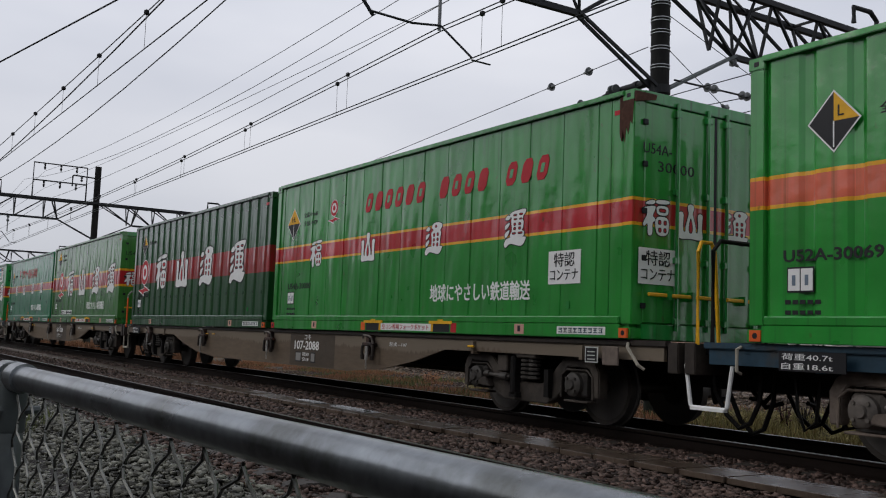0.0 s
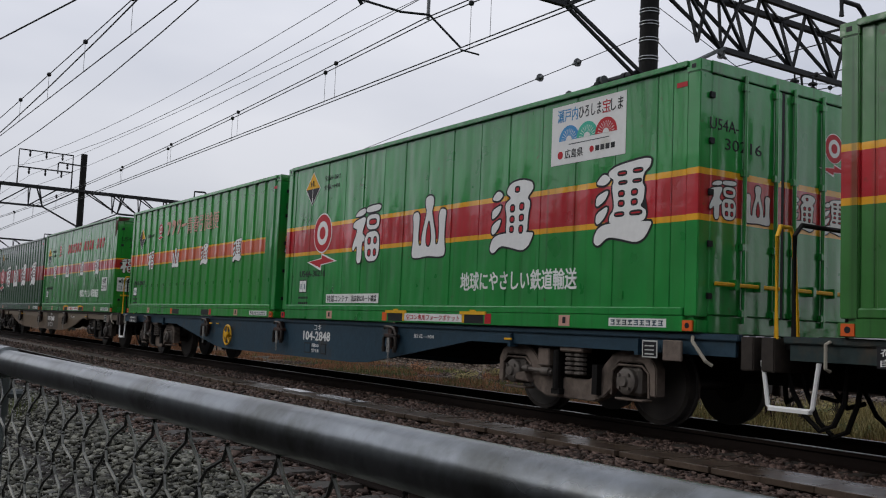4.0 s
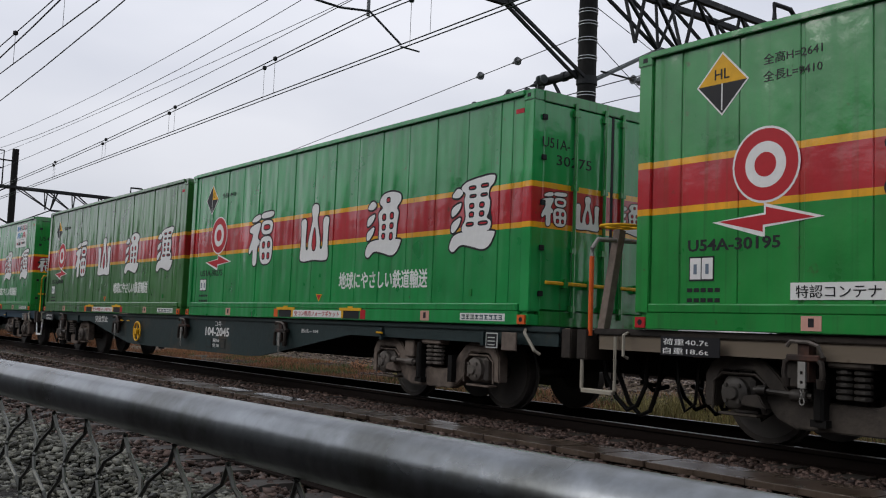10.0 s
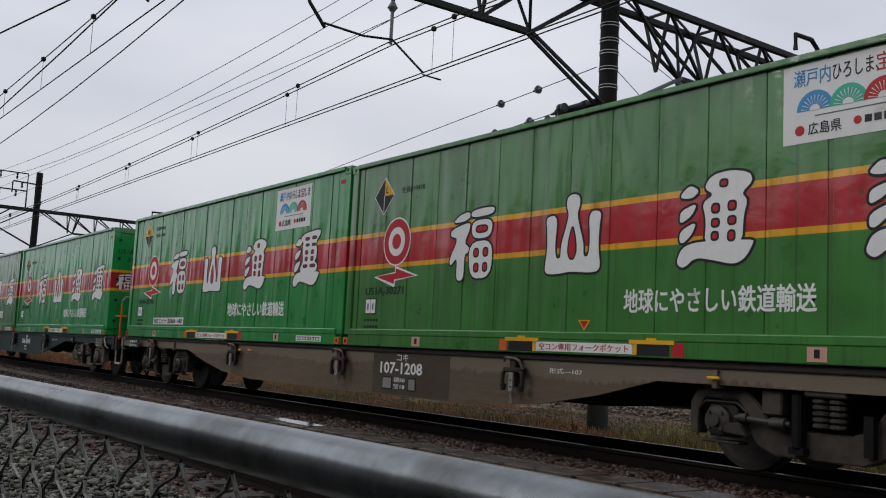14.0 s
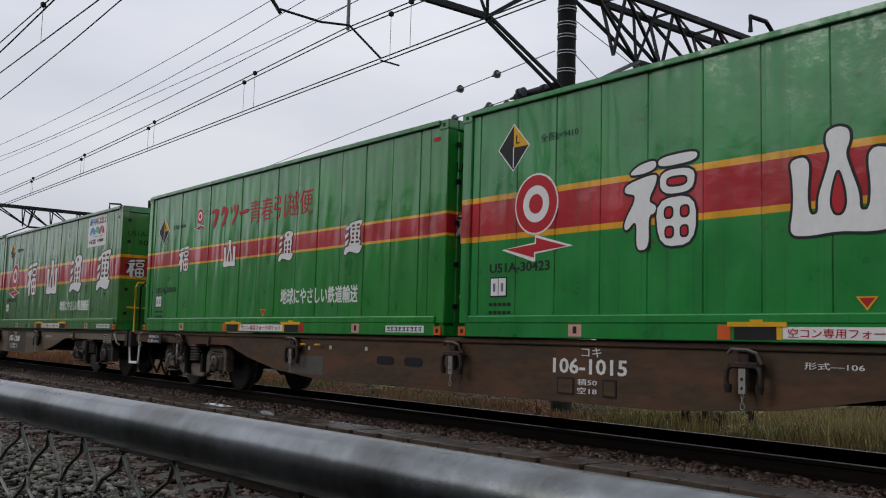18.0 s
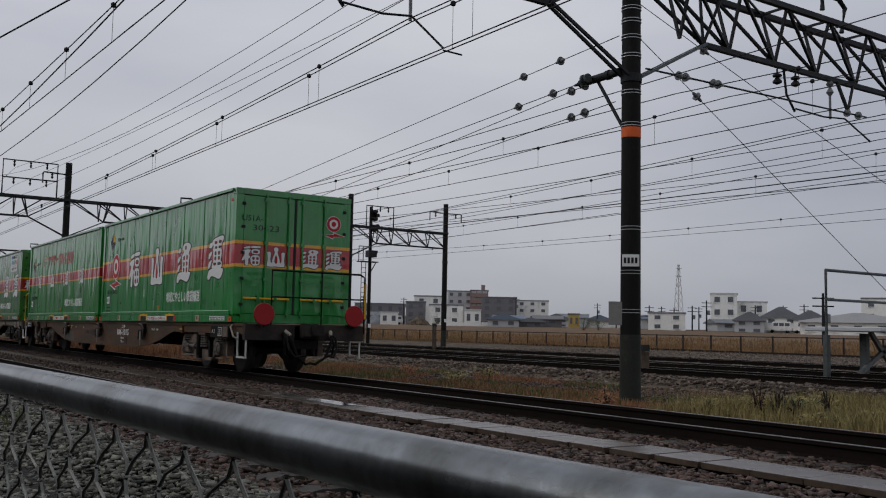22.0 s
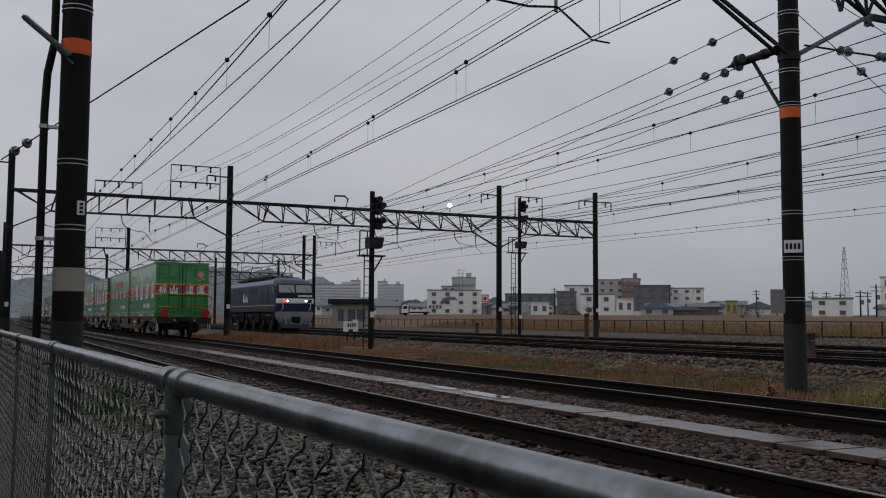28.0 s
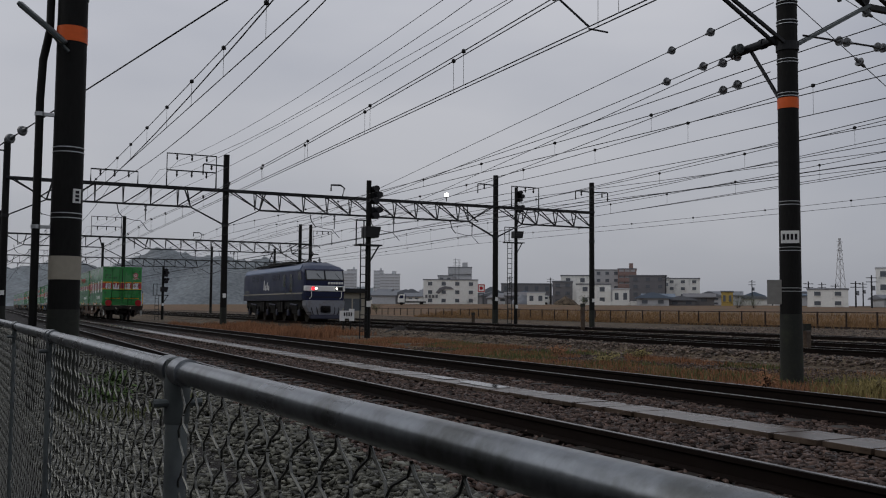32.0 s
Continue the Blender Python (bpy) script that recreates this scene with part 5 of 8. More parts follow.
def bogie(ob, y, wheel_list, lite=False, tone=""):
    """A two-axle bogie with cast side frames that arch over the axle boxes."""
    half = [(0.0, 0.43), (0.3, 0.43), (0.46, 0.49), (0.56, 0.62), (0.68, 0.73), (0.8, 0.77), (1.12, 0.77), (1.24, 0.72), (1.31, 0.6), (1.31, 0.32), (1.2, 0.32), (1.2, 0.55), (1.13, 0.65), (0.79, 0.65), (0.71, 0.57), (0.68, 0.36), (0.56, 0.26), (0.4, 0.2), (0.0, 0.2)]
    prof = [(y + u, v) for u, v in half] + [(y - u, v) for u, v in half[-2:0:-1]]
    for s in (-1, 1):
        x = s * 0.98
        fr = part("side_frame", Build().prism(prof, x - 0.07, x + 0.07, "x"), M["bogie" + tone], ob, bevel=0.012)
        for d in (-0.95, 0.95):
            part("axle_box", Build().slab(x - 0.09, x + 0.09, y + d - 0.155, y + d + 0.155, 0.31, 0.6, 0.035), M["cap" + tone], fr)
            cap = [(0.135, 0.0), (0.135, 0.05), (0.11, 0.07), (0.06, 0.075), (0.05, 0.1), (0.0, 0.1)]
            part("axle_cap", Build().lathe(cap if s > 0 else [(r, -h) for r, h in cap][::-1], (x + s * 0.09, y + d, 0.455), "x", 16), M["cap" + tone], fr, "grey bolted bearing cap", smooth=True)
            if lite or s > 0:
                continue
            for k in range(4):
                a = math.pi / 4 + k * math.pi / 2
                part("cap_bolt", Build().rod((x - 0.16, y + d + 0.095 * math.cos(a), 0.455 + 0.095 * math.sin(a)), (x - 0.18, y + d + 0.095 * math.cos(a), 0.455 + 0.095 * math.sin(a)), 0.018, 6), M["cap" + tone], fr)
            part("pedestal_bar", Build().slab(x - 0.1, x + 0.05, y + d - 0.2, y + d + 0.2, 0.255, 0.28, 0.008), M["bogie" + tone], fr)
            part("arch_lip", Build().tube([(x - 0.075, y + d - 0.27, 0.3), (x - 0.075, y + d - 0.26, 0.55), (x - 0.075, y + d - 0.17, 0.62), (x - 0.075, y + d + 0.17, 0.62), (x - 0.075, y + d + 0.26, 0.55), (x - 0.075, y + d + 0.27, 0.3)], 0.013, 6), M["bogie" + tone], fr)
        part("brake_shoe", Build().box(x - 0.14, x - 0.05, y - 0.52, y - 0.44, 0.28, 0.6), M["grime"], fr)
        if not lite and s < 0:
            part("brake_unit", Build().slab(x - 0.17, x - 0.04, y + 0.1, y + 0.19, 0.28, 0.74, 0.02).box(x - 0.15, x - 0.04, y + 0.08, y + 0.22, 0.24, 0.3), M["grime"], fr, "black vertical damper")
            for d in (-0.2, -0.05):
                coil = Build()
                for q in range(5):
                    coil.lathe([(0.055, 0.47 + q * 0.05), (0.072, 0.48 + q * 0.05), (0.072, 0.5 + q * 0.05), (0.055, 0.51 + q * 0.05)], (x - 0.09, y + d, 0), "z", 10)
                part("bolster_spring", coil, M["cap" + tone], fr, "stacked coil spring")
            part("spring_cap", Build().slab(x - 0.18, x - 0.02, y - 0.32, y + 0.06, 0.72, 0.79, 0.015), M["bogie" + tone], fr)
            part("pull_rod", Build().rod((x - 0.15, y + 0.2, 0.48), (x - 0.15, y + 0.74, 0.5), 0.024, 8).lathe([(0.05, 0), (0.05, 0.14)], (x - 0.15, y + 0.24, 0.48), "y", 10).lathe([(0.04, 0), (0.04, 0.08)], (x - 0.15, y + 0.62, 0.5), "y", 10), M["cap" + tone], fr, smooth=True)
            part("rod_lug", Build().prism([(y + 0.62, 0.34), (y + 0.9, 0.36), (y + 0.88, 0.44), (y + 0.7, 0.46)], x - 0.16, x - 0.06, "x"), M["bogie" + tone], fr, bevel=0.01)
            part("adapter", Build().slab(x - 0.13, x - 0.02, y + 0.3, y + 0.5, 0.54, 0.76, 0.015), M["bogie" + tone], fr)
    part("bolster", Build().box(-1.0, 1.0, y - 0.2, y + 0.2, 0.48, 0.7), M["grime"], ob, bevel=0.02)
    for d in (-0.95, 0.95):
        ws = part("wheelset", wheelset_mesh(), None, ob, m=pose(0, y + d, 0.43))
        for s in (-1, 1):
            part("wheel_tread", tread_mesh(s), None, ws, "bright worn wheel rim")
        wheel_list.append((ws, y + d))


STORE = {}


def wheelset_mesh():
    if "ws" not in STORE:
        b = Build().rod((-0.95, 0, 0), (0.95, 0, 0), 0.07, 12)
        for s in (-1, 1):
            prof = [(0.07, 0.47), (0.09, 0.48), (0.3, 0.51), (0.38, 0.5), (0.425, 0.5), (0.425, 0.63), (0.38, 0.63), (0.3, 0.55), (0.1, 0.62), (0.07, 0.64)]
            if s < 0:
                prof = [(r, -h) for r, h in prof][::-1]
            b.lathe(prof, (0, 0, 0), "x", 28)
            for k in range(3):
                a = 2 * math.pi * k / 3
                b.rod((s * 0.56, 0.22 * math.cos(a), 0.22 * math.sin(a)), (s * 0.585, 0.22 * math.cos(a), 0.22 * math.sin(a)), 0.04, 8)
        STORE["ws"] = b.mesh("wheelset", M["wheel"], smooth=True)
    return STORE["ws"]


def tread_mesh(s):
    if s not in STORE:
        prof = [(0.455, 0.497), (0.455, 0.525), (0.43, 0.535), (0.428, 0.628)]
        if s < 0:
            prof = [(r, -h) for r, h in prof][::-1]
        STORE[s] = Build().lathe(prof, (0, 0, 0), "x", 28).mesh("wheel_tread", M["tread"], smooth=True)
    return STORE[s]


TRAIN = []   # (thing, offset along the train, height)
WHEELS = []
# car number from the tail: wagon colour and number, then the rear and the front container
CARS = (
    ("brown", "106-1015", ("green", 2.6, "U51A-30423", "big", False, "green freight container with red band and white marks"), ("small", 2.6, "U51A-30064", "small", False, "green freight container with narrow red band and red title")),
    ("tan", "107-1208", ("dull", 2.6, "U51A-30271", "big", True, "weathered green freight container with red band and poster"), ("green", 2.641, "U54A-30195", "big", True, "bright green freight container with red band and poster")),
    ("slate", "104-2045", ("mint", 2.6, "U51A-30275", "big", False, "green freight container with wide red band"), ("olive", 2.6, "U51A-30248", "big", False, "faded olive-green freight container with red band")),
    ("navy", "104-2848", ("green", 2.641, "U54A-30216", "big", True, "green freight container with red band and poster"), ("faded", 2.6, "U52A-30069", "small", False, "ribbed green freight container with faded orange band")),
    ("tan", "107-2088", ("small", 2.641, "U54A-30000", "small", False, "green freight container with rust-blackened top corner"), ("dark", 2.6, "U50A-30001", "plain", False, "dark green ribbed freight container with red band")),
    ("tan", "107-1208", ("dull", 2.641, "U54A-30216", "big", False, "weathered green freight container with red band"), ("teal", 2.6, "U51A-30064", "small", False, "blue-green freight container with narrow red band")),
)
for k in range(11):
    colour, number, *pair = CARS[k if k < 6 else 1 + (k * 2) % 5]
    car = wagon(pose(TRAIN_X, 0, 0), colour, number, WHEELS if k < 5 else [], k > 6)
    tagged(car, {"navy": "dark blue container flat wagon with yellow handwheel", "slate": "dark grey-green container flat wagon with yellow handwheel", "tan": "dusty grey-brown container flat wagon", "brown": "rust-brown container flat wagon"}[colour])
    TRAIN.append((car, k * CAR, 0.0))
    for j, (kind, tall, num, style, poster, label) in enumerate(pair):
        long = {"U54A-30195": 9.62, "U52A-30069": 9.33}.get(num, LONG)
        box = container(kind, tall, num, pose(TRAIN_X, 0, DECK), k > 6, long)
        tagged(box, label)
        dress(box, kind, tall, num, style, poster, pockets=kind not in ("dark",), slogan=kind not in ("dark", "faded"), lite=k > 6, long=long)
        TRAIN.append((box, k * CAR + j * STEP + LONG - long, DECK))


# white corner steps of the last wagon
tail_car = TRAIN[0][0]
for sx in (-1, 1):
    part("footstep", Build().tube([(sx * 1.2, -0.6, 0.8), (sx * 1.2, -0.58, 0.34), (sx * 1.2, -0.2, 0.34), (sx * 1.2, -0.18, 0.8)], 0.02, 6).box(sx * 1.2 - 0.03, sx * 1.2 + 0.03, -0.58, -0.2, 0.32, 0.35), M["white_dull"], tail_car, "worn white corner footstep")
    part("hose", Build().tube([(sx * 0.5, -0.66, 0.78), (sx * 0.52, -0.8, 0.6), (sx * 0.5, -0.78, 0.4), (sx * 0.42, -0.72, 0.36)], 0.024, 6), M["grime"], tail_car)
    part("hose_head", Build().rod((sx * 0.48, -0.72, 0.84), (sx * 0.42, -0.84, 0.76), 0.035, 8), M["cover"], tail_car, "pale hose coupling head", smooth=True)
    part("brake_hose", Build().tube([(sx * 0.44, -0.82, 0.78), (sx * 0.4, -0.9, 0.62), (sx * 0.3, -0.9, 0.36), (sx * 0.1, -0.86, 0.22), (0.0, -0.84, 0.24)], 0.028, 6), M["grime"], tail_car, smooth=True)
# tail of the last wagon: red discs and an end rail
tail = TRAIN[0][0]
for x in (-0.95, 0.95):
    part("tail_disc", Build().lathe([(0.2, -0.03), (0.21, -0.015), (0.2, 0.0)], (x, -0.78, 1.15), "y", 24), M["red_disc"], tail, "round red tail disc", smooth=True)
    part("disc_bracket", Build().box(x - 0.02, x + 0.02, -0.78, -0.6, 0.9, 1.15), M["grime"], tail)
part("end_rail", Build().tube([(-0.75, -0.66, 0.95), (-0.75, -0.66, 1.98), (1.15, -0.66, 1.98), (1.25, -0.66, 1.92), (1.25, -0.66, 0.8)], 0.02, 8), M["grime"], tail)
part("end_rail_bar", Build().rod((-0.75, -0.66, 1.48), (1.25, -0.66, 1.48), 0.015, 8).rod((0.3, -0.66, 0.95), (0.3, -0.66, 1.98), 0.013, 6), M["grime"], tail)
part("end_rail_tip", Build().tube([(1.25, -0.685, 1.8), (1.25, -0.685, 1.1)], 0.022, 8), M["yellow"], tail, "yellow painted rail end")
for k, (car, off, z) in enumerate(TRAIN[0::3]):
    if CARS[k if k < 6 else 1 + (k * 2) % 5][0] == "tan":
        part("hand_rail", Build().tube([(-1.2, 19.72, 1.7), (-1.2, 19.72, 1.78), (-1.12, 19.72, 1.88), (-0.5, 19.7, 1.9), (-0.4, 19.7, 1.8), (-0.4, 19.7, 0.95)], 0.024, 8), M["cap_pale"], car, "grey end handrail", smooth=True)
        part("rail_post", Build().rod((-1.2, 19.72, 0.9), (-1.2, 19.72, 1.7), 0.024, 8), M["orange"], car, "worn orange handrail post", smooth=True)
        part("brake_post", Build().bar((-1.0, 19.74, 0.9), (-0.8, 19.72, 2.0), 0.1, 0.08), M["bogie"], car, "grey-brown brake column")
        wheel = part("brake_wheel", Build().tube([(-0.8 + 0.2 * math.cos(a), 19.72 + 0.2 * math.sin(a), 2.04) for a in [math.pi * i / 10 for i in range(21)]], 0.016, 6), M["yellow"], car, "flat yellow brake handwheel", smooth=True)
        part("spoke", Build().rod((-1.0, 19.72, 2.04), (-0.6, 19.72, 2.04), 0.014, 6).rod((-0.8, 19.52, 2.04), (-0.8, 19.92, 2.04), 0.014, 6), M["yellow"], wheel)
    else:
        part("hand_rail", Build().tube([(-1.15, 19.6, 0.95), (-1.15, 19.6, 1.85), (-1.05, 19.6, 1.95), (-0.45, 19.6, 1.95), (-0.38, 19.6, 1.85), (-0.38, 19.6, 0.95)], 0.022, 8), M["grime"], car, "black end handrail", smooth=True)
        part("hand_rail", Build().tube([(-1.2, 19.74, 0.95), (-1.2, 19.74, 1.85), (-1.16, 19.74, 1.94), (-1.02, 19.74, 1.94), (-0.97, 19.74, 1.85), (-0.9, 19.74, 0.95)], 0.02, 8), M["yellow"], car, "yellow end handrail", smooth=True)

# ---- the locomotive on the far track ----
LOCO_X = 19.9
LOCO_TRAVEL = ((0, 124.5), (20, 83.5), (26, 71.0), (28, 67.2), (30, 63.45), (32, 59.65))


def loft(rings):
    """A closed skin through rings of equal length."""
    b = Build()
    n = len(rings[0])
    for r in rings:
        b.v += [tuple(p) for p in r]
    for k in range(len(rings) - 1):
        for i in range(n):
            a, c = k * n + i, k * n + (i + 1) % n
            b.f.append((a, c, c + n, a + n))
    b.f.append(tuple(range(n - 1, -1, -1)))
    b.f.append(tuple(range((len(rings) - 1) * n, len(rings) * n)))
    return b


def locomotive():
    ob = empty("electric_locomotive", pose(LOCO_X, 66.8, 0), "dark blue electric locomotive with white front band and lit headlamps", "locomotive")
    L = 16.4
    # distance behind the nose, half width, side top, shoulder, roof
    cuts = [(0.0, 1.3, 2.6, 2.7, 2.72), (0.26, 1.36, 3.24, 3.38, 3.42), (0.7, 1.39, 3.34, 3.6, 3.7), (1.5, 1.4, 3.4, 3.72, 3.92)]

    def section(y, w, s, q, t, e=0.0):
        return [(-w - e, y, 1.42), (-w - e, y, s), (-w * 0.9 - e, y, q + e), (-w * 0.5, y, t + e), (w * 0.5, y, t + e), (w * 0.9 + e, y, q + e), (w + e, y, s), (w + e, y, 1.42)]
    part("body", loft([section(*c) for c in cuts] + [section(L - c[0], *c[1:]) for c in reversed(cuts)]), M["loco_blue"], ob, bevel=0.03)
    cap = []
    for c in cuts[1:] + [(2.6, 1.4, 3.4, 3.72, 3.92)]:
        p = section(c[0], c[1], c[2] + 0.02, c[3], c[4], 0.018)[1:7]
        cap.append(p + [(x * 0.97, y, z - 0.03) for x, y, z in reversed(p)])
    part("cab_roof", loft(cap), M["loco_roof"], ob, "slate blue rounded cab roof")
    part("brow", Build().prism([(0.17, 3.38), (0.3, 3.38), (0.42, 3.5), (0.28, 3.47)], -1.34, 1.34, "x"), M["loco_blue"], ob)
    part("roof_edge", Build().prism([(-1.425, 3.38), (-1.425, 3.47), (-1.28, 3.74), (-1.2, 3.74), (-1.36, 3.4)], 0.9, L - 0.9, "y"), M["loco_light"], ob, "pale rounded eave line")
    part("windscreen_frame", Build().prism([(-0.012, 2.7), (0.03, 2.7), (0.3, 3.42), (0.24, 3.42)], -1.3, 1.3, "x"), M["black"], ob)
    for a, c in ((-1.22, -0.06), (0.06, 1.22)):
        ws = part("windscreen", Build().prism([(0.01, 2.78), (0.22, 3.34), (0.19, 3.35), (-0.02, 2.79)], a, c, "x"), M["cab_glass"], ob, "windscreen with a pale sky reflection in its colour")
        part("wiper", Build().rod((c - 0.15, -0.04, 2.76), (c - 0.5, 0.1, 3.18), 0.014, 5), M["black"], ws)
    band = part("white_band", Build().slab(-1.37, 1.37, -0.06, 0.3, 2.0, 2.36, 0.04), M["white"], ob, "white band across the nose")
    for x in (-0.62, 0.78):
        case = part("lamp_case", Build().slab(x - 0.22 if x < 0 else x - 0.1, x + 0.12 if x < 0 else x + 0.42, -0.08, -0.05, 2.06, 2.3, 0.02), M["black"], band)
        part("headlamp", Build().lathe([(0.075, -0.1), (0.075, -0.075)], (x, 0, 2.18), "y", 16), M["lamp_on"], case, "lit white headlamp")
    part("tail_lamp", Build().box(-0.92, -0.72, -0.09, -0.06, 2.08, 2.28), M["lamp_red"], band, "lit red lamp")
    for k in range(6):
        part("number_bar", Build().box(0.2 + k * 0.18, 0.34 + k * 0.18, -0.03, 0.03, 2.48, 2.62), M["white"], ob)
    part("nose_line", Build().box(-1.3, 1.3, -0.012, 0.02, 1.6, 1.66), M["black"], ob)
    for x in (-0.95, 1.1):
        part("grab_rail", Build().tube([(x, -0.02, 2.0), (x, -0.1, 1.95), (x, -0.1, 1.62), (x - 0.12, -0.06, 1.52)], 0.022, 6), M["white"], ob)
    part("stripe", Build().box(-1.41, -1.39, 0.5, L - 0.3, 1.84, 1.91), M["cover"], ob, "thin tan side stripe")
    part("side_panel", Build().box(-1.406, -1.39, 0.5, L - 0.3, 1.42, 1.84), M["loco_low"], ob, "grey-blue lower side panel")
    for k, (y, z0, z1) in enumerate(((3.0, 1.95, 3.2), (4.6, 2.35, 3.15))):
        sd = part("cab_door" if k == 0 else "side_window", Build().box(-1.412, -1.38, y - 0.3, y + 0.3, z0, z1), M["window_dark"], ob)
        part("door_rail", Build().rod((-1.45, y - 0.42, 1.7), (-1.45, y - 0.42, 2.9), 0.018, 6), M["porcelain"], sd)
    part("cab_window", Build().prism([(0.62, 2.75), (1.4, 2.75), (1.4, 3.28), (0.8, 3.28)], -1.41, -1.38, "x"), M["window_dark"], ob)
    for y in (6.2, 7.3, 10.6, 11.8, 13.0):
        g = part("side_grille", Build().box(-1.408, -1.38, y - 0.42, y + 0.42, 2.8, 3.25), M["loco_low"], ob)
        for k in range(4):
            part("louvre", Build().box(-1.42, -1.4, y - 0.4, y + 0.4, 2.83 + k * 0.11, 2.87 + k * 0.11), M["loco_blue"], g)
    for y, z0, z1 in ((9.9, 2.2, 2.9), (9.45, 2.15, 2.6), (9.05, 2.2, 2.75), (8.65, 2.15, 2.5)):
        part("side_mark", Build().prism([(y - 0.12, z0), (y + 0.14, z0), (y + 0.02, z1), (y - 0.1, z1)], -1.413, -1.39, "x"), M["white"], ob)
    part("small_mark", Build().box(-1.413, -1.39, 14.4, 15.6, 2.0, 2.2), M["porcelain"], ob)
    sk = part("skirt", Build().prism([(-1.34, 1.42), (1.34, 1.42), (1.3, 1.05), (1.0, 0.5), (0.85, 0.38), (-0.85, 0.38), (-1.0, 0.5), (-1.3, 1.05)], -0.16, 0.7, "y"), M["loco_grey"], ob, "light grey skirt with pipes", bevel=0.05)
    part("snow_plough", Build().prism([(-0.3, 0.5), (-0.42, 0.22), (-0.2, 0.22), (0.2, 0.4)], -1.05, 1.05, "x"), M["loco_low"], sk, bevel=0.03)
    part("coupler_recess", Build().slab(-0.34, 0.34, -0.18, -0.15, 0.62, 1.06, 0.05), M["black"], sk)
    part("coupler", Build().slab(-0.2, 0.2, -0.6, -0.1, 0.7, 1.0, 0.05), M["grime"], sk)
    for x in (-0.95, -0.6, 0.62, 0.9):
        part("air_hose", Build().tube([(x, -0.16, 0.95), (x, -0.24, 0.8), (x * 0.92, -0.26, 0.55), (x * 0.8, -0.22, 0.45)], 0.028, 6), M["black"], sk)
    for x in (-1.15, 1.15):
        part("step", Build().box(x - 0.16, x + 0.16, -0.24, -0.14, 0.62, 0.66), M["grime"], sk)
    part("underframe", Build().box(-1.2, 1.2, 0.6, L - 0.6, 0.85, 1.42), M["grime"], ob)
    for y in (5.5, 6.1, 10.4, 11.0):
        part("under_box", Build().slab(-1.32, -0.6, y - 0.26, y + 0.26, 0.6, 1.34, 0.03), M["grime"], ob)
    for y in (2.9, 8.2, 13.5):
        bg = part("bogie", Build().prism([(y - 2.0, 0.95), (y - 1.6, 0.6), (y - 0.5, 0.5), (y + 0.5, 0.5), (y + 1.6, 0.6), (y + 2.0, 0.95), (y + 1.5, 1.05), (y, 0.9), (y - 1.5, 1.05)], -1.14, 1.14, "x"), M["grime"], ob, bevel=0.04)
        for d in (-1.25, 1.25):
            part("wheel", Build().lathe([(0.56, -0.68), (0.56, 0.68)], (0, y + d, 0.56), "x", 24), M["wheel"], bg, smooth=True)
            part("axle_box", Build().slab(-1.28, -1.1, y + d - 0.22, y + d + 0.22, 0.36, 0.8, 0.04), M["loco_low"], bg)
            for e in (-0.36, 0.36):
                part("spring", Build().lathe([(0.09, 0.62), (0.09, 1.0)], (-1.2, y + d + e, 0), "z", 10), M["grime"], bg)
        part("damper", Build().rod((-1.26, y - 0.9, 1.1), (-1.26, y + 0.6, 1.18), 0.06, 8), M["loco_low"], bg)
    for y, sg in ((3.6, 1), (L - 3.6, -1)):
        pg = part("pantograph", Build().slab(-0.75, 0.75, y - 0.6, y + 0.6, 3.98, 4.06, 0.01).box(-0.7, -0.6, y - 0.5, y - 0.4, 3.9, 4.0).box(0.6, 0.7, y + 0.4, y + 0.5, 3.9, 4.0), M["grime"], ob)
        part("arm", Build().tube([(0, y + sg * 0.5, 4.05), (0, y - sg * 1.0, 4.55), (0, y + sg * 0.1, 5.22)], 0.04, 6), M["grime"], pg)
        part("head", Build().tube([(-0.85, y + 0.1, 5.05), (-0.6, y + 0.1, 5.24), (0.6, y + 0.1, 5.24), (0.85, y + 0.1, 5.05)], 0.03, 6), M["grime"], pg)
    for a, c, z in ((5.4, 7.4, 4.16), (7.7, 8.9, 4.08), (9.2, 11.2, 4.18)):
        part("roof_gear", Build().slab(-0.8, 0.8, a, c, 3.92, z, 0.04), M["grime"], ob)
    for x in (-0.95, 0.95):
        part("roof_walk", Build().box(x - 0.12, x + 0.12, 2.8, L - 2.8, 3.9, 4.02), M["grime"], ob)
    part("bus_bar", Build().tube([(0.35, 2.3, 4.3), (0.35, 6.0, 4.34), (-0.35, 9.0, 4.34), (-0.35, L - 2.3, 4.3)], 0.02, 5), M["grime"], ob)
    for x, y in ((0.35, 2.3), (0.35, 4.6), (0.35, 6.0), (-0.35, 9.0), (-0.35, 12.0), (-0.35, L - 2.3)):
        part("roof_insulator", Build().lathe([(0.06, 0.0), (0.1, 0.08), (0.06, 0.16), (0.1, 0.24), (0.04, 0.36)], (x, y, 3.92), "z", 10), M["porcelain"], ob)
    part("horn", Build().lathe([(0.05, 0.0), (0.05, 0.25), (0.1, 0.4)], (-0.15, 1.5, 4.0), "y", 10), M["grime"], ob)
    return ob


LOCO = locomotive()

# ---- poles and gantries ----
GANTRY_Y = (13.2, 58.0, 103.0, 148.0)
POLE_ROWS = ((0.865, 13.38, 31.4, 39.4), (0.75, 12.93, 31.63, 39.6), (1.0, 12.6, 31.4, 32.6), (1.0, 15.2, 31.1, 41.0))


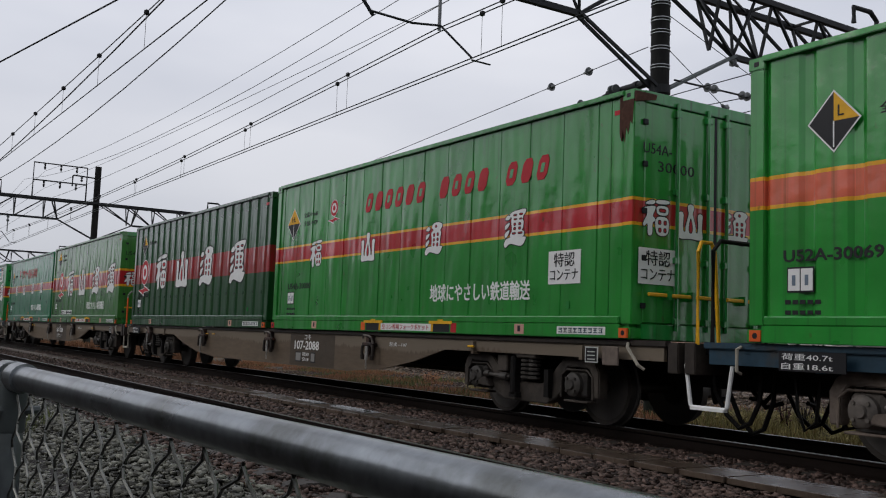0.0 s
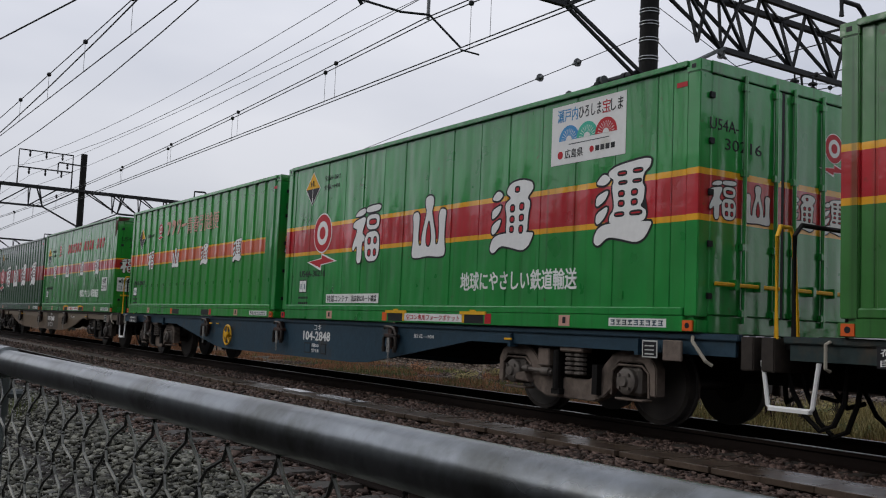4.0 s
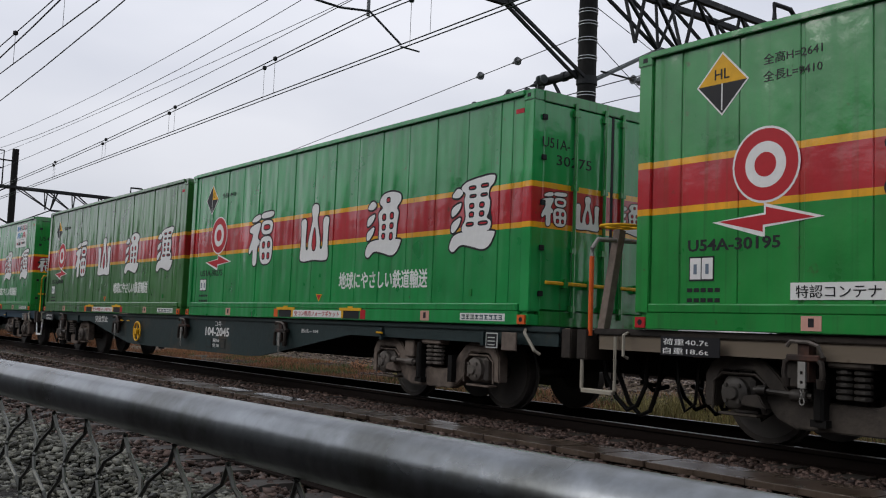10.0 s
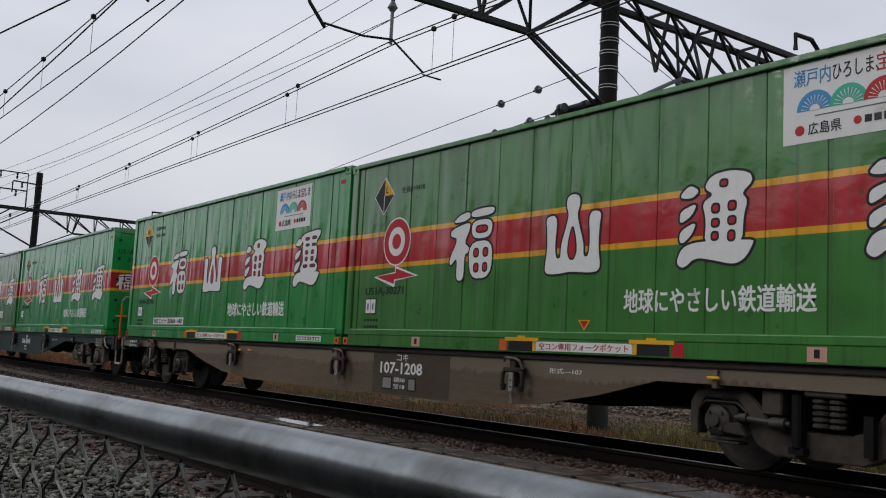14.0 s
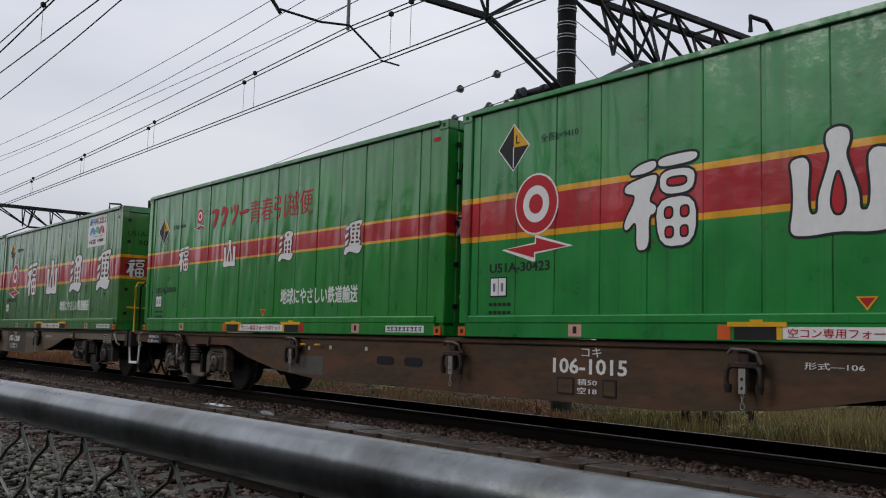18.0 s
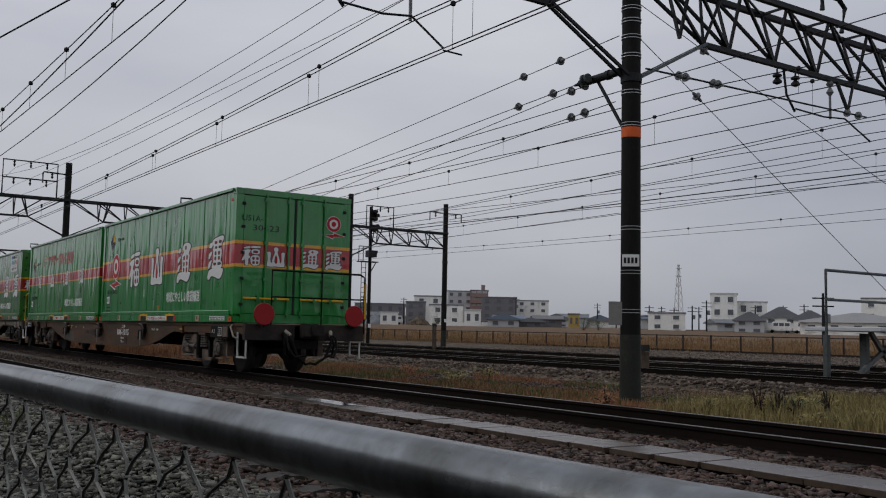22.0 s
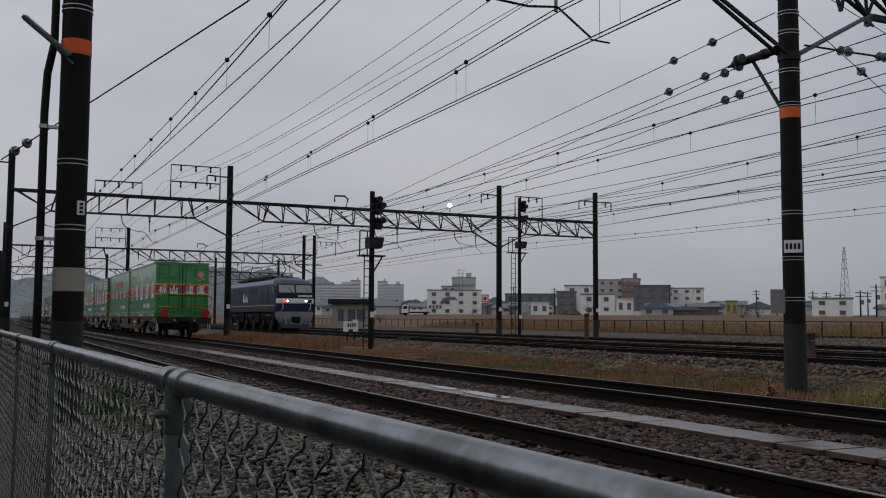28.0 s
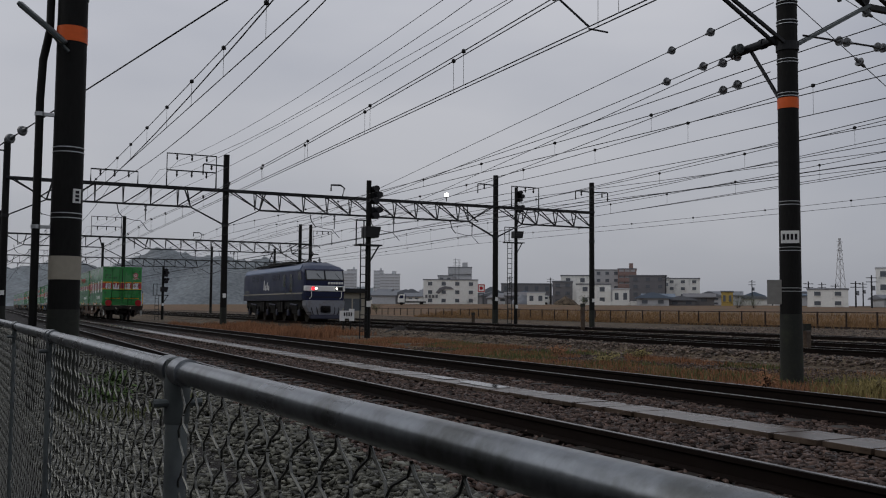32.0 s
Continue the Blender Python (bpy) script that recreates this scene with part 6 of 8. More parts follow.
def pole(x, y, top, label, near=False, r=0.187):
    ob = empty("concrete_pole", pose(x, y, 0), label, "utility pole", "poles of the overhead line")
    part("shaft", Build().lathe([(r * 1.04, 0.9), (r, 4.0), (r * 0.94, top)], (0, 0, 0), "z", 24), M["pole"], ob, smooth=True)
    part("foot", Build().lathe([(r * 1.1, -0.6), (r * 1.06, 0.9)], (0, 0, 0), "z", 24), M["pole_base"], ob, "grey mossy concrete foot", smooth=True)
    if near:
        for z in (1.35, 2.1, 2.95, 4.98, 5.62, 6.35, 6.72, 7.05, 7.3, 7.62):
            for d in (-0.03, 0.03):
                part("strap", Build().lathe([(r * 1.05, z + d - 0.006), (r * 1.05, z + d + 0.006)], (0, 0, 0), "z", 24), M["band_wire"], ob)
    return ob


# the pole between the tracks
main_pole = pole(13.38, 13.2, 10.6, "dark concrete pole with orange band and steel straps", True)
part("orange_band", Build().lathe([(0.192, 4.72), (0.192, 4.92)], (0, 0, 0), "z", 24), M["orange"], main_pole, "orange marker band", smooth=True)
plate = part("number_plate", Build().prism([(-0.16, 2.2), (0.16, 2.2), (0.16, 2.43), (-0.16, 2.43)], -0.02, 0.0, "y"), M["sign"], main_pole, "white plate with dark bars", m=pose(-0.135, -0.135, 0, 0, 0, -45))
for k in range(4):
    part("plate_bar", Build().box(-0.13 + k * 0.07, -0.085 + k * 0.07, -0.024, -0.018, 2.26, 2.37), M["black"], plate)
box_ = part("switch_box", Build().box(-0.09, 0.09, -0.08, 0.08, 1.12, 1.48), M["zinc_dull"], main_pole, "small grey switch box", bevel=0.01, m=pose(-0.2, 0.2, 0, 0, 0, -45))
part("lid", Build().box(-0.13, 0.13, -0.11, -0.09, 1.08, 1.53), M["cap_pale"], box_)
# the pole behind the fence
left_pole = pole(0.865, 13.2, 10.6, "dark concrete pole with orange band beside the fence", True)
part("orange_band", Build().lathe([(0.192, 4.36), (0.192, 4.56)], (0, 0, 0), "z", 24), M["orange"], left_pole, "orange marker band", smooth=True)
part("grey_wrap", Build().lathe([(0.2, 1.28), (0.2, 1.58)], (0, 0, 0), "z", 24), M["cover"], left_pole, "beige-grey wrap sheet", smooth=True)
lp = part("number_plate", Build().box(-0.05, 0.05, -0.02, 0.0, 2.26, 2.44), M["sign"], left_pole, "small white plate with dark bars", m=pose(0.1, -0.17, 0, 0, 0, 25))
for k in range(3):
    part("plate_bar", Build().box(-0.025, 0.025, -0.024, -0.018, 2.28 + k * 0.05, 2.315 + k * 0.05), M["black"], lp)
part("conduit", Build().tube([(-0.36, 0.0, -0.5), (-0.36, 0.0, 3.6), (-0.34, 0.0, 4.1), (-0.27, 0.0, 4.5), (-0.25, 0.0, 8.0)], 0.05, 12), M["pole"], left_pole, "black cable conduit", smooth=True)
for z in (1.95, 3.4):
    part("conduit_clamp", Build().box(-0.42, -0.15, -0.03, 0.03, z - 0.02, z + 0.02).lathe([(0.06, z - 0.025), (0.06, z + 0.025)], (-0.36, 0, 0), "z", 12), M["band_wire"], left_pole)
lamp = part("lamp_arm", Build().rod((-0.05, -0.2, 4.2), (-0.24, -0.22, 4.38), 0.025, 8), M["zinc_dull"], left_pole)
part("lamp_head", Build().slab(-0.36, 0.36, -0.12, 0.12, -0.025, 0.03, 0.012), M["zinc_dull"], lamp, "flat grey street lamp head", m=pose(-0.37, -0.24, 4.52, 18, 38, 0))
part("lamp_lens", Build().box(-0.33, 0.33, -0.1, 0.1, -0.034, -0.026), M["cover"], lamp, m=pose(-0.37, -0.24, 4.52, 18, 38, 0))
for k, y in enumerate(GANTRY_Y):
    for x in POLE_ROWS[k]:
        if k == 0 and x < 20:
            continue
        p = pole(x, y, 10.2, "dark concrete pole of the overhead line", False, 0.19)
        if k == 1:
            part("white_tag", Build().box(-0.1, 0.1, -0.21, -0.19, 1.5, 1.75), M["sign"], p)
            for sg in ((-1,) if x < 35 else (-1, 1)):
                part("top_bracket", Build().tube([(0, 0, 9.5), (sg * 1.35, 0, 9.55), (sg * 1.4, 0, 9.5), (sg * 1.4, 0, 8.9)], 0.045, 6), M["lattice"], p)
                part("bracket_insulator", Build().lathe([(0.03, 0.0), (0.08, -0.08), (0.03, -0.14), (0.08, -0.22), (0.03, -0.3)], (sg * 0.9, 0, 9.5), "z", 8), M["cable"], p)


def gantry(y, x0, x1, label, fine, poles, zb=6.98, zt=8.2):
    """A triangular lattice beam between the poles, with knee braces."""
    ob = empty("overhead_gantry", pose(0, y, 0), label, "gantry", "gantries over the tracks")
    w = 0.34
    for a, z, s in ((0.0, zb, 0.11), (-w, zt, 0.12), (w, zt, 0.12)):
        if z == zt:
            part("chord", Build().box(x0, x1, a - s / 2, a + s / 2, z - s / 2, z + s / 2), M["lattice"], ob)
        else:
            stops = [px for px in poles if x0 - 0.5 < px < x1 + 0.5] + ([x1 + 2.15] if x1 - max(p for p in poles if p <= x1) > 0.5 else [])
            for pa, pb in zip(stops, stops[1:]):
                part("chord", Build().box(pa + 2.15, pb - (2.15 if fine or pb < 38 else 0.0), a - s / 2, a + s / 2, z - s / 2, z + s / 2), M["lattice"], ob)
    n = round((x1 - x0) / 1.55)
    st = (x1 - x0) / n
    post_me = [Build().bar((0, 0, zb), (0, sgn * w, zt), 0.055, 0.055).mesh("lattice_bar", M["lattice"]) for sgn in (-1, 1)]
    diag = {}
    for d in (-1, 1):
        for sgn in (-1, 1):
            diag[d, sgn] = Build().bar((d * st / 2, 0, zb), (-d * st / 2, sgn * w, zt), 0.06, 0.06).mesh("lattice_bar", M["lattice"])
    tie = Build().bar((0, -w, zt), (0, w, zt), 0.05, 0.05).bar((0, -w, zt), (st, w, zt), 0.04, 0.04).mesh("top_tie", M["lattice"])
    for i in range(n):
        x = x0 + i * st
        for k, sgn in enumerate((-1, 1)):
            if min(abs(x + st / 2 - px) for px in (poles if fine else poles[:3])) < 1.8:
                continue
            part("lattice_bar", post_me[k], None, ob, m=pose(x, 0, 0))
            part("lattice_bar", diag[1 if (x + st / 2 - poles[1]) * (1 if x > 0 else -1) > 0 else -1, sgn], None, ob, m=pose(x + st / 2, 0, 0))
        if fine:
            part("top_tie", tie, None, ob, m=pose(x, 0, 0))
    for px in poles:
        if x0 - 0.5 < px < x1 + 0.5:
            for sgn in ((-1, 1) if fine or px < 38 else ()):
                if x0 - 0.2 < px + sgn * 1.9 < x1 + 0.2:
                    for e in (-0.1, 0.1):
                        part("knee_brace", Build().bar((px + sgn * 0.17, e, 5.95), (px + sgn * 2.15, e * 0.6, zb + 0.02), 0.05, 0.06), M["zinc_dull" if fine and sgn > 0 and 10 < px < 20 else "lattice"], ob)
                    for e in (-w, w):
                        part("corner_brace", Build().bar((px + sgn * 2.1, 0, zb), (px + sgn * 0.25, e, zt), 0.06, 0.06), M["lattice"], ob)
                        part("corner_brace", Build().bar((px + sgn * 2.1, 0, zb), (px + sgn * 2.4, e, zt), 0.06, 0.06), M["lattice"], ob)
            part("pole_clamp", Build().lathe([(0.21, 5.82), (0.21, 5.98)], (px, 0, 0), "z", 20), M["lattice"], ob)
    # wire frames above the beam
    for a, c, h, rows in ((9.4, 12.32, 2.05, (1.05, 2.05)), (5.16, 7.76, 0.82, (0.82,))) + (((35.0, 36.8, 1.6, (1.6,)),) if fine else ((32.9, 35.1, 1.53, (1.53,)),)):
        fr = part("wire_frame", Build().tube([(a, 0, zt), (a, 0, zt + h), (c, 0, zt + h), (c, 0, zt)], 0.045, 6), M["lattice"], ob)
        for r in rows:
            if r < h:
                part("cross_tube", Build().rod((a, 0, zt + r), (c, 0, zt + r), 0.04, 6), M["lattice"], fr)
            for q in (0.2, 0.5, 0.8):
                part("insulator", Build().lathe([(0.03, 0.0), (0.07, -0.1), (0.03, -0.16), (0.07, -0.26), (0.03, -0.38)], (a + (c - a) * q, 0, zt + r), "z", 8), M["cable"], fr)
    hx = 20.4
    part("hook_bracket", Build().tube([(hx, 0, zt), (hx + 0.15, 0, zt + 0.62), (hx - 0.1, 0, zt + 0.8), (hx - 0.75, 0, zt + 0.78), (hx - 0.75, 0, zt + 0.4)], 0.06, 8), M["lattice"], ob)
    # droppers below the beam that hold the pull-off arms
    for cx in TRACKS:
        if x0 < cx < x1:
            hg = part("hanger", Build().tube([(cx - 1.6, 0.1, zb), (cx - 1.5, 0.1, 6.4), (cx - 1.2, 0.1, 6.05)], 0.03, 6), M["lattice"], ob)
            part("pull_off_arm", Build().tube([(cx - 1.25, 0.05, 6.1), (cx - 0.7, -0.3, 5.93), (cx - 0.35, -0.6, 5.88), (cx, -1.0, 5.33)], 0.02, 6), M["lattice"], hg, smooth=True)
            if cx == TRAIN_X:
                part("contact_clip", Build().rod((cx, -1.0, 5.295), (cx + 0.36, -1.0, 5.285), 0.014, 6), M["lattice"], hg)
            part("messenger_insulator", Build().lathe([(0.03, 0), (0.09, -0.12), (0.03, -0.2), (0.09, -0.32), (0.03, -0.4), (0.03, -0.95)], (cx, 0, zb), "z", 10), M["porcelain"], hg)
    return ob


gantry(13.2, 0.865, 41.0, "dark lattice gantry beam carried by concrete poles", True, POLE_ROWS[0])
gantry(58.0, 0.75, 39.6, "dark lattice gantry beam with wire frames", False, POLE_ROWS[1], 6.9, 8.0)
gantry(103.0, 1.0, 32.6, "distant dark lattice gantry beam", False, POLE_ROWS[2], 6.9, 8.0)
gantry(148.0, 1.0, 41.0, "distant dark lattice gantry beam", False, POLE_ROWS[3], 6.9, 8.0)


lamp_ = thing("yard_lamp", Build().lathe([(0.0, -0.16), (0.12, -0.1), (0.16, 0.0), (0.12, 0.1), (0.0, 0.16)], (27.6, 57.5, 8.55), "z", 14), M["lamp_on"], "small bright white lamp on the gantry", "lamp", smooth=True)
part("stem", Build().rod((27.6, 57.5, 8.1), (27.6, 57.5, 8.42), 0.03, 6), M["lattice"], lamp_)


# ---- wires ----
def wire(pts, r, label, droppers=None):
    """A wire through gantry points (x, y, z), sagging by the fourth number of a point on the way to it; droppers hang from it to the given height."""
    line = []
    for k in range(len(pts) - 1):
        (x0, y0, z0, _), (x1, y1, z1, sag) = pts[k], pts[k + 1]
        n = 10 if sag else 1
        line += [(x0 + (x1 - x0) * i / n, y0 + (y1 - y0) * i / n, z0 + (z1 - z0) * i / n - sag * 4 * (i / n) * (1 - i / n)) for i in range(n + (k == len(pts) - 2))]
    ob = thing("overhead_wire", Build().tube(line, r, 6), M["cable"], label, "wire", "overhead wires", smooth=True)
    return ob, line


def along(line, y):
    for a, c in zip(line, line[1:]):
        if a[1] <= y <= c[1]:
            f = (y - a[1]) / max(c[1] - a[1], 1e-6)
            return Vector(a).lerp(Vector(c), f)


SPANS = (-32.0, 13.2, 58.0, 103.0, 148.0, 260.0)


def bent(y, x13, x58):
    """Offset of a wire that runs from x13 to x58 between the first two gantries and then straight on."""
    return x13 + (x58 - x13) * (min(y, 58.0) - 13.2) / 44.8


# contact wires with their messengers: offsets at the first two gantries, sag, height at the gantries, droppers
for x13, x58, sag, top, first, step, count in (
        (3.93, 3.3, 0.16, 5.9, 15.0, 2.9, 32), (8.17, 8.45, 0.3, 6.03, -4.0, 5.1, 24), (8.29, 8.6, 0.3, 6.03, -3.3, 5.1, 24),
        (14.63, 12.78, 0.28, 5.8, -6.0, 4.1, 22), (16.29, 15.64, 0.45, 6.0, -5.2, 4.1, 22), (20.6, 20.76, 0.45, 6.0, -6.6, 4.1, 22),
        (24.66, 25.82, 0.4, 6.1, -5.5, 4.1, 22), (33.45, 29.24, 0.3, 5.8, -7.0, 4.4, 20)):
    contact, cl = wire([(bent(y, x13, x58), y, 5.28, 0) for y in SPANS], 0.010, "black contact wire above the rails")
    mess, ml = wire([(bent(y, x13, x58), y, top, sag) for y in SPANS], 0.010, "black messenger wire with droppers")
    for k in range(count):
        p, q = along(ml, first + k * step), along(cl, first + k * step)
        d = part("dropper", Build().rod(p, q, 0.004, 5), M["cable"], mess)
        part("clip", Build().lathe([(0.0, -0.05), (0.04, -0.03), (0.045, 0.0), (0.04, 0.03), (0.0, 0.05)], tuple(p), "z", 8), M["cable"], d)
for x13, z13, x58, z58, r, sag in (
        (4.13, 6.15, 3.69, 6.1, 0.014, 0.55), (6.55, 8.12, 6.28, 8.0, 0.015, 0.75), (11.08, 9.75, 10.02, 9.6, 0.009, 0.64), (10.8, 9.15, 8.96, 9.0, 0.009, 1.1), (11.59, 8.7, 10.02, 8.6, 0.008, 0.2),
        (10.51, 8.1, 10.27, 8.0, 0.009, 0.4), (14.1, 6.0, 16.24, 6.0, 0.01, 0.05), (20.37, 6.0, 24.44, 6.0, 0.011, 0.05), (27.38, 6.0, 24.25, 6.0, 0.02, 0.05), (29.82, 6.0, 20.82, 6.0, 0.012, 0.05),
        (27.64, 6.0, 30.08, 6.0, 0.012, 0.05), (21.95, 6.0, 18.58, 6.0, 0.011, 0.05), (26.83, 6.0, 17.27, 6.0, 0.011, 0.05), (24.0, 6.3, 27.5, 6.3, 0.011, 0.1)):
    wire([(bent(y, x13, x58), y, z13 if y < 20 else z58, sag if y > -32 else 0) for y in SPANS], r, "thin black feeder wire between the gantries")


def strung(p, q, r, label, discs=(), sag=0.0):
    """A wire anchored at p that runs off to q, with disc insulators at the given metres from p."""
    ob, line = wire([(*p, 0), (*q, sag)] if p[1] < q[1] else [(*q, 0), (*p, sag)], r, label)
    d = (Vector(q) - Vector(p)).normalized()
    for s in discs:
        c = Vector(p) + d * s - Vector((0, 0, sag * 4 * (s / (Vector(q) - Vector(p)).length)))
        b = Build()
        b.rod(c - d * 0.13, c - d * 0.02, 0.03, 10, 0.045).rod(c - d * 0.02, c + d * 0.03, 0.095, 14, 0.08).rod(c + d * 0.03, c + d * 0.16, 0.045, 10, 0.025)
        part("disc_insulator", b, M["porcelain"], ob, "grey glazed disc insulator")
    return ob


strung((13.2, 13.35, 6.77), (17.5, 58.0, 6.0), 0.009, "messenger wire anchored to the pole", (1.97, 3.4))
ten = thing("wire_tensioner", Build().rod((13.2, 13.35, 6.05), (13.28, 14.55, 6.065), 0.082, 14).rod((13.21, 13.6, 6.05), (13.215, 13.7, 6.05), 0.1, 14), M["lattice"], "dark cylindrical spring tensioner beside the pole", "tensioner", smooth=True)
part("end_cap", Build().rod((13.28, 14.55, 6.065), (13.29, 14.75, 6.065), 0.05, 10, 0.02), M["lattice"], ten)
part("stay", Build().bar((13.23, 13.2, 4.82), (13.28, 14.02, 5.99), 0.05, 0.05), M["lattice"], ten)
for y in (14.08, 14.2):
    part("clamp_ring", Build().rod((13.06, y, 6.055), (13.063, y + 0.04, 6.055), 0.095, 14), M["zinc_dull"], ten)
strung((13.28, 14.7, 6.07), (15.53, 58.0, 5.3), 0.009, "contact wire anchored to the tensioner", (0.77, 2.04), 0.2)
strung((13.1, 13.4, 6.0), (20.93, 58.0, 5.8), 0.009, "anchored wire with disc insulators", (1.04, 1.56))
strung((13.15, 13.4, 5.45), (21.5, 58.0, 5.8), 0.009, "anchored wire with disc insulators", (1.13, 1.66))
# stays from the pole to the right
strung((13.58, 13.2, 7.47), (37.0, 13.0, -0.2), 0.008, "steel stay wire running to the ground", (2.0,))
strung((13.58, 13.2, 6.78), (26.4, 13.3, -0.2), 0.008, "steel stay wire running to the ground", (1.95,))
rod_ = strung((13.68, 13.1, 6.14), (21.2, 13.1, 6.24), 0.02, "insulated support rod below the gantry beam", (0.95, 1.15, 2.0, 2.15, 6.75, 7.2))
part("hanger", Build().bar((20.1, 13.15, 6.95), (20.45, 13.1, 6.28), 0.07, 0.05).bar((20.75, 13.15, 6.95), (20.45, 13.1, 6.28), 0.05, 0.05), M["lattice"], rod_)
for x, drop in ((17.8, 0.1), (18.45, 0.05)):
    part("hung_insulator", Build().lathe([(0.02, 0.0), (0.02, -0.1), (0.1, -0.14), (0.1, -0.18), (0.03, -0.2), (0.1, -0.28), (0.1, -0.32), (0.02, -0.36)], (x, 13.1, 6.95 - drop), "z", 12), M["cable"], rod_, "dark bell insulator")
strung((17.75, 13.05, 6.62), (17.0, 10.6, 6.0), 0.009, "short pull-off wire below the beam")
strung((0.05, 20.0, 3.95), (3.0, 12.9, 5.3), 0.012, "feeder wire with two insulators beside the pole", (0.6, 1.1))
strung((3.0, 12.9, 5.3), (9.0, -3.0, 8.6), 0.012, "feeder wire crossing above the fence")

# ---- the chain-link fence ----
TH = radians(-2.36)
F0 = Vector((0.3785 * math.cos(TH), -0.3785 * math.sin(TH), 0))
FD = Vector((math.sin(TH), math.cos(TH), 0))
FENCE_Z, FENCE_R, GROUND_Z = EYE_Z - 0.0922, 0.0214, -0.42
POSTS = (-0.9, 1.877, 4.15, 6.1, 8.1)


def fence():
    ob = empty("chain_link_fence", None, "grey galvanised chain-link fence with a round top rail", "fence")
    for a, c in zip(POSTS, POSTS[1:]):
        pts = [F0 + FD * (a + (c - a) * i / 8) + Vector((0, 0, FENCE_Z)) for i in range(9)]
        part("top_rail", Build().tube(pts, FENCE_R, 20), M["zinc"], ob, "wet galvanised top rail", smooth=True)
        b = Build()
        cell = 0.05
        n = int((c - a) / cell)
        rows = int((FENCE_Z - 0.03 - GROUND_Z) / 0.05)
        for i in range(n):
            s0 = a + 0.03 + i * cell
            pts = []
            near = a < 3
            for k in range(rows * (3 if near else 1) + 1):
                h = k / 3 if near else k
                swing = math.cos(math.pi * h)
                swing = math.copysign(abs(swing) ** 0.75, swing) * (-1 if i % 2 else 1)
                p = F0 + FD * (s0 + swing * cell / 2 * 1.06) + Vector((0.0035 * math.sin(math.pi * h + 0.6), 0, FENCE_Z - 0.025 - h * 0.05))
                pts.append(p + Vector((0.004 * noise.noise(p * 9), 0.009 * noise.noise(p * 6), 0.006 * noise.noise(p * 8))))
            b.tube(pts, 0.0021, 5)
        tagged(part("wire_mesh", b, M["mesh_wire"], ob, "woven wire mesh"), kind="stuff")
    for s in POSTS[1:]:
        p = F0 + FD * s
        r = 0.0215 if s < 2 else 0.0175
        post = part("post", Build().lathe([(r, GROUND_Z - 0.3), (r, FENCE_Z + 0.012), (r * 0.8, FENCE_Z + 0.024), (0.0, FENCE_Z + 0.028)], tuple(p), "z", 18), M["zinc_dull"], ob, "galvanised fence post", smooth=True)
        part("post_collar", Build().lathe([(r * 1.04, FENCE_Z - 0.1), (r * 1.14, FENCE_Z - 0.095), (r * 1.16, FENCE_Z - 0.02), (r, FENCE_Z + 0.022)], tuple(p), "z", 18), M["zinc_dull"], post, smooth=True)
        q = p + Vector((0, 0, FENCE_Z))
        for d in (-1, 1):
            part("rail_clamp", Build().rod(q + FD * (d * 0.02), q + FD * (d * 0.085), 0.0265, 18), M["zinc"], post, smooth=True)
        part("clamp_bolt", Build().rod(q + Vector((-0.045, -0.01, -0.06)), q + Vector((0.045, -0.01, -0.06)), 0.008, 8), M["zinc_dull"], post)
        part("tension_bar", Build().tube([p + FD * (0.05 + 0.012 * math.sin(i * 2.2)) + Vector((0, 0, FENCE_Z - 0.05 - i * 0.05)) for i in range(23)], 0.003, 5), M["mesh_wire"], post)
    for z in (0.35, -0.1):
        part("line_wire", Build().rod(F0 + FD * POSTS[0] + Vector((0.01, 0, z)), F0 + FD * POSTS[-1] + Vector((0.01, 0, z)), 0.0016, 5), M["mesh_wire"], ob)
    # short return at the far end
    e = F0 + FD * POSTS[-1]
    part("return_rail", Build().rod(e + Vector((0, 0, FENCE_Z)), e + Vector((-3.0, 0.2, FENCE_Z)), FENCE_R, 12), M["zinc"], ob, smooth=True)
    for x in (-1.5, -3.0):
        part("post", Build().rod(e + Vector((x, 0.1, GROUND_Z - 0.3)), e + Vector((x, 0.1, FENCE_Z)), 0.028, 12), M["zinc_dull"], ob, smooth=True)
    for z in (0.3, -0.3):
        part("return_bar", Build().rod(e + Vector((0, 0, z)), e + Vector((-3.0, 0.2, z)), 0.02, 10), M["zinc_dull"], ob)


fence()


# ---- cable trough between the tracks ----
trough = empty("cable_trough", pose(0, 0, 0), "pale wet concrete cable trough beside the rails", "cable trough", "", "structure")
def swerve(y):
    """The trough leans towards the rails at its near end."""
    return 0.24 * max(0.0, min(1.0, (11.5 - y) / 6.0))


for y0, y1 in [(-20.0, 1.0)] + [(1.0 + 1.5 * i, 2.5 + 1.5 * i) for i in range(8)] + [(13.0, 160.0)]:
    u, v = swerve(y0), swerve(y1)
    part("channel", Build().prism([(6.2 + u, y0), (6.6 + u, y0), (6.6 + v, y1), (6.2 + v, y1)], -0.5, -0.185, "z"), M["trough_side"], trough)
lid_me = Build().slab(6.13, 6.66, 0.004, 0.496, -0.187, -0.135, 0.003).mesh("lid", M["trough"])
for i in range(90):
    part("lid", lid_me, None, trough, m=pose(swerve(1.25 + 0.5 * i) + 0.008 * math.sin(i * 7.7), 1.0 + 0.5 * i, 0.002 * math.sin(i * 3.1), 0, 0, 0.4 * math.sin(i * 5.3)))
part("puddle", Build().prism([(6.3, 11.55), (6.54, 11.6), (6.6, 12.1), (6.56, 12.9), (6.34, 12.8), (6.29, 12.2)], -0.135, -0.126, "z"), M["water"], trough, "shallow rain puddle on the lids")
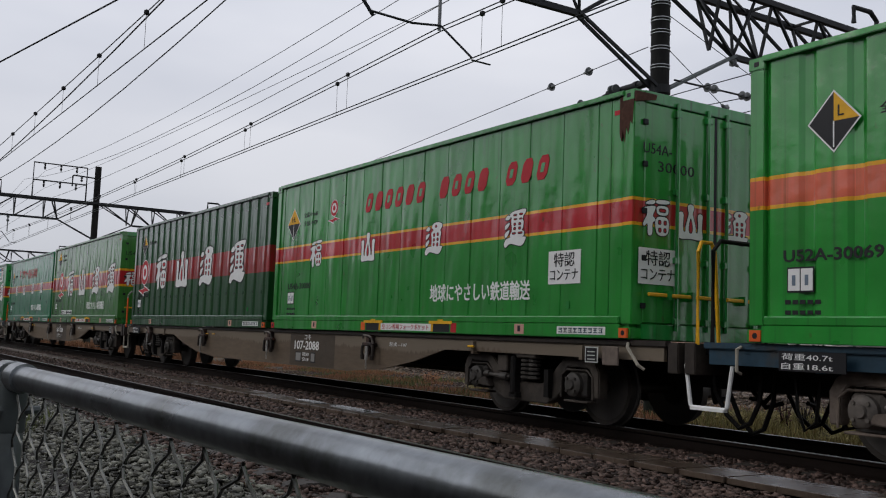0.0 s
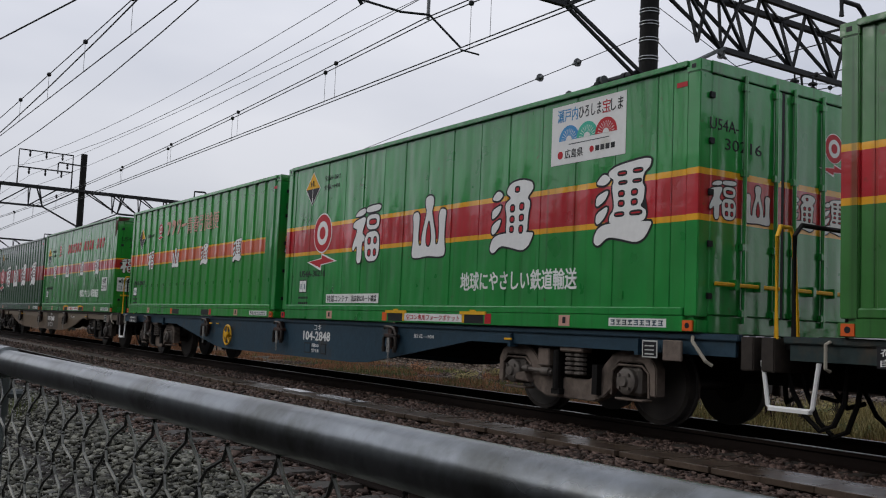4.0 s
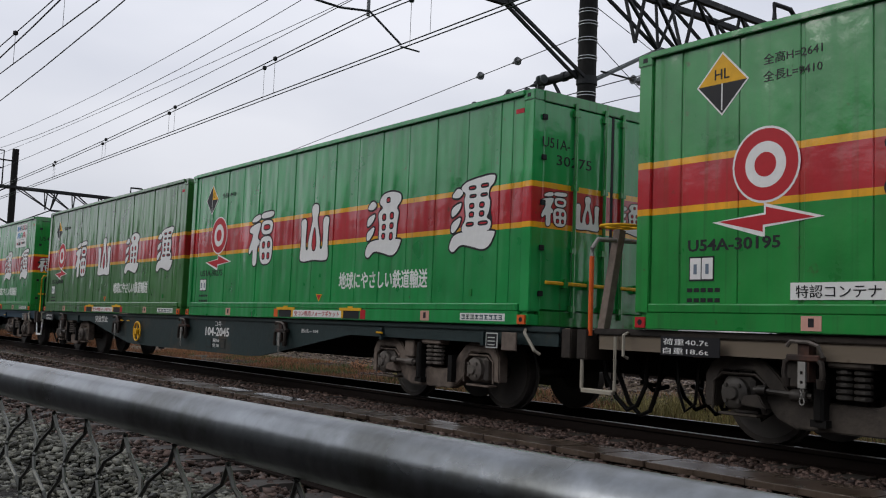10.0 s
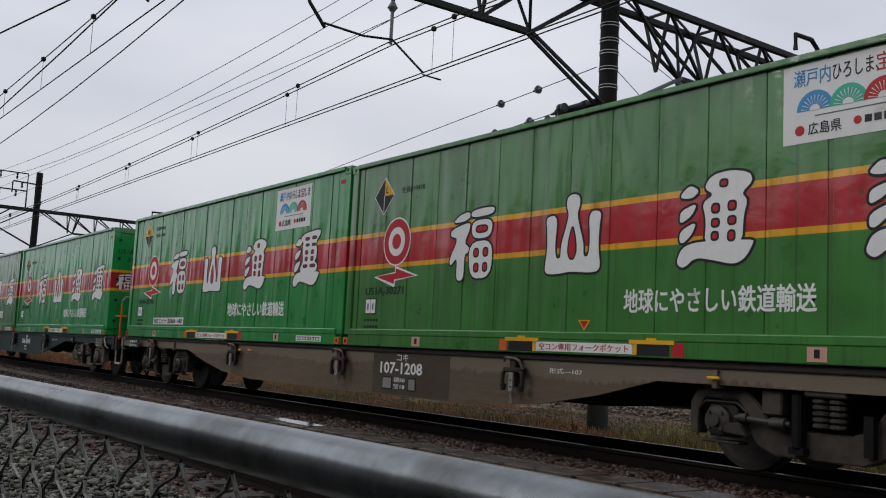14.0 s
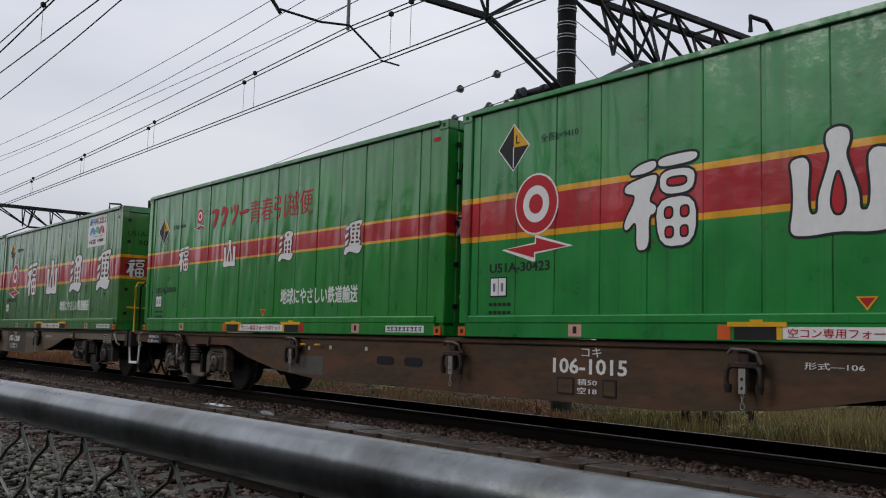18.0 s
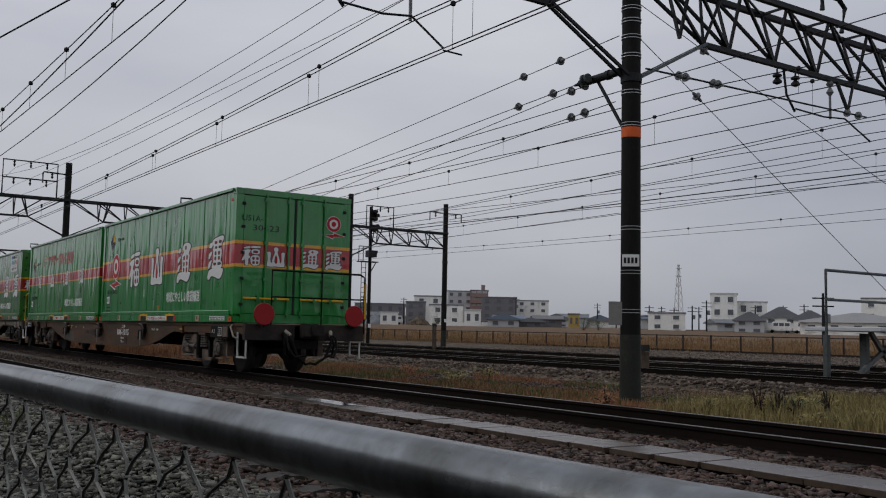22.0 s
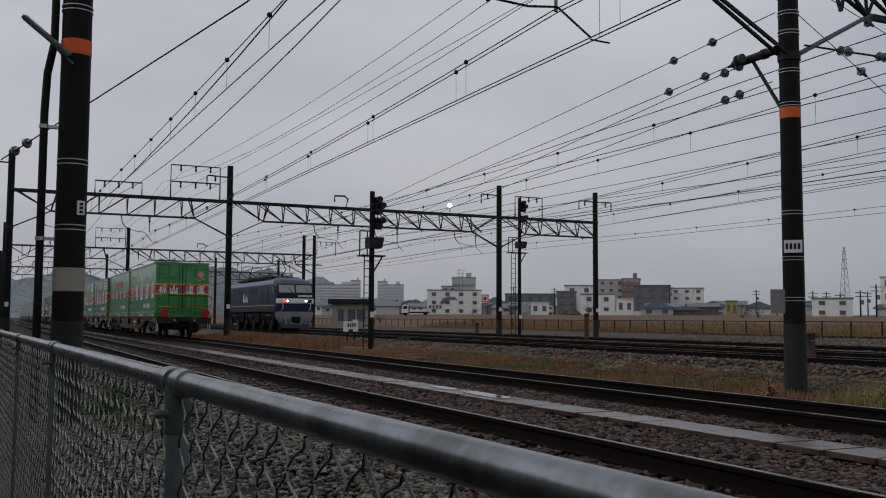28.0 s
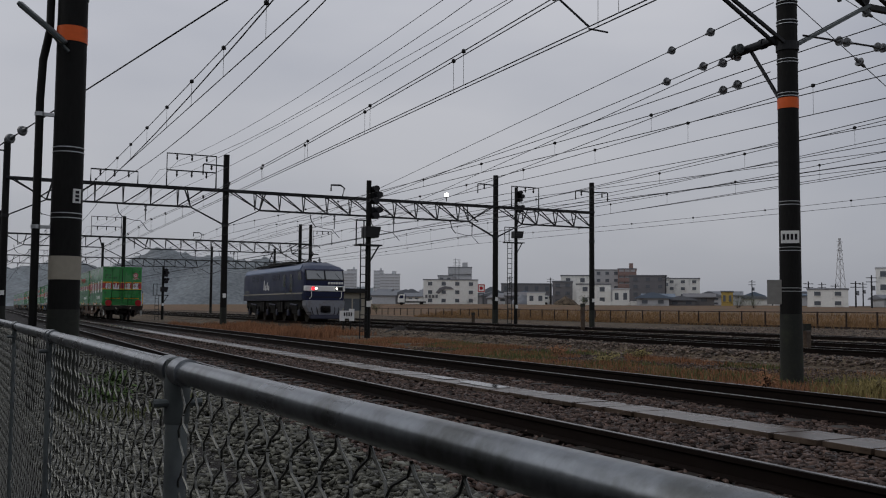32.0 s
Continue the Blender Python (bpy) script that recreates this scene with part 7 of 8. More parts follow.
part("puddle", Build().prism([(6.34, 13.3), (6.54, 13.25), (6.58, 14.0), (6.39, 14.1)], -0.135, -0.126, "z"), M["water"], trough, "shallow rain puddle on the lids")
part("far_lids", Build().box(6.13, 6.66, 46, 160, -0.187, -0.135), M["trough"], trough)
part("near_lids", Build().box(6.37, 6.9, -20, 1.0, -0.187, -0.135), M["trough"], trough)


# ---- signals ----
def signal(x, y, top, label, low=0.0, near=0.0):
    ob = empty("railway_signal", pose(x, y, -0.35), label, "signal", "colour-light signals")
    part("mast", Build().rod((0, 0, 0), (0, 0, top), 0.13, 14, 0.11), M["pole"], ob, smooth=True)
    z = top
    for dz, n in ((-0.62, 3), (-1.4 - low * 0.1, 2)):
        hd = part("signal_head", Build().slab(0.1, 0.5, 0.0, 0.1, z + dz - n * 0.13, z + dz + n * 0.13, 0.05), M["black"], ob, "black signal head with round hooded lamps")
        for i in range(n):
            zz, xx = z + dz - (n - 1) * 0.13 + i * 0.26, 0.26 + 0.16 * (i % 2)
            part("hood", Build().lathe([(0.14, -0.3), (0.15, -0.1), (0.13, 0.12), (0.05, 0.2)], (xx, 0, zz), "y", 14), M["black"], hd)
        part("head_bracket", Build().bar((0.0, 0.02, z + dz), (0.3, 0.05, z + dz), 0.06, 0.06), M["lattice"], hd)
    z -= low
    part("lamp_box", Build().prism([(-0.22, z - 2.5), (0.38, z - 2.5), (0.48, z - 2.02), (-0.22, z - 2.02)], -0.3, 0.3, "y"), M["black"], ob, "dark repeater box", bevel=0.02)
    plat = part("platform", Build().box(-0.9 + near, 0.55, -0.3, 0.3, z - 2.86, z - 2.8), M["lattice"], ob)
    part("platform_brace", Build().rod((0.5, 0, z - 2.84), (0.1, 0, z - 3.5), 0.035, 6), M["lattice"], plat)
    for px in (-0.9 + near, -0.55 + near):
        part("guard_post", Build().rod((px, 0, z - 2.83), (px, 0, z - 1.75), 0.03, 6), M["lattice"], plat)
    part("guard_rail", Build().rod((-0.9 + near, 0, z - 1.75), (-0.08, 0, z - 1.75), 0.03, 6), M["lattice"], plat)
    a, c = -0.72 + near, -0.38 + near
    lad = part("ladder", Build().rod((a, -0.1, -0.1), (a, -0.1, z - 2.85), 0.025, 6).rod((c, -0.1, -0.1), (c, -0.1, z - 2.85), 0.025, 6), M["lattice"], ob)
    for i in range(int((z - 3) / 0.35)):
        part("rung", Build().rod((a, -0.1, 0.3 + i * 0.35), (c, -0.1, 0.3 + i * 0.35), 0.018, 6), M["lattice"], lad)
    part("white_tag", Build().box(-0.1, 0.1, -0.16, -0.14, 1.35, 1.6), M["sign"], ob)


signal(14.9, 38.9, 6.85, "black colour-light signal on a dark mast with ladder", 0.0, 0.34)
signal(33.6, 58.6, 9.9, "tall black colour-light signal beside the gantry", 1.1)
signal(15.5, 96.0, 5.2, "distant black colour-light signal")

# ---- trackside objects ----
hut = empty("relay_hut", pose(33.8, 94.1, -0.1, 0, 0, -19.75), "small beige-grey hut with a dark flat roof and windows", "hut")
part("wall", Build().box(-1.9, 1.9, 0, 3.0, 0, 2.6), M["cover"], hut)
part("roof", Build().slab(-2.35, 2.25, -0.6, 3.4, 2.6, 3.05, 0.03), M["lattice"], hut, "dark flat roof")
for a, c in ((-1.3, -0.7), (-0.3, 0.5), (0.65, 1.5)):
    part("window", Build().box(a, c, -0.02, 0.02, 0.75, 2.0), M["window"], hut)
board = empty("notice_board", pose(17.4, 48.4, -0.35), "white notice board on two dark legs", "sign")
part("panel", Build().prism([(-0.42, 0.6), (-0.14, 0.6), (-0.14, 0.72), (0.12, 0.72), (0.12, 0.6), (0.4, 0.6), (0.4, 1.24), (0.1, 1.24), (0.1, 1.14), (-0.42, 1.14)], -0.02, 0.02, "y"), M["sign"], board)
for x in (-0.2, 0.22):
    part("leg", Build().box(x - 0.035, x + 0.035, 0.02, 0.08, -0.2, 1.0), M["pole"], board)
for k in range(4):
    part("dark_bar", Build().box(-0.2 + k * 0.13, -0.12 + k * 0.13, -0.03, -0.02, 0.85, 1.05), M["black"], board)
for x, y, h in ((29.1, 43.5, 1.5), (32.0, 62.0, 0.9), (19.5, 18.7, 0.85)):
    mk = empty("trackside_post", pose(x, y, -0.4), "pale concrete trackside post", "post", "trackside posts")
    part("shaft", Build().slab(-0.09, 0.09, -0.09, 0.09, 0, h, 0.015), M["trough"], mk)
    part("head", Build().box(-0.13, 0.13, -0.05, 0.05, h, h + 0.18), M["pole_base"], mk)
# low service platform with rails
stage = empty("service_platform", pose(23.2, 15.6, -0.4), "grey steel platform frame with pale rails", "platform")
part("deck", Build().slab(0.3, 7.4, -1.4, 0.9, 1.5, 1.62, 0.02), M["roof_white"], stage, "pale sheet deck")
part("guard_rail", Build().tube([(0.0, 0, 1.2), (0.0, 0, 3.15), (7.0, 0, 3.15)], 0.045, 8).rod((0.0, 0, 2.35), (7.0, 0, 2.35), 0.04, 8), M["zinc_dull"], stage)
part("post", Build().box(-0.08, 0.08, -0.06, 0.06, -0.3, 1.4), M["zinc_dull"], stage)
for a, c in ((0.2, 2.6), (3.0, 1.0)):
    part("brace", Build().bar((a, -0.4, 0.0), (c + 0.4, -0.4, 1.5), 0.1, 0.12), M["porcelain"], stage)
part("leg", Build().box(1.2, 1.36, -0.4, -0.2, -0.3, 1.45), M["zinc_dull"], stage)
part("leg", Build().box(3.4, 3.56, -0.4, -0.2, -0.3, 1.45), M["zinc_dull"], stage)

# ---- the far fence ----
far_fence = empty("panel_fence", pose(0, 0, 0), "long rusty brown wire fence before the tawny field", "fence")
post_me = Build().box(-0.05, 0.05, -0.05, 0.05, -0.5, 1.05).mesh("post", M["fence_post"])
rail_me = Build().box(-0.035, 0.035, 0.0, 3.0, 0.95, 1.02).box(-0.03, 0.03, 0.0, 3.0, -0.3, -0.16).mesh("rail", M["fence_post"])
for i in range(66):
    for nm, me in (("post", post_me), ("rail", rail_me)):
        part(nm, me, None, far_fence, m=pose(61 + 0.07 * i, 22 + i * 3.0, -0.1))


# ---- the town beyond ----
def building(x, y, turn, w, h, d, wall, storeys, roof, style, label="", name="building"):
    base = relief(x, y) - 0.25
    m = pose(x, y, base, 0, 0, turn)
    h -= base + 0.5
    label = label or {"wall_white": "distant off-white building with rows of windows", "wall_grey": "distant grey concrete building with windows", "wall_pale": "distant haze-pale apartment slab with rows of balconies", "wall_dark": "distant dark slate clad building", "wall_brown": "distant red-brown tower block", "wall_yellow": "small mustard yellow painted building"}[wall]
    ob = empty(name, m, label, "building", "buildings beyond the field")
    hw = h if style == "flat" else h * 0.62
    part("wall", Build().box(-w / 2, w / 2, 0, d, 0, hw), M[wall], ob)
    if style == "flat":
        part("roof", Build().box(-w / 2 - 0.15, w / 2 + 0.15, -0.15, d + 0.15, hw, hw + 0.25), M[roof], ob)
    else:
        part("roof", Build().prism([(-w / 2 - 0.4, hw - 0.1), (w / 2 + 0.4, hw - 0.1), (w / 2 + 0.4, hw + 0.1), (w * 0.05, h), (-w * 0.05, h), (-w / 2 - 0.4, hw + 0.1)], -0.5, d + 0.5, "y"), M[roof], ob)
    n = max(2, int(w / (2.0 if storeys > 4 else 3.0)))
    fh = hw / storeys
    if storeys >= 6:
        bays = max(3, int(w / 2.6))
        for s in range(1, storeys):
            part("balcony", Build().box(-w / 2 + 0.2, w / 2 - 0.2, -0.6, 0.0, s * fh - 0.1, s * fh + fh * 0.55), M[wall], ob)
            # greyer strip on the wall paints the shade behind each balcony
            part("balcony_shade", Build().box(-w / 2 + 0.3, w / 2 - 0.3, -0.03, 0.02, s * fh + fh * 0.55, (s + 1) * fh - 0.1), M["wall_grey"], ob)
        for i in range(bays + 1):
            bx = -w / 2 + 0.2 + (w - 0.4) * i / bays
            part("party_wall", Build().box(bx - 0.12, bx + 0.12, -0.58, 0.0, fh, hw), M[wall], ob)
        part("stair_head", Build().box(w * 0.1, w * 0.32, 1.0, 4.0, hw + 0.25, hw + 1.8), M[wall], ob)
        return ob
    for s in range(storeys):
        for i in range(n):
            wx = -w / 2 + w * (i + 0.5) / n
            ww = min(0.55, w / n * 0.22)
            win = part("window", Build().box(wx - ww, wx + ww, -0.06, 0.06, s * fh + fh * 0.35, s * fh + fh * 0.78), M["window"], ob)
            part("sill", Build().box(wx - ww - 0.1, wx + ww + 0.1, -0.14, 0.02, s * fh + fh * 0.3, s * fh + fh * 0.35), M[wall], win)
    return ob


hall = building(109.4, 224.8, -25.9, 14.2, 8.85, 14, "wall_white", 3, "roof_grey", "flat")
building(147.3, 295.3, -26.5, 8.2, 15.6, 14, "wall_grey", 6, "roof_grey", "flat")
building(168.9, 491.8, -19.0, 23.1, 19.5, 14, "wall_pale", 11, "roof_grey", "flat")
building(197.5, 481.0, -22.3, 11.0, 19.8, 14, "wall_pale", 11, "roof_grey", "flat")
building(192.0, 526.0, -20.1, 5.9, 23.5, 14, "wall_pale", 11, "roof_grey", "flat")
building(206.6, 520.5, -21.65, 5.8, 23.0, 14, "wall_pale", 11, "roof_grey", "flat")
building(142.0, 296.0, -25.6, 5.0, 12.6, 12, "wall_grey", 4, "roof_grey", "flat")
building(120.2, 274.8, -23.6, 7.3, 7.5, 12, "wall_dark", 2, "roof_grey", "gable")
building(137.9, 255.1, -28.4, 7.7, 8.1, 12, "wall_dark", 2, "roof_grey", "gable")
building(121.3, 189.5, -32.6, 4.6, 7.9, 12, "wall_dark", 3, "roof_grey", "flat")
building(132.0, 200.4, -33.4, 7.1, 9.8, 12, "wall_white", 3, "roof_grey", "flat")
building(121.6, 177.3, -34.4, 7.5, 7.0, 10, "wall_white", 2, "roof_grey", "flat")
building(108.3, 179.9, -31.0, 3.9, 5.0, 10, "wall_white", 1, "roof_white", "flat")
building(152.2, 258.5, -30.5, 15.8, 9.3, 20, "wall_dark", 2, "roof_grey", "flat")
building(173.1, 245.0, -35.2, 7.9, 13.7, 14, "wall_grey", 5, "roof_grey", "flat")
building(172.1, 233.4, -36.4, 5.4, 13.6, 12, "wall_brown", 6, "roof_grey", "flat")
building(164.7, 214.0, -37.6, 10.0, 10.9, 14, "wall_dark", 4, "roof_grey", "flat")
building(181.6, 219.7, -39.6, 9.5, 10.6, 12, "wall_white", 4, "roof_grey", "flat")
building(123.5, 169.8, -36.0, 3.6, 5.9, 8, "wall_white", 1, "roof_white", "flat")
building(116.6, 150.0, -37.9, 6.1, 4.9, 10, "wall_grey", 1, "roof_blue", "gable")
building(127.2, 154.3, -39.5, 5.5, 4.4, 9, "wall_dark", 1, "roof_grey", "gable")
building(150.9, 173.5, -41.0, 6.3, 5.9, 10, "wall_grey", 2, "roof_grey", "gable")
building(137.3, 152.3, -42.0, 2.3, 5.3, 8, "wall_yellow", 1, "roof_grey", "flat")
building(139.6, 128.4, -47.4, 7.0, 5.5, 10, "wall_white", 2, "roof_grey", "flat")
building(162.2, 133.3, -50.6, 5.4, 10.2, 10, "wall_white", 3, "roof_white", "flat")
building(169.6, 132.1, -52.1, 6.4, 8.7, 10, "wall_white", 2, "roof_white", "flat")
building(141.8, 110.9, -52.0, 5.0, 5.8, 9, "wall_grey", 2, "roof_grey", "gable")
building(149.0, 109.6, -53.7, 6.4, 6.9, 10, "wall_white", 2, "roof_grey", "gable")
building(151.9, 105.6, -55.2, 5.8, 6.3, 10, "wall_grey", 2, "roof_grey", "gable")
building(135.2, 85.6, -57.6, 16.7, 5.3, 14, "wall_white", 1, "roof_white", "gable")
building(185.8, 108.2, -59.8, 14.6, 9.6, 12, "wall_white", 3, "roof_grey", "flat")
def house(az, dist, w, h, rng):
    """A small two-storey house with a pitched roof."""
    x, y = dist * math.sin(radians(az)), dist * math.cos(radians(az))
    ob = empty("house", pose(x, y, relief(x, y) - 0.3, 0, 0, -az + rng.choice((0, 20, -25, 90))), "small distant house with a pitched roof", "house", "houses of the town")
    wall, roof = rng.choice(("wall_white", "wall_grey", "wall_grey", "wall_dark")), rng.choice(("roof_grey", "roof_blue", "roof_grey", "roof_grey", "wall_dark"))
    part("wall", Build().box(-w / 2, w / 2, 0, 7, 0, h * 0.7), M[wall], ob)
    if rng.random() < 0.5:
        part("roof", Build().prism([(-w / 2 - 0.4, h * 0.66), (w / 2 + 0.4, h * 0.66), (w / 2 + 0.4, h * 0.72), (0, h), (-w / 2 - 0.4, h * 0.72)], -0.5, 7.5, "y"), M[roof], ob)
    else:
        part("roof", Build().prism([(-0.5, h * 0.66), (7.5, h * 0.66), (7.5, h * 0.72), (3.5, h), (-0.5, h * 0.72)], -w / 2 - 0.4, w / 2 + 0.4, "x"), M[roof], ob)
    for k in range(2):
        part("window", Build().box(-w * 0.3 + k * w * 0.36, -w * 0.1 + k * w * 0.36, -0.06, 0.02, h * 0.4, h * 0.6), M["window"], ob)


town_rng = random.Random(11)
for a0, a1, d0, d1, n in ((17.5, 23.0, 320, 420, 26), (22.5, 25.2, 280, 340, 8), (28.3, 31.5, 240, 300, 7), (38.0, 41.5, 210, 260, 6), (42.5, 47.0, 230, 280, 7), (51.0, 58.0, 190, 260, 10)):
    for k in range(n):
        az, far = a0 + (a1 - a0) * (k + town_rng.uniform(0.2, 0.8)) / n, town_rng.uniform(d0, d1)
        low = relief(far * math.sin(radians(az)), far * math.cos(radians(az))) - 0.3
        house(az, far, town_rng.uniform(5, 8), 0.92 + far * math.tan(radians(town_rng.uniform(0.8, 1.2))) - low, town_rng)
part("mural_shape", Build().prism([(-3.6, 3.3), (-2.6, 4.5), (-1.2, 5.0), (0.4, 4.8), (1.2, 4.2), (0.1, 4.25), (-0.9, 4.3), (-2.0, 3.7), (-2.7, 3.0)], -0.3, -0.17, "y"), M["wall_dark"], hall, "dark mural shape", m=pose(-0.3, 0, 0))
for k in range(4):
    part("wall_letter_bar", Build().box(-6.6 + k * 0.9, -6.0 + k * 0.9, -0.2, -0.1, 1.9, 2.7), M["wall_dark"], hall)
mast_ = part("roof_mast", Build().rod((1.2, 2, 6), (1.2, 2, 12.4), 0.08, 6).rod((2.2, 2, 6), (2.2, 2, 11.8), 0.08, 6), M["roof_grey"], hall, "thin grey roof masts")
for k in range(3):
    part("mast_bar", Build().rod((0.6, 2, 10.4 + k * 0.8), (2.7, 2, 10.4 + k * 0.8), 0.06, 5), M["roof_grey"], mast_)
hoard = empty("billboard", pose(113.0, 214.4, relief(113.0, 214.4), 0, 0, -27.8), "small white billboard with a red square frame", "billboard")
part("panel", Build().slab(-0.95, 0.95, -0.1, 0.1, 3.0, 5.2, 0.03), M["wall_white"], hoard)
part("red_frame", Build().box(-0.85, 0.85, -0.13, -0.1, 4.85, 5.05).box(-0.85, 0.85, -0.13, -0.1, 3.15, 3.35).box(-0.85, -0.65, -0.13, -0.1, 3.35, 4.85).box(0.65, 0.85, -0.13, -0.1, 3.35, 4.85), M["red"], hoard)
part("emblem", Build().lathe([(0.45, -0.13), (0.45, -0.1)], (0, 0, 4.1), "y", 16), M["red"], hoard)
for x in (-0.6, 0.6):
    part("leg", Build().box(x - 0.08, x + 0.08, -0.08, 0.08, -0.3, 3.0), M["zinc_dull"], hoard)


def truck(az, dist):
    x, y = dist * math.sin(radians(az)), dist * math.cos(radians(az))
    ob = empty("flatbed_truck", pose(x, y, relief(x, y), 0, 0, -az), "white flatbed truck parked on the field", "truck")
    cab = part("cab", Build().prism([(-3.3, 0.55), (-1.7, 0.55), (-1.7, 2.45), (-2.7, 2.5), (-3.05, 2.35), (-3.3, 1.5)], -1.0, 1.0, "y"), M["wall_white"], ob, bevel=0.06)
    part("side_window", Build().prism([(-3.0, 1.5), (-2.0, 1.5), (-2.0, 2.2), (-2.75, 2.2)], -1.02, -0.98, "y"), M["loco_blue"], cab)
    part("bed", Build().slab(-1.5, 3.4, -1.05, 1.05, 0.85, 1.35, 0.03), M["wall_white"], ob)
    part("headboard", Build().box(-1.55, -1.4, -1.05, 1.05, 0.85, 2.4), M["loco_blue"], ob)
    part("chassis", Build().box(-2.6, 3.2, -0.45, 0.45, 0.55, 0.85), M["grime"], ob)
    for wx in (-2.4, 2.2):
        for wy in (-0.85, 0.85):
            part("wheel", Build().lathe([(0.45, -0.14), (0.48, -0.08), (0.48, 0.08), (0.45, 0.14)], (wx, wy, 0.46), "y", 16), M["grime"], ob)


def van(az, dist, label, long):
    x, y = dist * math.sin(radians(az)), dist * math.cos(radians(az))
    ob = empty("parked_van", pose(x, y, relief(x, y), 0, 0, -az), label, "van", "vehicles beyond the field")
    h = long / 2
    body = part("body", Build().prism([(-h, 0.4), (h, 0.4), (h, 1.1), (h * 0.9, 2.1), (-h * 0.55, 2.1), (-h * 0.8, 1.2), (-h, 1.05)], -0.85, 0.85, "y"), M["wall_white"], ob, bevel=0.08)
    for k in range(3):
        part("window", Build().box(-h * 0.5 + k * h * 0.46, -h * 0.12 + k * h * 0.46, -0.88, -0.84, 1.3, 1.85), M["window"], body)
    for wx in (-h * 0.62, h * 0.62):
        part("wheel", Build().lathe([(0.32, -0.1), (0.32, 0.1)], (wx, -0.75, 0.32), "y", 14), M["grime"], ob)


truck(23.65, 222)
van(31.3, 232, "white van parked beyond the field", 4.6)
van(53.6, 185, "white car parked before the houses", 4.2)
van(54.9, 185, "white car parked before the houses", 4.0)
yard_wall = empty("yard_wall", pose(113.5, 157.5, relief(113.5, 157.5) - 0.2, 0, 0, -35.8), "low pale concrete yard wall beyond the field", "wall")
for k in range(5):
    part("panel", Build().box(-4.5 + k * 1.8, -2.74 + k * 1.8, 0, 0.2, 0, 0.9 if k % 2 else 1.0), M["wall_white"], yard_wall)


def utility_pole(az, dist, h):
    x, y = dist * math.sin(radians(az)), dist * math.cos(radians(az))
    ob = empty("utility_pole", pose(x, y, relief(x, y), 0, 0, -az + 15), "dark utility pole with crossarms in the town", "utility pole", "utility poles of the town")
    part("shaft", Build().rod((0, 0, -0.5), (0, 0, h), 0.17, 8, 0.11), M["lattice"], ob)
    for z in (h - 0.5, h - 1.2):
        part("crossarm", Build().box(-0.9, 0.9, -0.06, 0.06, z, z + 0.12), M["lattice"], ob)
    part("transformer", Build().lathe([(0.25, 0), (0.27, 0.05), (0.27, 0.75), (0.2, 0.8)], (0.35, 0, h - 2.6), "z", 10), M["roof_grey"], ob)


for az, dist, el in ((46.4, 190, 1.67), (47.1, 230, 1.5), (47.81, 190, 1.55), (48.83, 190, 1.7), (49.2, 240, 1.5), (49.63, 180, 2.05), (52.3, 200, 1.75), (53.8, 220, 1.7), (55.9, 90, 3.43), (54.9, 210, 1.8), (43.4, 250, 1.6), (44.5, 240, 1.55), (38.6, 240, 1.9), (29.5, 260, 1.9), (31.9, 250, 1.8)):
    utility_pole(az, dist, dist * math.tan(radians(el)) - 0.8)


def mound(az, dist, w, h, label, mt):
    x, y = dist * math.sin(radians(az)), dist * math.cos(radians(az))
    b = Build()
    prof = [(w * (1 - k / 7) * 0.5, h * (k / 7) ** 0.8) for k in range(8)]
    b.lathe(prof, (x, y, relief(x, y) - 0.1), "z", 18)
    b.v = [(p[0] + 0.3 * noise.noise(Vector(p) * 0.8), p[1] + 0.3 * noise.noise(Vector(p) * 0.7 + Vector((9, 0, 0))), p[2] + 0.15 * noise.noise(Vector(p) * 0.9)) for p in b.v]
    thing("earth_mound" if h < 1 else "heaped_earth", b, M[mt], label, "mound", "heaps on the field")


mound(32.8, 200, 5.2, 1.9, "dark earth heap beyond the field", "soil")
mound(30.2, 230, 6.0, 2.6, "grey gravel heap beyond the field", "roof_grey")
mound(22.9, 49.0, 1.6, 0.35, "low dark earth mound beside the rails", "ballast_bed")


def hill(cx, cy, rx, ry, h, label):
    b = Build()
    nx, ny = 110, 30
    for i in range(nx + 1):
        for j in range(ny + 1):
            u, v = 2 * i / nx - 1, 2 * j / ny - 1
            z = h * max(0, (1 - u * u)) ** 0.8 * max(0, 1 - v * v) * (0.8 + 0.5 * noise.noise(Vector((u * 4, v * 3, cx))) + 0.09 * noise.noise(Vector((u * 23, v * 15, cx)))) - 2
            b.v.append((cx + rx * u, cy + ry * v, z))
    for i in range(nx):
        for j in range(ny):
            a = i * (ny + 1) + j
            b.f.append((a, a + ny + 1, a + ny + 2, a + 1))
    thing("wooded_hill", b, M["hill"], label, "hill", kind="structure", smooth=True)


# the hill material carries the haze in its colour
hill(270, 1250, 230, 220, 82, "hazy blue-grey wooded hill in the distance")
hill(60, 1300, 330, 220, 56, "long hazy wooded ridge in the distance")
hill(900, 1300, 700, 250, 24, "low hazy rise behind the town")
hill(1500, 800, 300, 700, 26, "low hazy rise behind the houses")


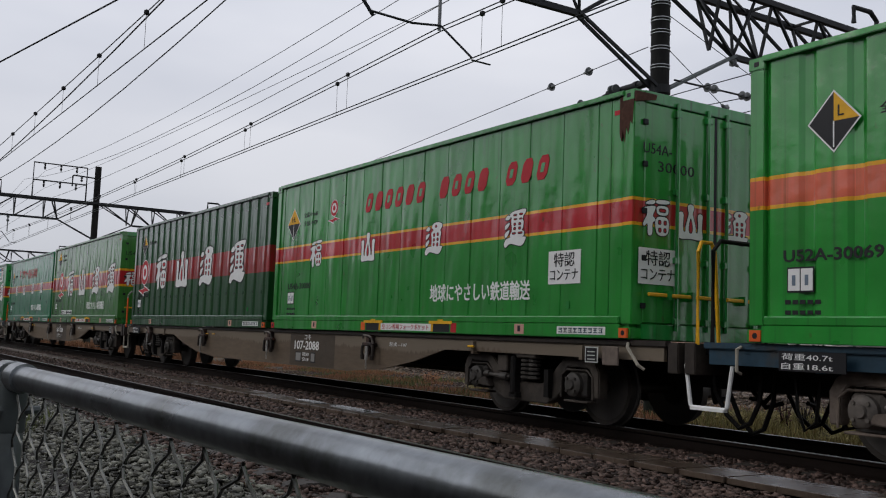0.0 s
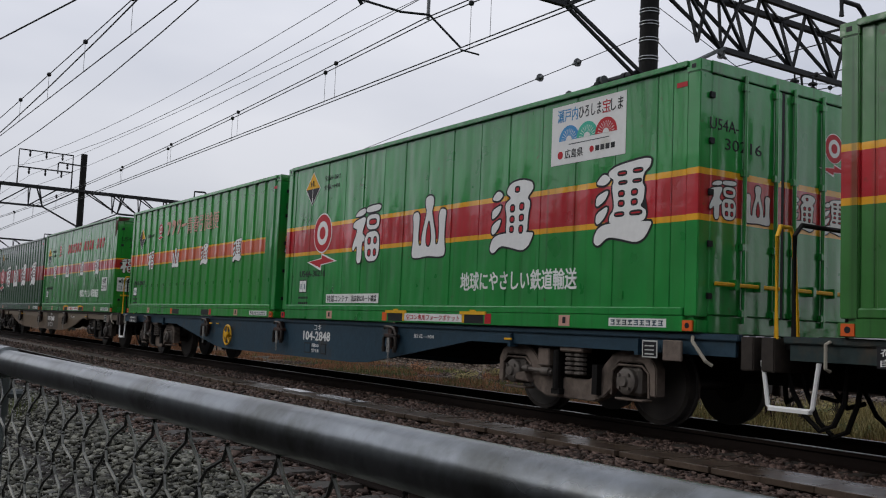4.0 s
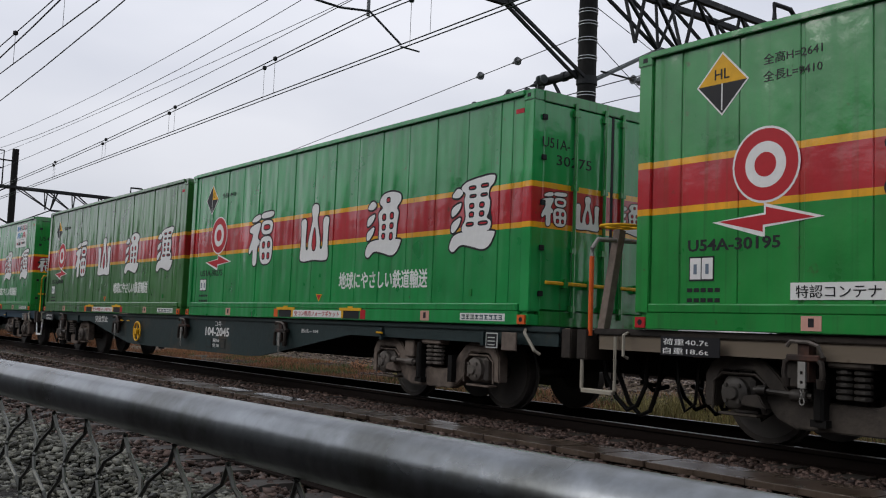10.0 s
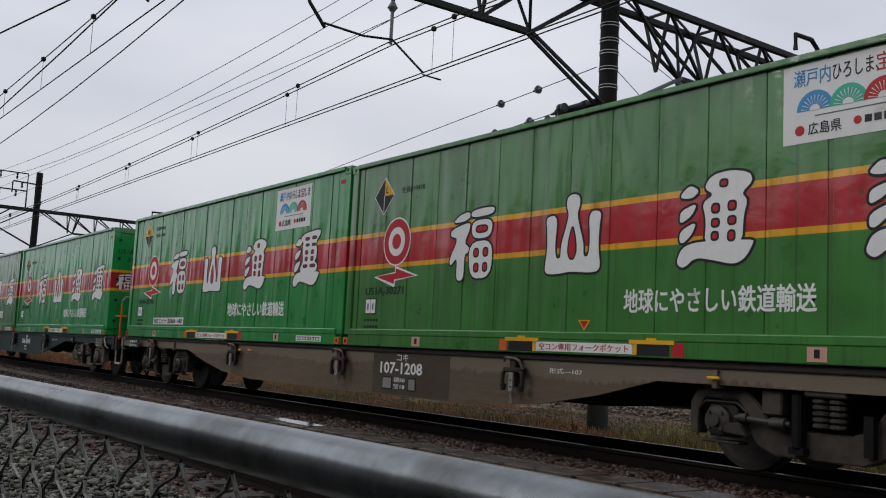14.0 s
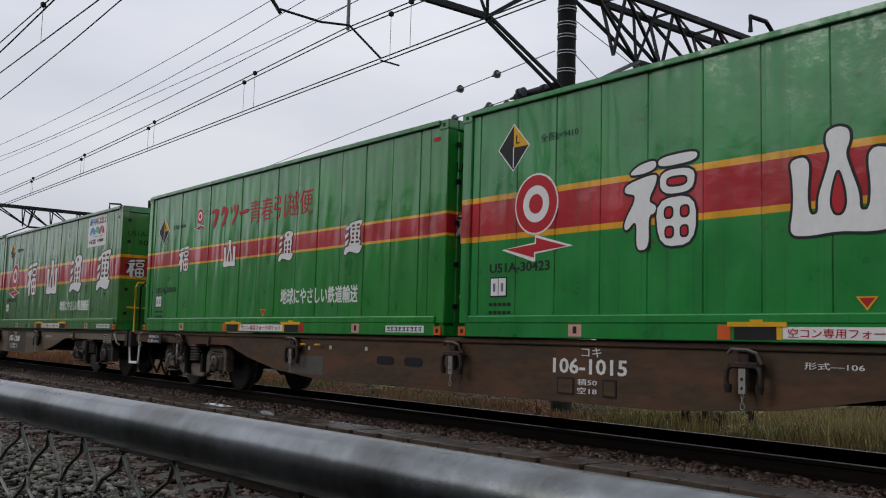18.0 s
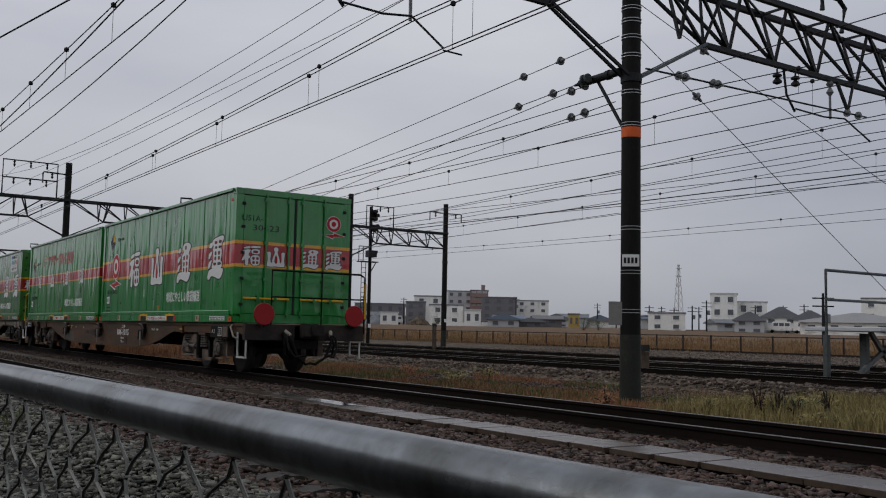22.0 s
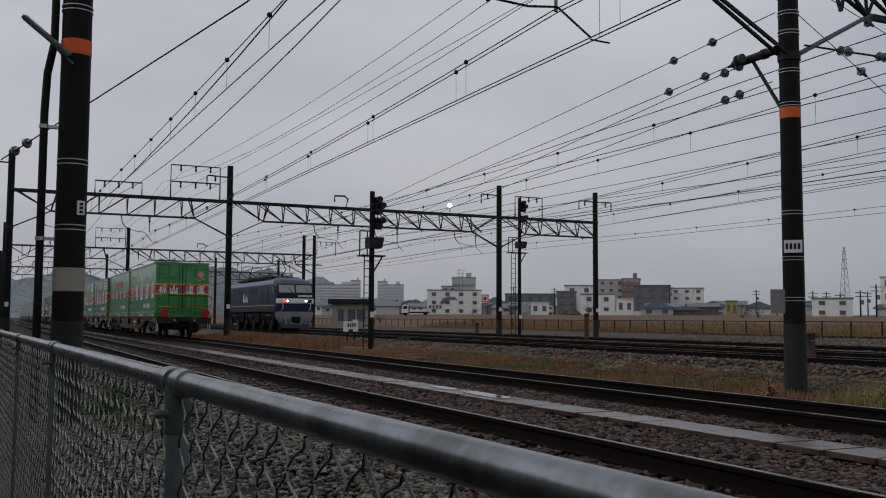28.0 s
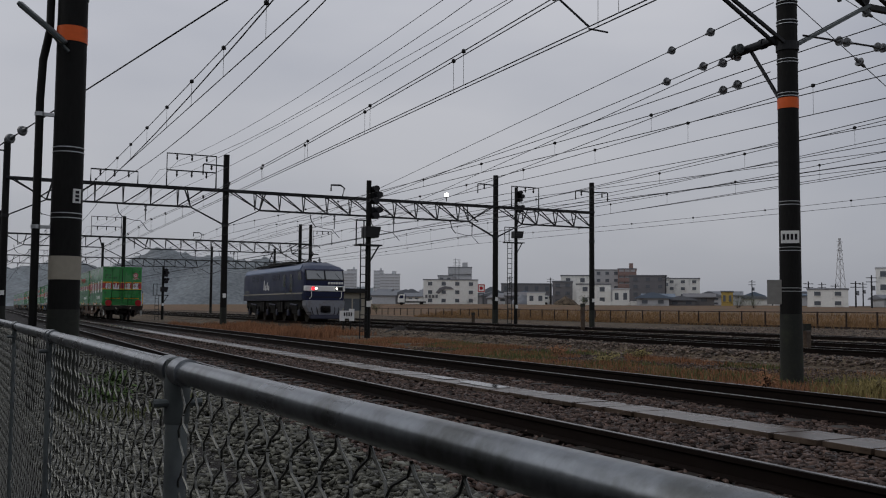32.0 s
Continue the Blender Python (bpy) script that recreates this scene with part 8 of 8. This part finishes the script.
def pylon(x, y, h, w):
    ob = empty("power_pylon", pose(x, y, -0.5), "grey lattice power pylon far away", "pylon", "power pylons")
    n = 9
    r = lambda k: w / 2 * (1 - 0.9 * k / n) + 0.15
    for sx in (-1, 1):
        for sy in (-1, 1):
            part("leg", Build().rod((sx * w / 2, sy * w / 2, 0), (sx * 0.2, sy * 0.2, h), 0.12, 4), M["wall_grey"], ob)
    for k in range(n):
        z0, z1 = h * k / n, h * (k + 1) / n
        for sy in (-1, 1):
            part("brace", Build().rod((-r(k), sy * r(k), z0), (r(k + 1), sy * r(k + 1), z1), 0.1, 4).rod((r(k), sy * r(k), z0), (-r(k + 1), sy * r(k + 1), z1), 0.1, 4), M["wall_grey"], ob)
    for z in (0.72, 0.84, 0.95):
        part("cross_arm", Build().bar((-w * 0.42, 0, h * z), (w * 0.42, 0, h * z), 0.3, 0.3), M["wall_grey"], ob)


pylon(520 * math.sin(radians(48.06)), 520 * math.cos(radians(48.06)), 38.5, 5)


# ---- loose stones ----
def stones(name, label, boxes, size, material, seed):
    """Broken stones strewn over strips of the ground (x0, x1, y0, y1, per square metre), in one mesh."""
    rng = np.random.default_rng(seed)
    base = np.array([(x, y, z) for x in (-1, 1) for y in (-1, 1) for z in (-1, 1)]) * 0.62
    tri = np.array([(0, 1, 3), (0, 3, 2), (4, 6, 7), (4, 7, 5), (0, 4, 5), (0, 5, 1), (2, 3, 7), (2, 7, 6), (0, 2, 6), (0, 6, 4), (1, 5, 7), (1, 7, 3)])
    vs, fs, count = [], [], 0
    for x0, x1, y0, y1, per in boxes:
        n = int((x1 - x0) * (y1 - y0) * per)
        p = np.stack([rng.uniform(x0, x1, n), rng.uniform(y0, y1, n)], 1)
        z = np.array([relief(a, c) for a, c in p])
        s = size * rng.uniform(0.55, 1.25, (n, 1, 1)) * (np.array([1.0, 0.6, 0.35]) + np.array([0.9, 0.5, 0.4]) * rng.uniform(0, 1, (n, 1, 3)))
        sh = base[None] + rng.uniform(-0.42, 0.42, (n, 8, 3))
        sh = sh * s
        a, t = rng.uniform(0, 6.28, n), rng.uniform(-0.9, 0.9, n)
        ca, sa, ct, st = np.cos(a)[:, None], np.sin(a)[:, None], np.cos(t)[:, None], np.sin(t)[:, None]
        X, Y, Z = sh[..., 0], sh[..., 1], sh[..., 2]
        Y, Z = Y * ct - Z * st, Y * st + Z * ct
        X, Y = X * ca - Y * sa, X * sa + Y * ca
        lift = rng.uniform(0.0, 0.045, n)
        vs.append(np.stack([X + p[:, :1], Y + p[:, 1:], Z + (z + lift)[:, None]], -1).reshape(-1, 3))
        fs.append((tri[None] + (np.arange(n) * 8)[:, None, None] + count).reshape(-1, 3))
        count += n * 8
    v, f = np.concatenate(vs).astype(np.float32), np.concatenate(fs).astype(np.int32)
    me = bpy.data.meshes.new(name)
    me.vertices.add(len(v))
    me.vertices.foreach_set("co", v.ravel())
    me.loops.add(f.size)
    me.loops.foreach_set("vertex_index", f.ravel())
    me.polygons.add(len(f))
    me.polygons.foreach_set("loop_start", np.arange(0, f.size, 3, dtype=np.int32))
    me.update(calc_edges=True)
    me.materials.append(material)
    return tagged(new(name, me), label, "stones", kind="stuff")


stones("crushed_stone", "wet grey crushed stone behind the fence", ((0.42, 2.7, -6.0, 0.8, 260), (0.42, 2.7, 0.8, 6.0, 1600), (0.4, 2.7, 6.0, 14.0, 650), (-0.5, 2.7, 14.0, 26.0, 160)), 0.031, M["gravel"], 3)
stones("track_ballast", "rust-brown ballast stones between the tracks", ((2.6, 6.1, -6.0, 2.0, 240), (2.6, 2.85, 2.0, 12.0, 700), (2.85, 4.9, 2.0, 12.0, 330), (4.9, 6.1, 2.0, 12.0, 800), (6.1, 6.3, 2.0, 9.0, 700), (2.85, 4.9, 12.0, 22.0, 220), (4.9, 6.1, 12.0, 22.0, 560), (2.6, 6.1, 22.0, 40.0, 130), (6.93, 9.8, 1.0, 12.0, 740), (6.66, 6.93, 9.0, 12.0, 740), (6.66, 9.8, 12.0, 24.0, 440), (6.66, 9.8, 24.0, 40.0, 110), (9.8, 11.4, 2.0, 24.0, 300), (11.4, 17.3, 6, 30, 110), (17.3, 21.5, 8, 30, 90)), 0.028, M["ballast"], 5)
stones("far_ballast", "dark brown ballast stones under the far tracks", ((17.3, 33.0, 10, 34, 45), (17.3, 36.0, 34, 62, 14), (33.0, 60.0, 16, 60, 9)), 0.055, M["far_stone"], 6)


# ---- grass ----
def grass(name, label, boxes, tall, material, seed, thick=1.0, bare=-0.15):
    rng = np.random.default_rng(seed)
    vs, fs, k = [], [], 0
    for x0, x1, y0, y1, per in boxes:
        n = int((x1 - x0) * (y1 - y0) * per)
        for _ in range(n):
            x, y = rng.uniform(x0, x1), rng.uniform(y0, y1)
            if noise.noise(Vector((x * 0.35, y * 0.35, seed))) < bare:
                continue
            h = tall * rng.uniform(0.4, 1.3) * (0.8 + 0.5 * noise.noise(Vector((x * 0.5, y * 0.5, 4))))
            a, lean, w = rng.uniform(0, 6.28), rng.uniform(0.05, 0.5) * h, rng.uniform(0.006, 0.014) * thick
            dx, dy, b = math.cos(a), math.sin(a), rng.uniform(0, 6.28)
            wx, wy, z = w * math.cos(b), w * math.sin(b), relief(x, y) - 0.02
            vs += [(x - wx, y - wy, z), (x + wx, y + wy, z), (x + dx * lean * 0.4 + wx * 0.7, y + dy * lean * 0.4 + wy * 0.7, z + h * 0.6), (x + dx * lean * 0.4 - wx * 0.7, y + dy * lean * 0.4 - wy * 0.7, z + h * 0.6), (x + dx * lean, y + dy * lean, z + h)]
            fs += [(k, k + 1, k + 2, k + 3), (k + 3, k + 2, k + 4)]
            k += 5
    me = bpy.data.meshes.new(name)
    me.from_pydata(vs, [], fs)
    me.materials.append(material)
    return tagged(new(name, me), label, "grass", kind="stuff")


grass("dry_grass", "dry straw-coloured grass in the strip between the tracks", ((10.6, 17.2, 3.0, 16.0, 170), (10.6, 17.2, 16.0, 40.0, 60)), 0.12, M["straw"], 7, 0.8, 0.02)
grass("dead_stubble", "low russet dead stubble between the tracks", ((10.3, 17.2, 6.0, 40.0, 330),), 0.17, M["rust_grass"], 14, 0.9, -0.1)
grass("green_grass", "dull green grass tufts between the tracks", ((10.8, 17.0, 5.0, 34.0, 150), (0.9, 2.4, 11.5, 18.5, 260)), 0.2, M["green_grass"], 8, 1.0, 0.05)
grass("trackside_grass", "pale straw grass along the far side of the train track", ((9.7, 11.3, 0.0, 22.0, 170),), 0.2, M["straw"], 13, 0.8, -0.2)
grass("weed_grass", "pale olive grass thicket beside the rails", ((11.8, 17.5, 6.6, 11.4, 480),), 0.36, M["olive_grass"], 12, 0.9, -0.35)
grass("russet_grass", "russet dead grass along the tracks", ((10.4, 14.0, 40.0, 64.0, 220), (14.0, 17.4, 44.0, 70.0, 100)), 0.42, M["rust_grass"], 9, 1.5, -0.05)
grass("field_grass", "tawny grass behind the far fence", ((61.5, 67.0, 20.0, 140.0, 40), (67.0, 80.0, 30.0, 150.0, 12)), 0.5, M["straw_far"], 10, 2.5, -0.6)


def bush(x, y, w, h, label, seed, leaves, mt):
    """A shrub of many small leaf blades on crossing stems."""
    rng = random.Random(seed)
    base = relief(x, y)
    ob = empty("bush", pose(x, y, base), label, "bush", "bushes by the tracks")
    st, b = Build(), Build()
    tips = []
    for k in range(14):
        a, r = rng.uniform(0, 6.28), w * rng.uniform(0.1, 0.5)
        tip = Vector((math.cos(a) * r, math.sin(a) * r, h * rng.uniform(0.55, 1.0) * (1 - 0.5 * (r / w) ** 2)))
        tips.append(tip)
        st.tube([(0.1 * math.cos(a), 0.1 * math.sin(a), 0), tuple(tip * 0.5 + Vector((0, 0, 0.06))), tuple(tip)], 0.006 + 0.004 * h, 4)
    for k in range(leaves):
        p = tips[k % 14] * rng.uniform(0.3, 1.05) + Vector((rng.gauss(0, w * 0.09), rng.gauss(0, w * 0.09), rng.gauss(0, h * 0.07)))
        d = Vector((rng.uniform(-1, 1), rng.uniform(-1, 1), rng.uniform(-0.4, 1))).normalized() * rng.uniform(0.022, 0.05) * (1 + h * 0.6)
        e = d.orthogonal().normalized() * d.length * 0.3
        b.add([p - d, p + e, p + d, p - e], [(0, 1, 2, 3)])
    part("twig_frame", st, M["fence_post"], ob)
    tagged(part("foliage", b, M[mt], ob), kind="stuff")


bush(12.7, 9.75, 0.35, 0.62, "dark tall weed with drooping leaves", 1, 90, "rust")
for k, (bx, by, bw, bh, mt) in enumerate(((12.6, 10.6, 0.8, 0.3, "olive_grass"), (13.3, 10.4, 0.9, 0.34, "olive_grass"), (14.2, 10.2, 0.9, 0.32, "green_grass"), (12.4, 8.6, 0.7, 0.22, "olive_grass"), (13.0, 8.4, 0.8, 0.2, "green_grass"), (15.0, 10.4, 1.0, 0.34, "olive_grass"), (13.9, 8.4, 0.8, 0.24, "olive_grass"))):
    bush(bx, by, bw, bh, "dull green weed clump beside the rails" if mt == "green_grass" else "yellow-olive weed thicket beside the rails", 40 + k, 620, mt)
for k, (bx, by, bh) in enumerate(((13.1, 9.7, 0.6), (13.5, 9.9, 0.5), (12.9, 9.2, 0.42), (14.0, 9.4, 0.5))):
    bush(bx, by, 0.3, bh, "dark dead weed stalk beside the rails", 60 + k, 16, "fence_post")
bush(15.2, 24.2, 1.0, 0.35, "russet weed clump in the strip", 4, 300, "rust_grass")
bush(14.4, 20.6, 0.9, 0.3, "olive weed clump in the strip", 5, 300, "olive_grass")
bush(16.6, 22.0, 0.8, 0.3, "olive weed clump in the strip", 6, 260, "olive_grass")
bush(1.5, 14.0, 0.9, 0.3, "green weed clump behind the fence", 8, 400, "fresh")
bush(1.9, 16.5, 1.0, 0.3, "green weed clump behind the fence", 9, 400, "fresh")
bush(11.8, 12.2, 0.5, 0.4, "russet weed clump near the pole", 7, 200, "rust_grass")
for k, (az, dist, w, h) in enumerate(((42.6, 150, 4.5, 2.2), (43.5, 152, 4.0, 2.0), (33.9, 210, 3.5, 2.4), (21.5, 190, 3.0, 1.8))):
    bush(dist * math.sin(radians(az)), dist * math.cos(radians(az)), w, h, "olive shrub at the edge of the field", 20 + k, 700, "leaf")


def motions():
    for ob, off, z in TRAIN:
        walk(ob, [(t, pose(TRAIN_X, u + off, z)) for t, u in TRAVEL])
    spin = []
    for i in range(321):
        t = i * 0.1
        for (t0, u0), (t1, u1) in zip(TRAVEL, TRAVEL[1:]):
            if t0 <= t <= t1:
                spin.append((t, u0 + (u1 - u0) * (t - t0) / (t1 - t0)))
                break
    for ws, y in WHEELS:
        walk(ws, [(t, pose(0, y, 0.43, -math.degrees(u / 0.43))) for t, u in spin])
    walk(LOCO, [(t, pose(LOCO_X, y, 0)) for t, y in LOCO_TRAVEL])


motions()
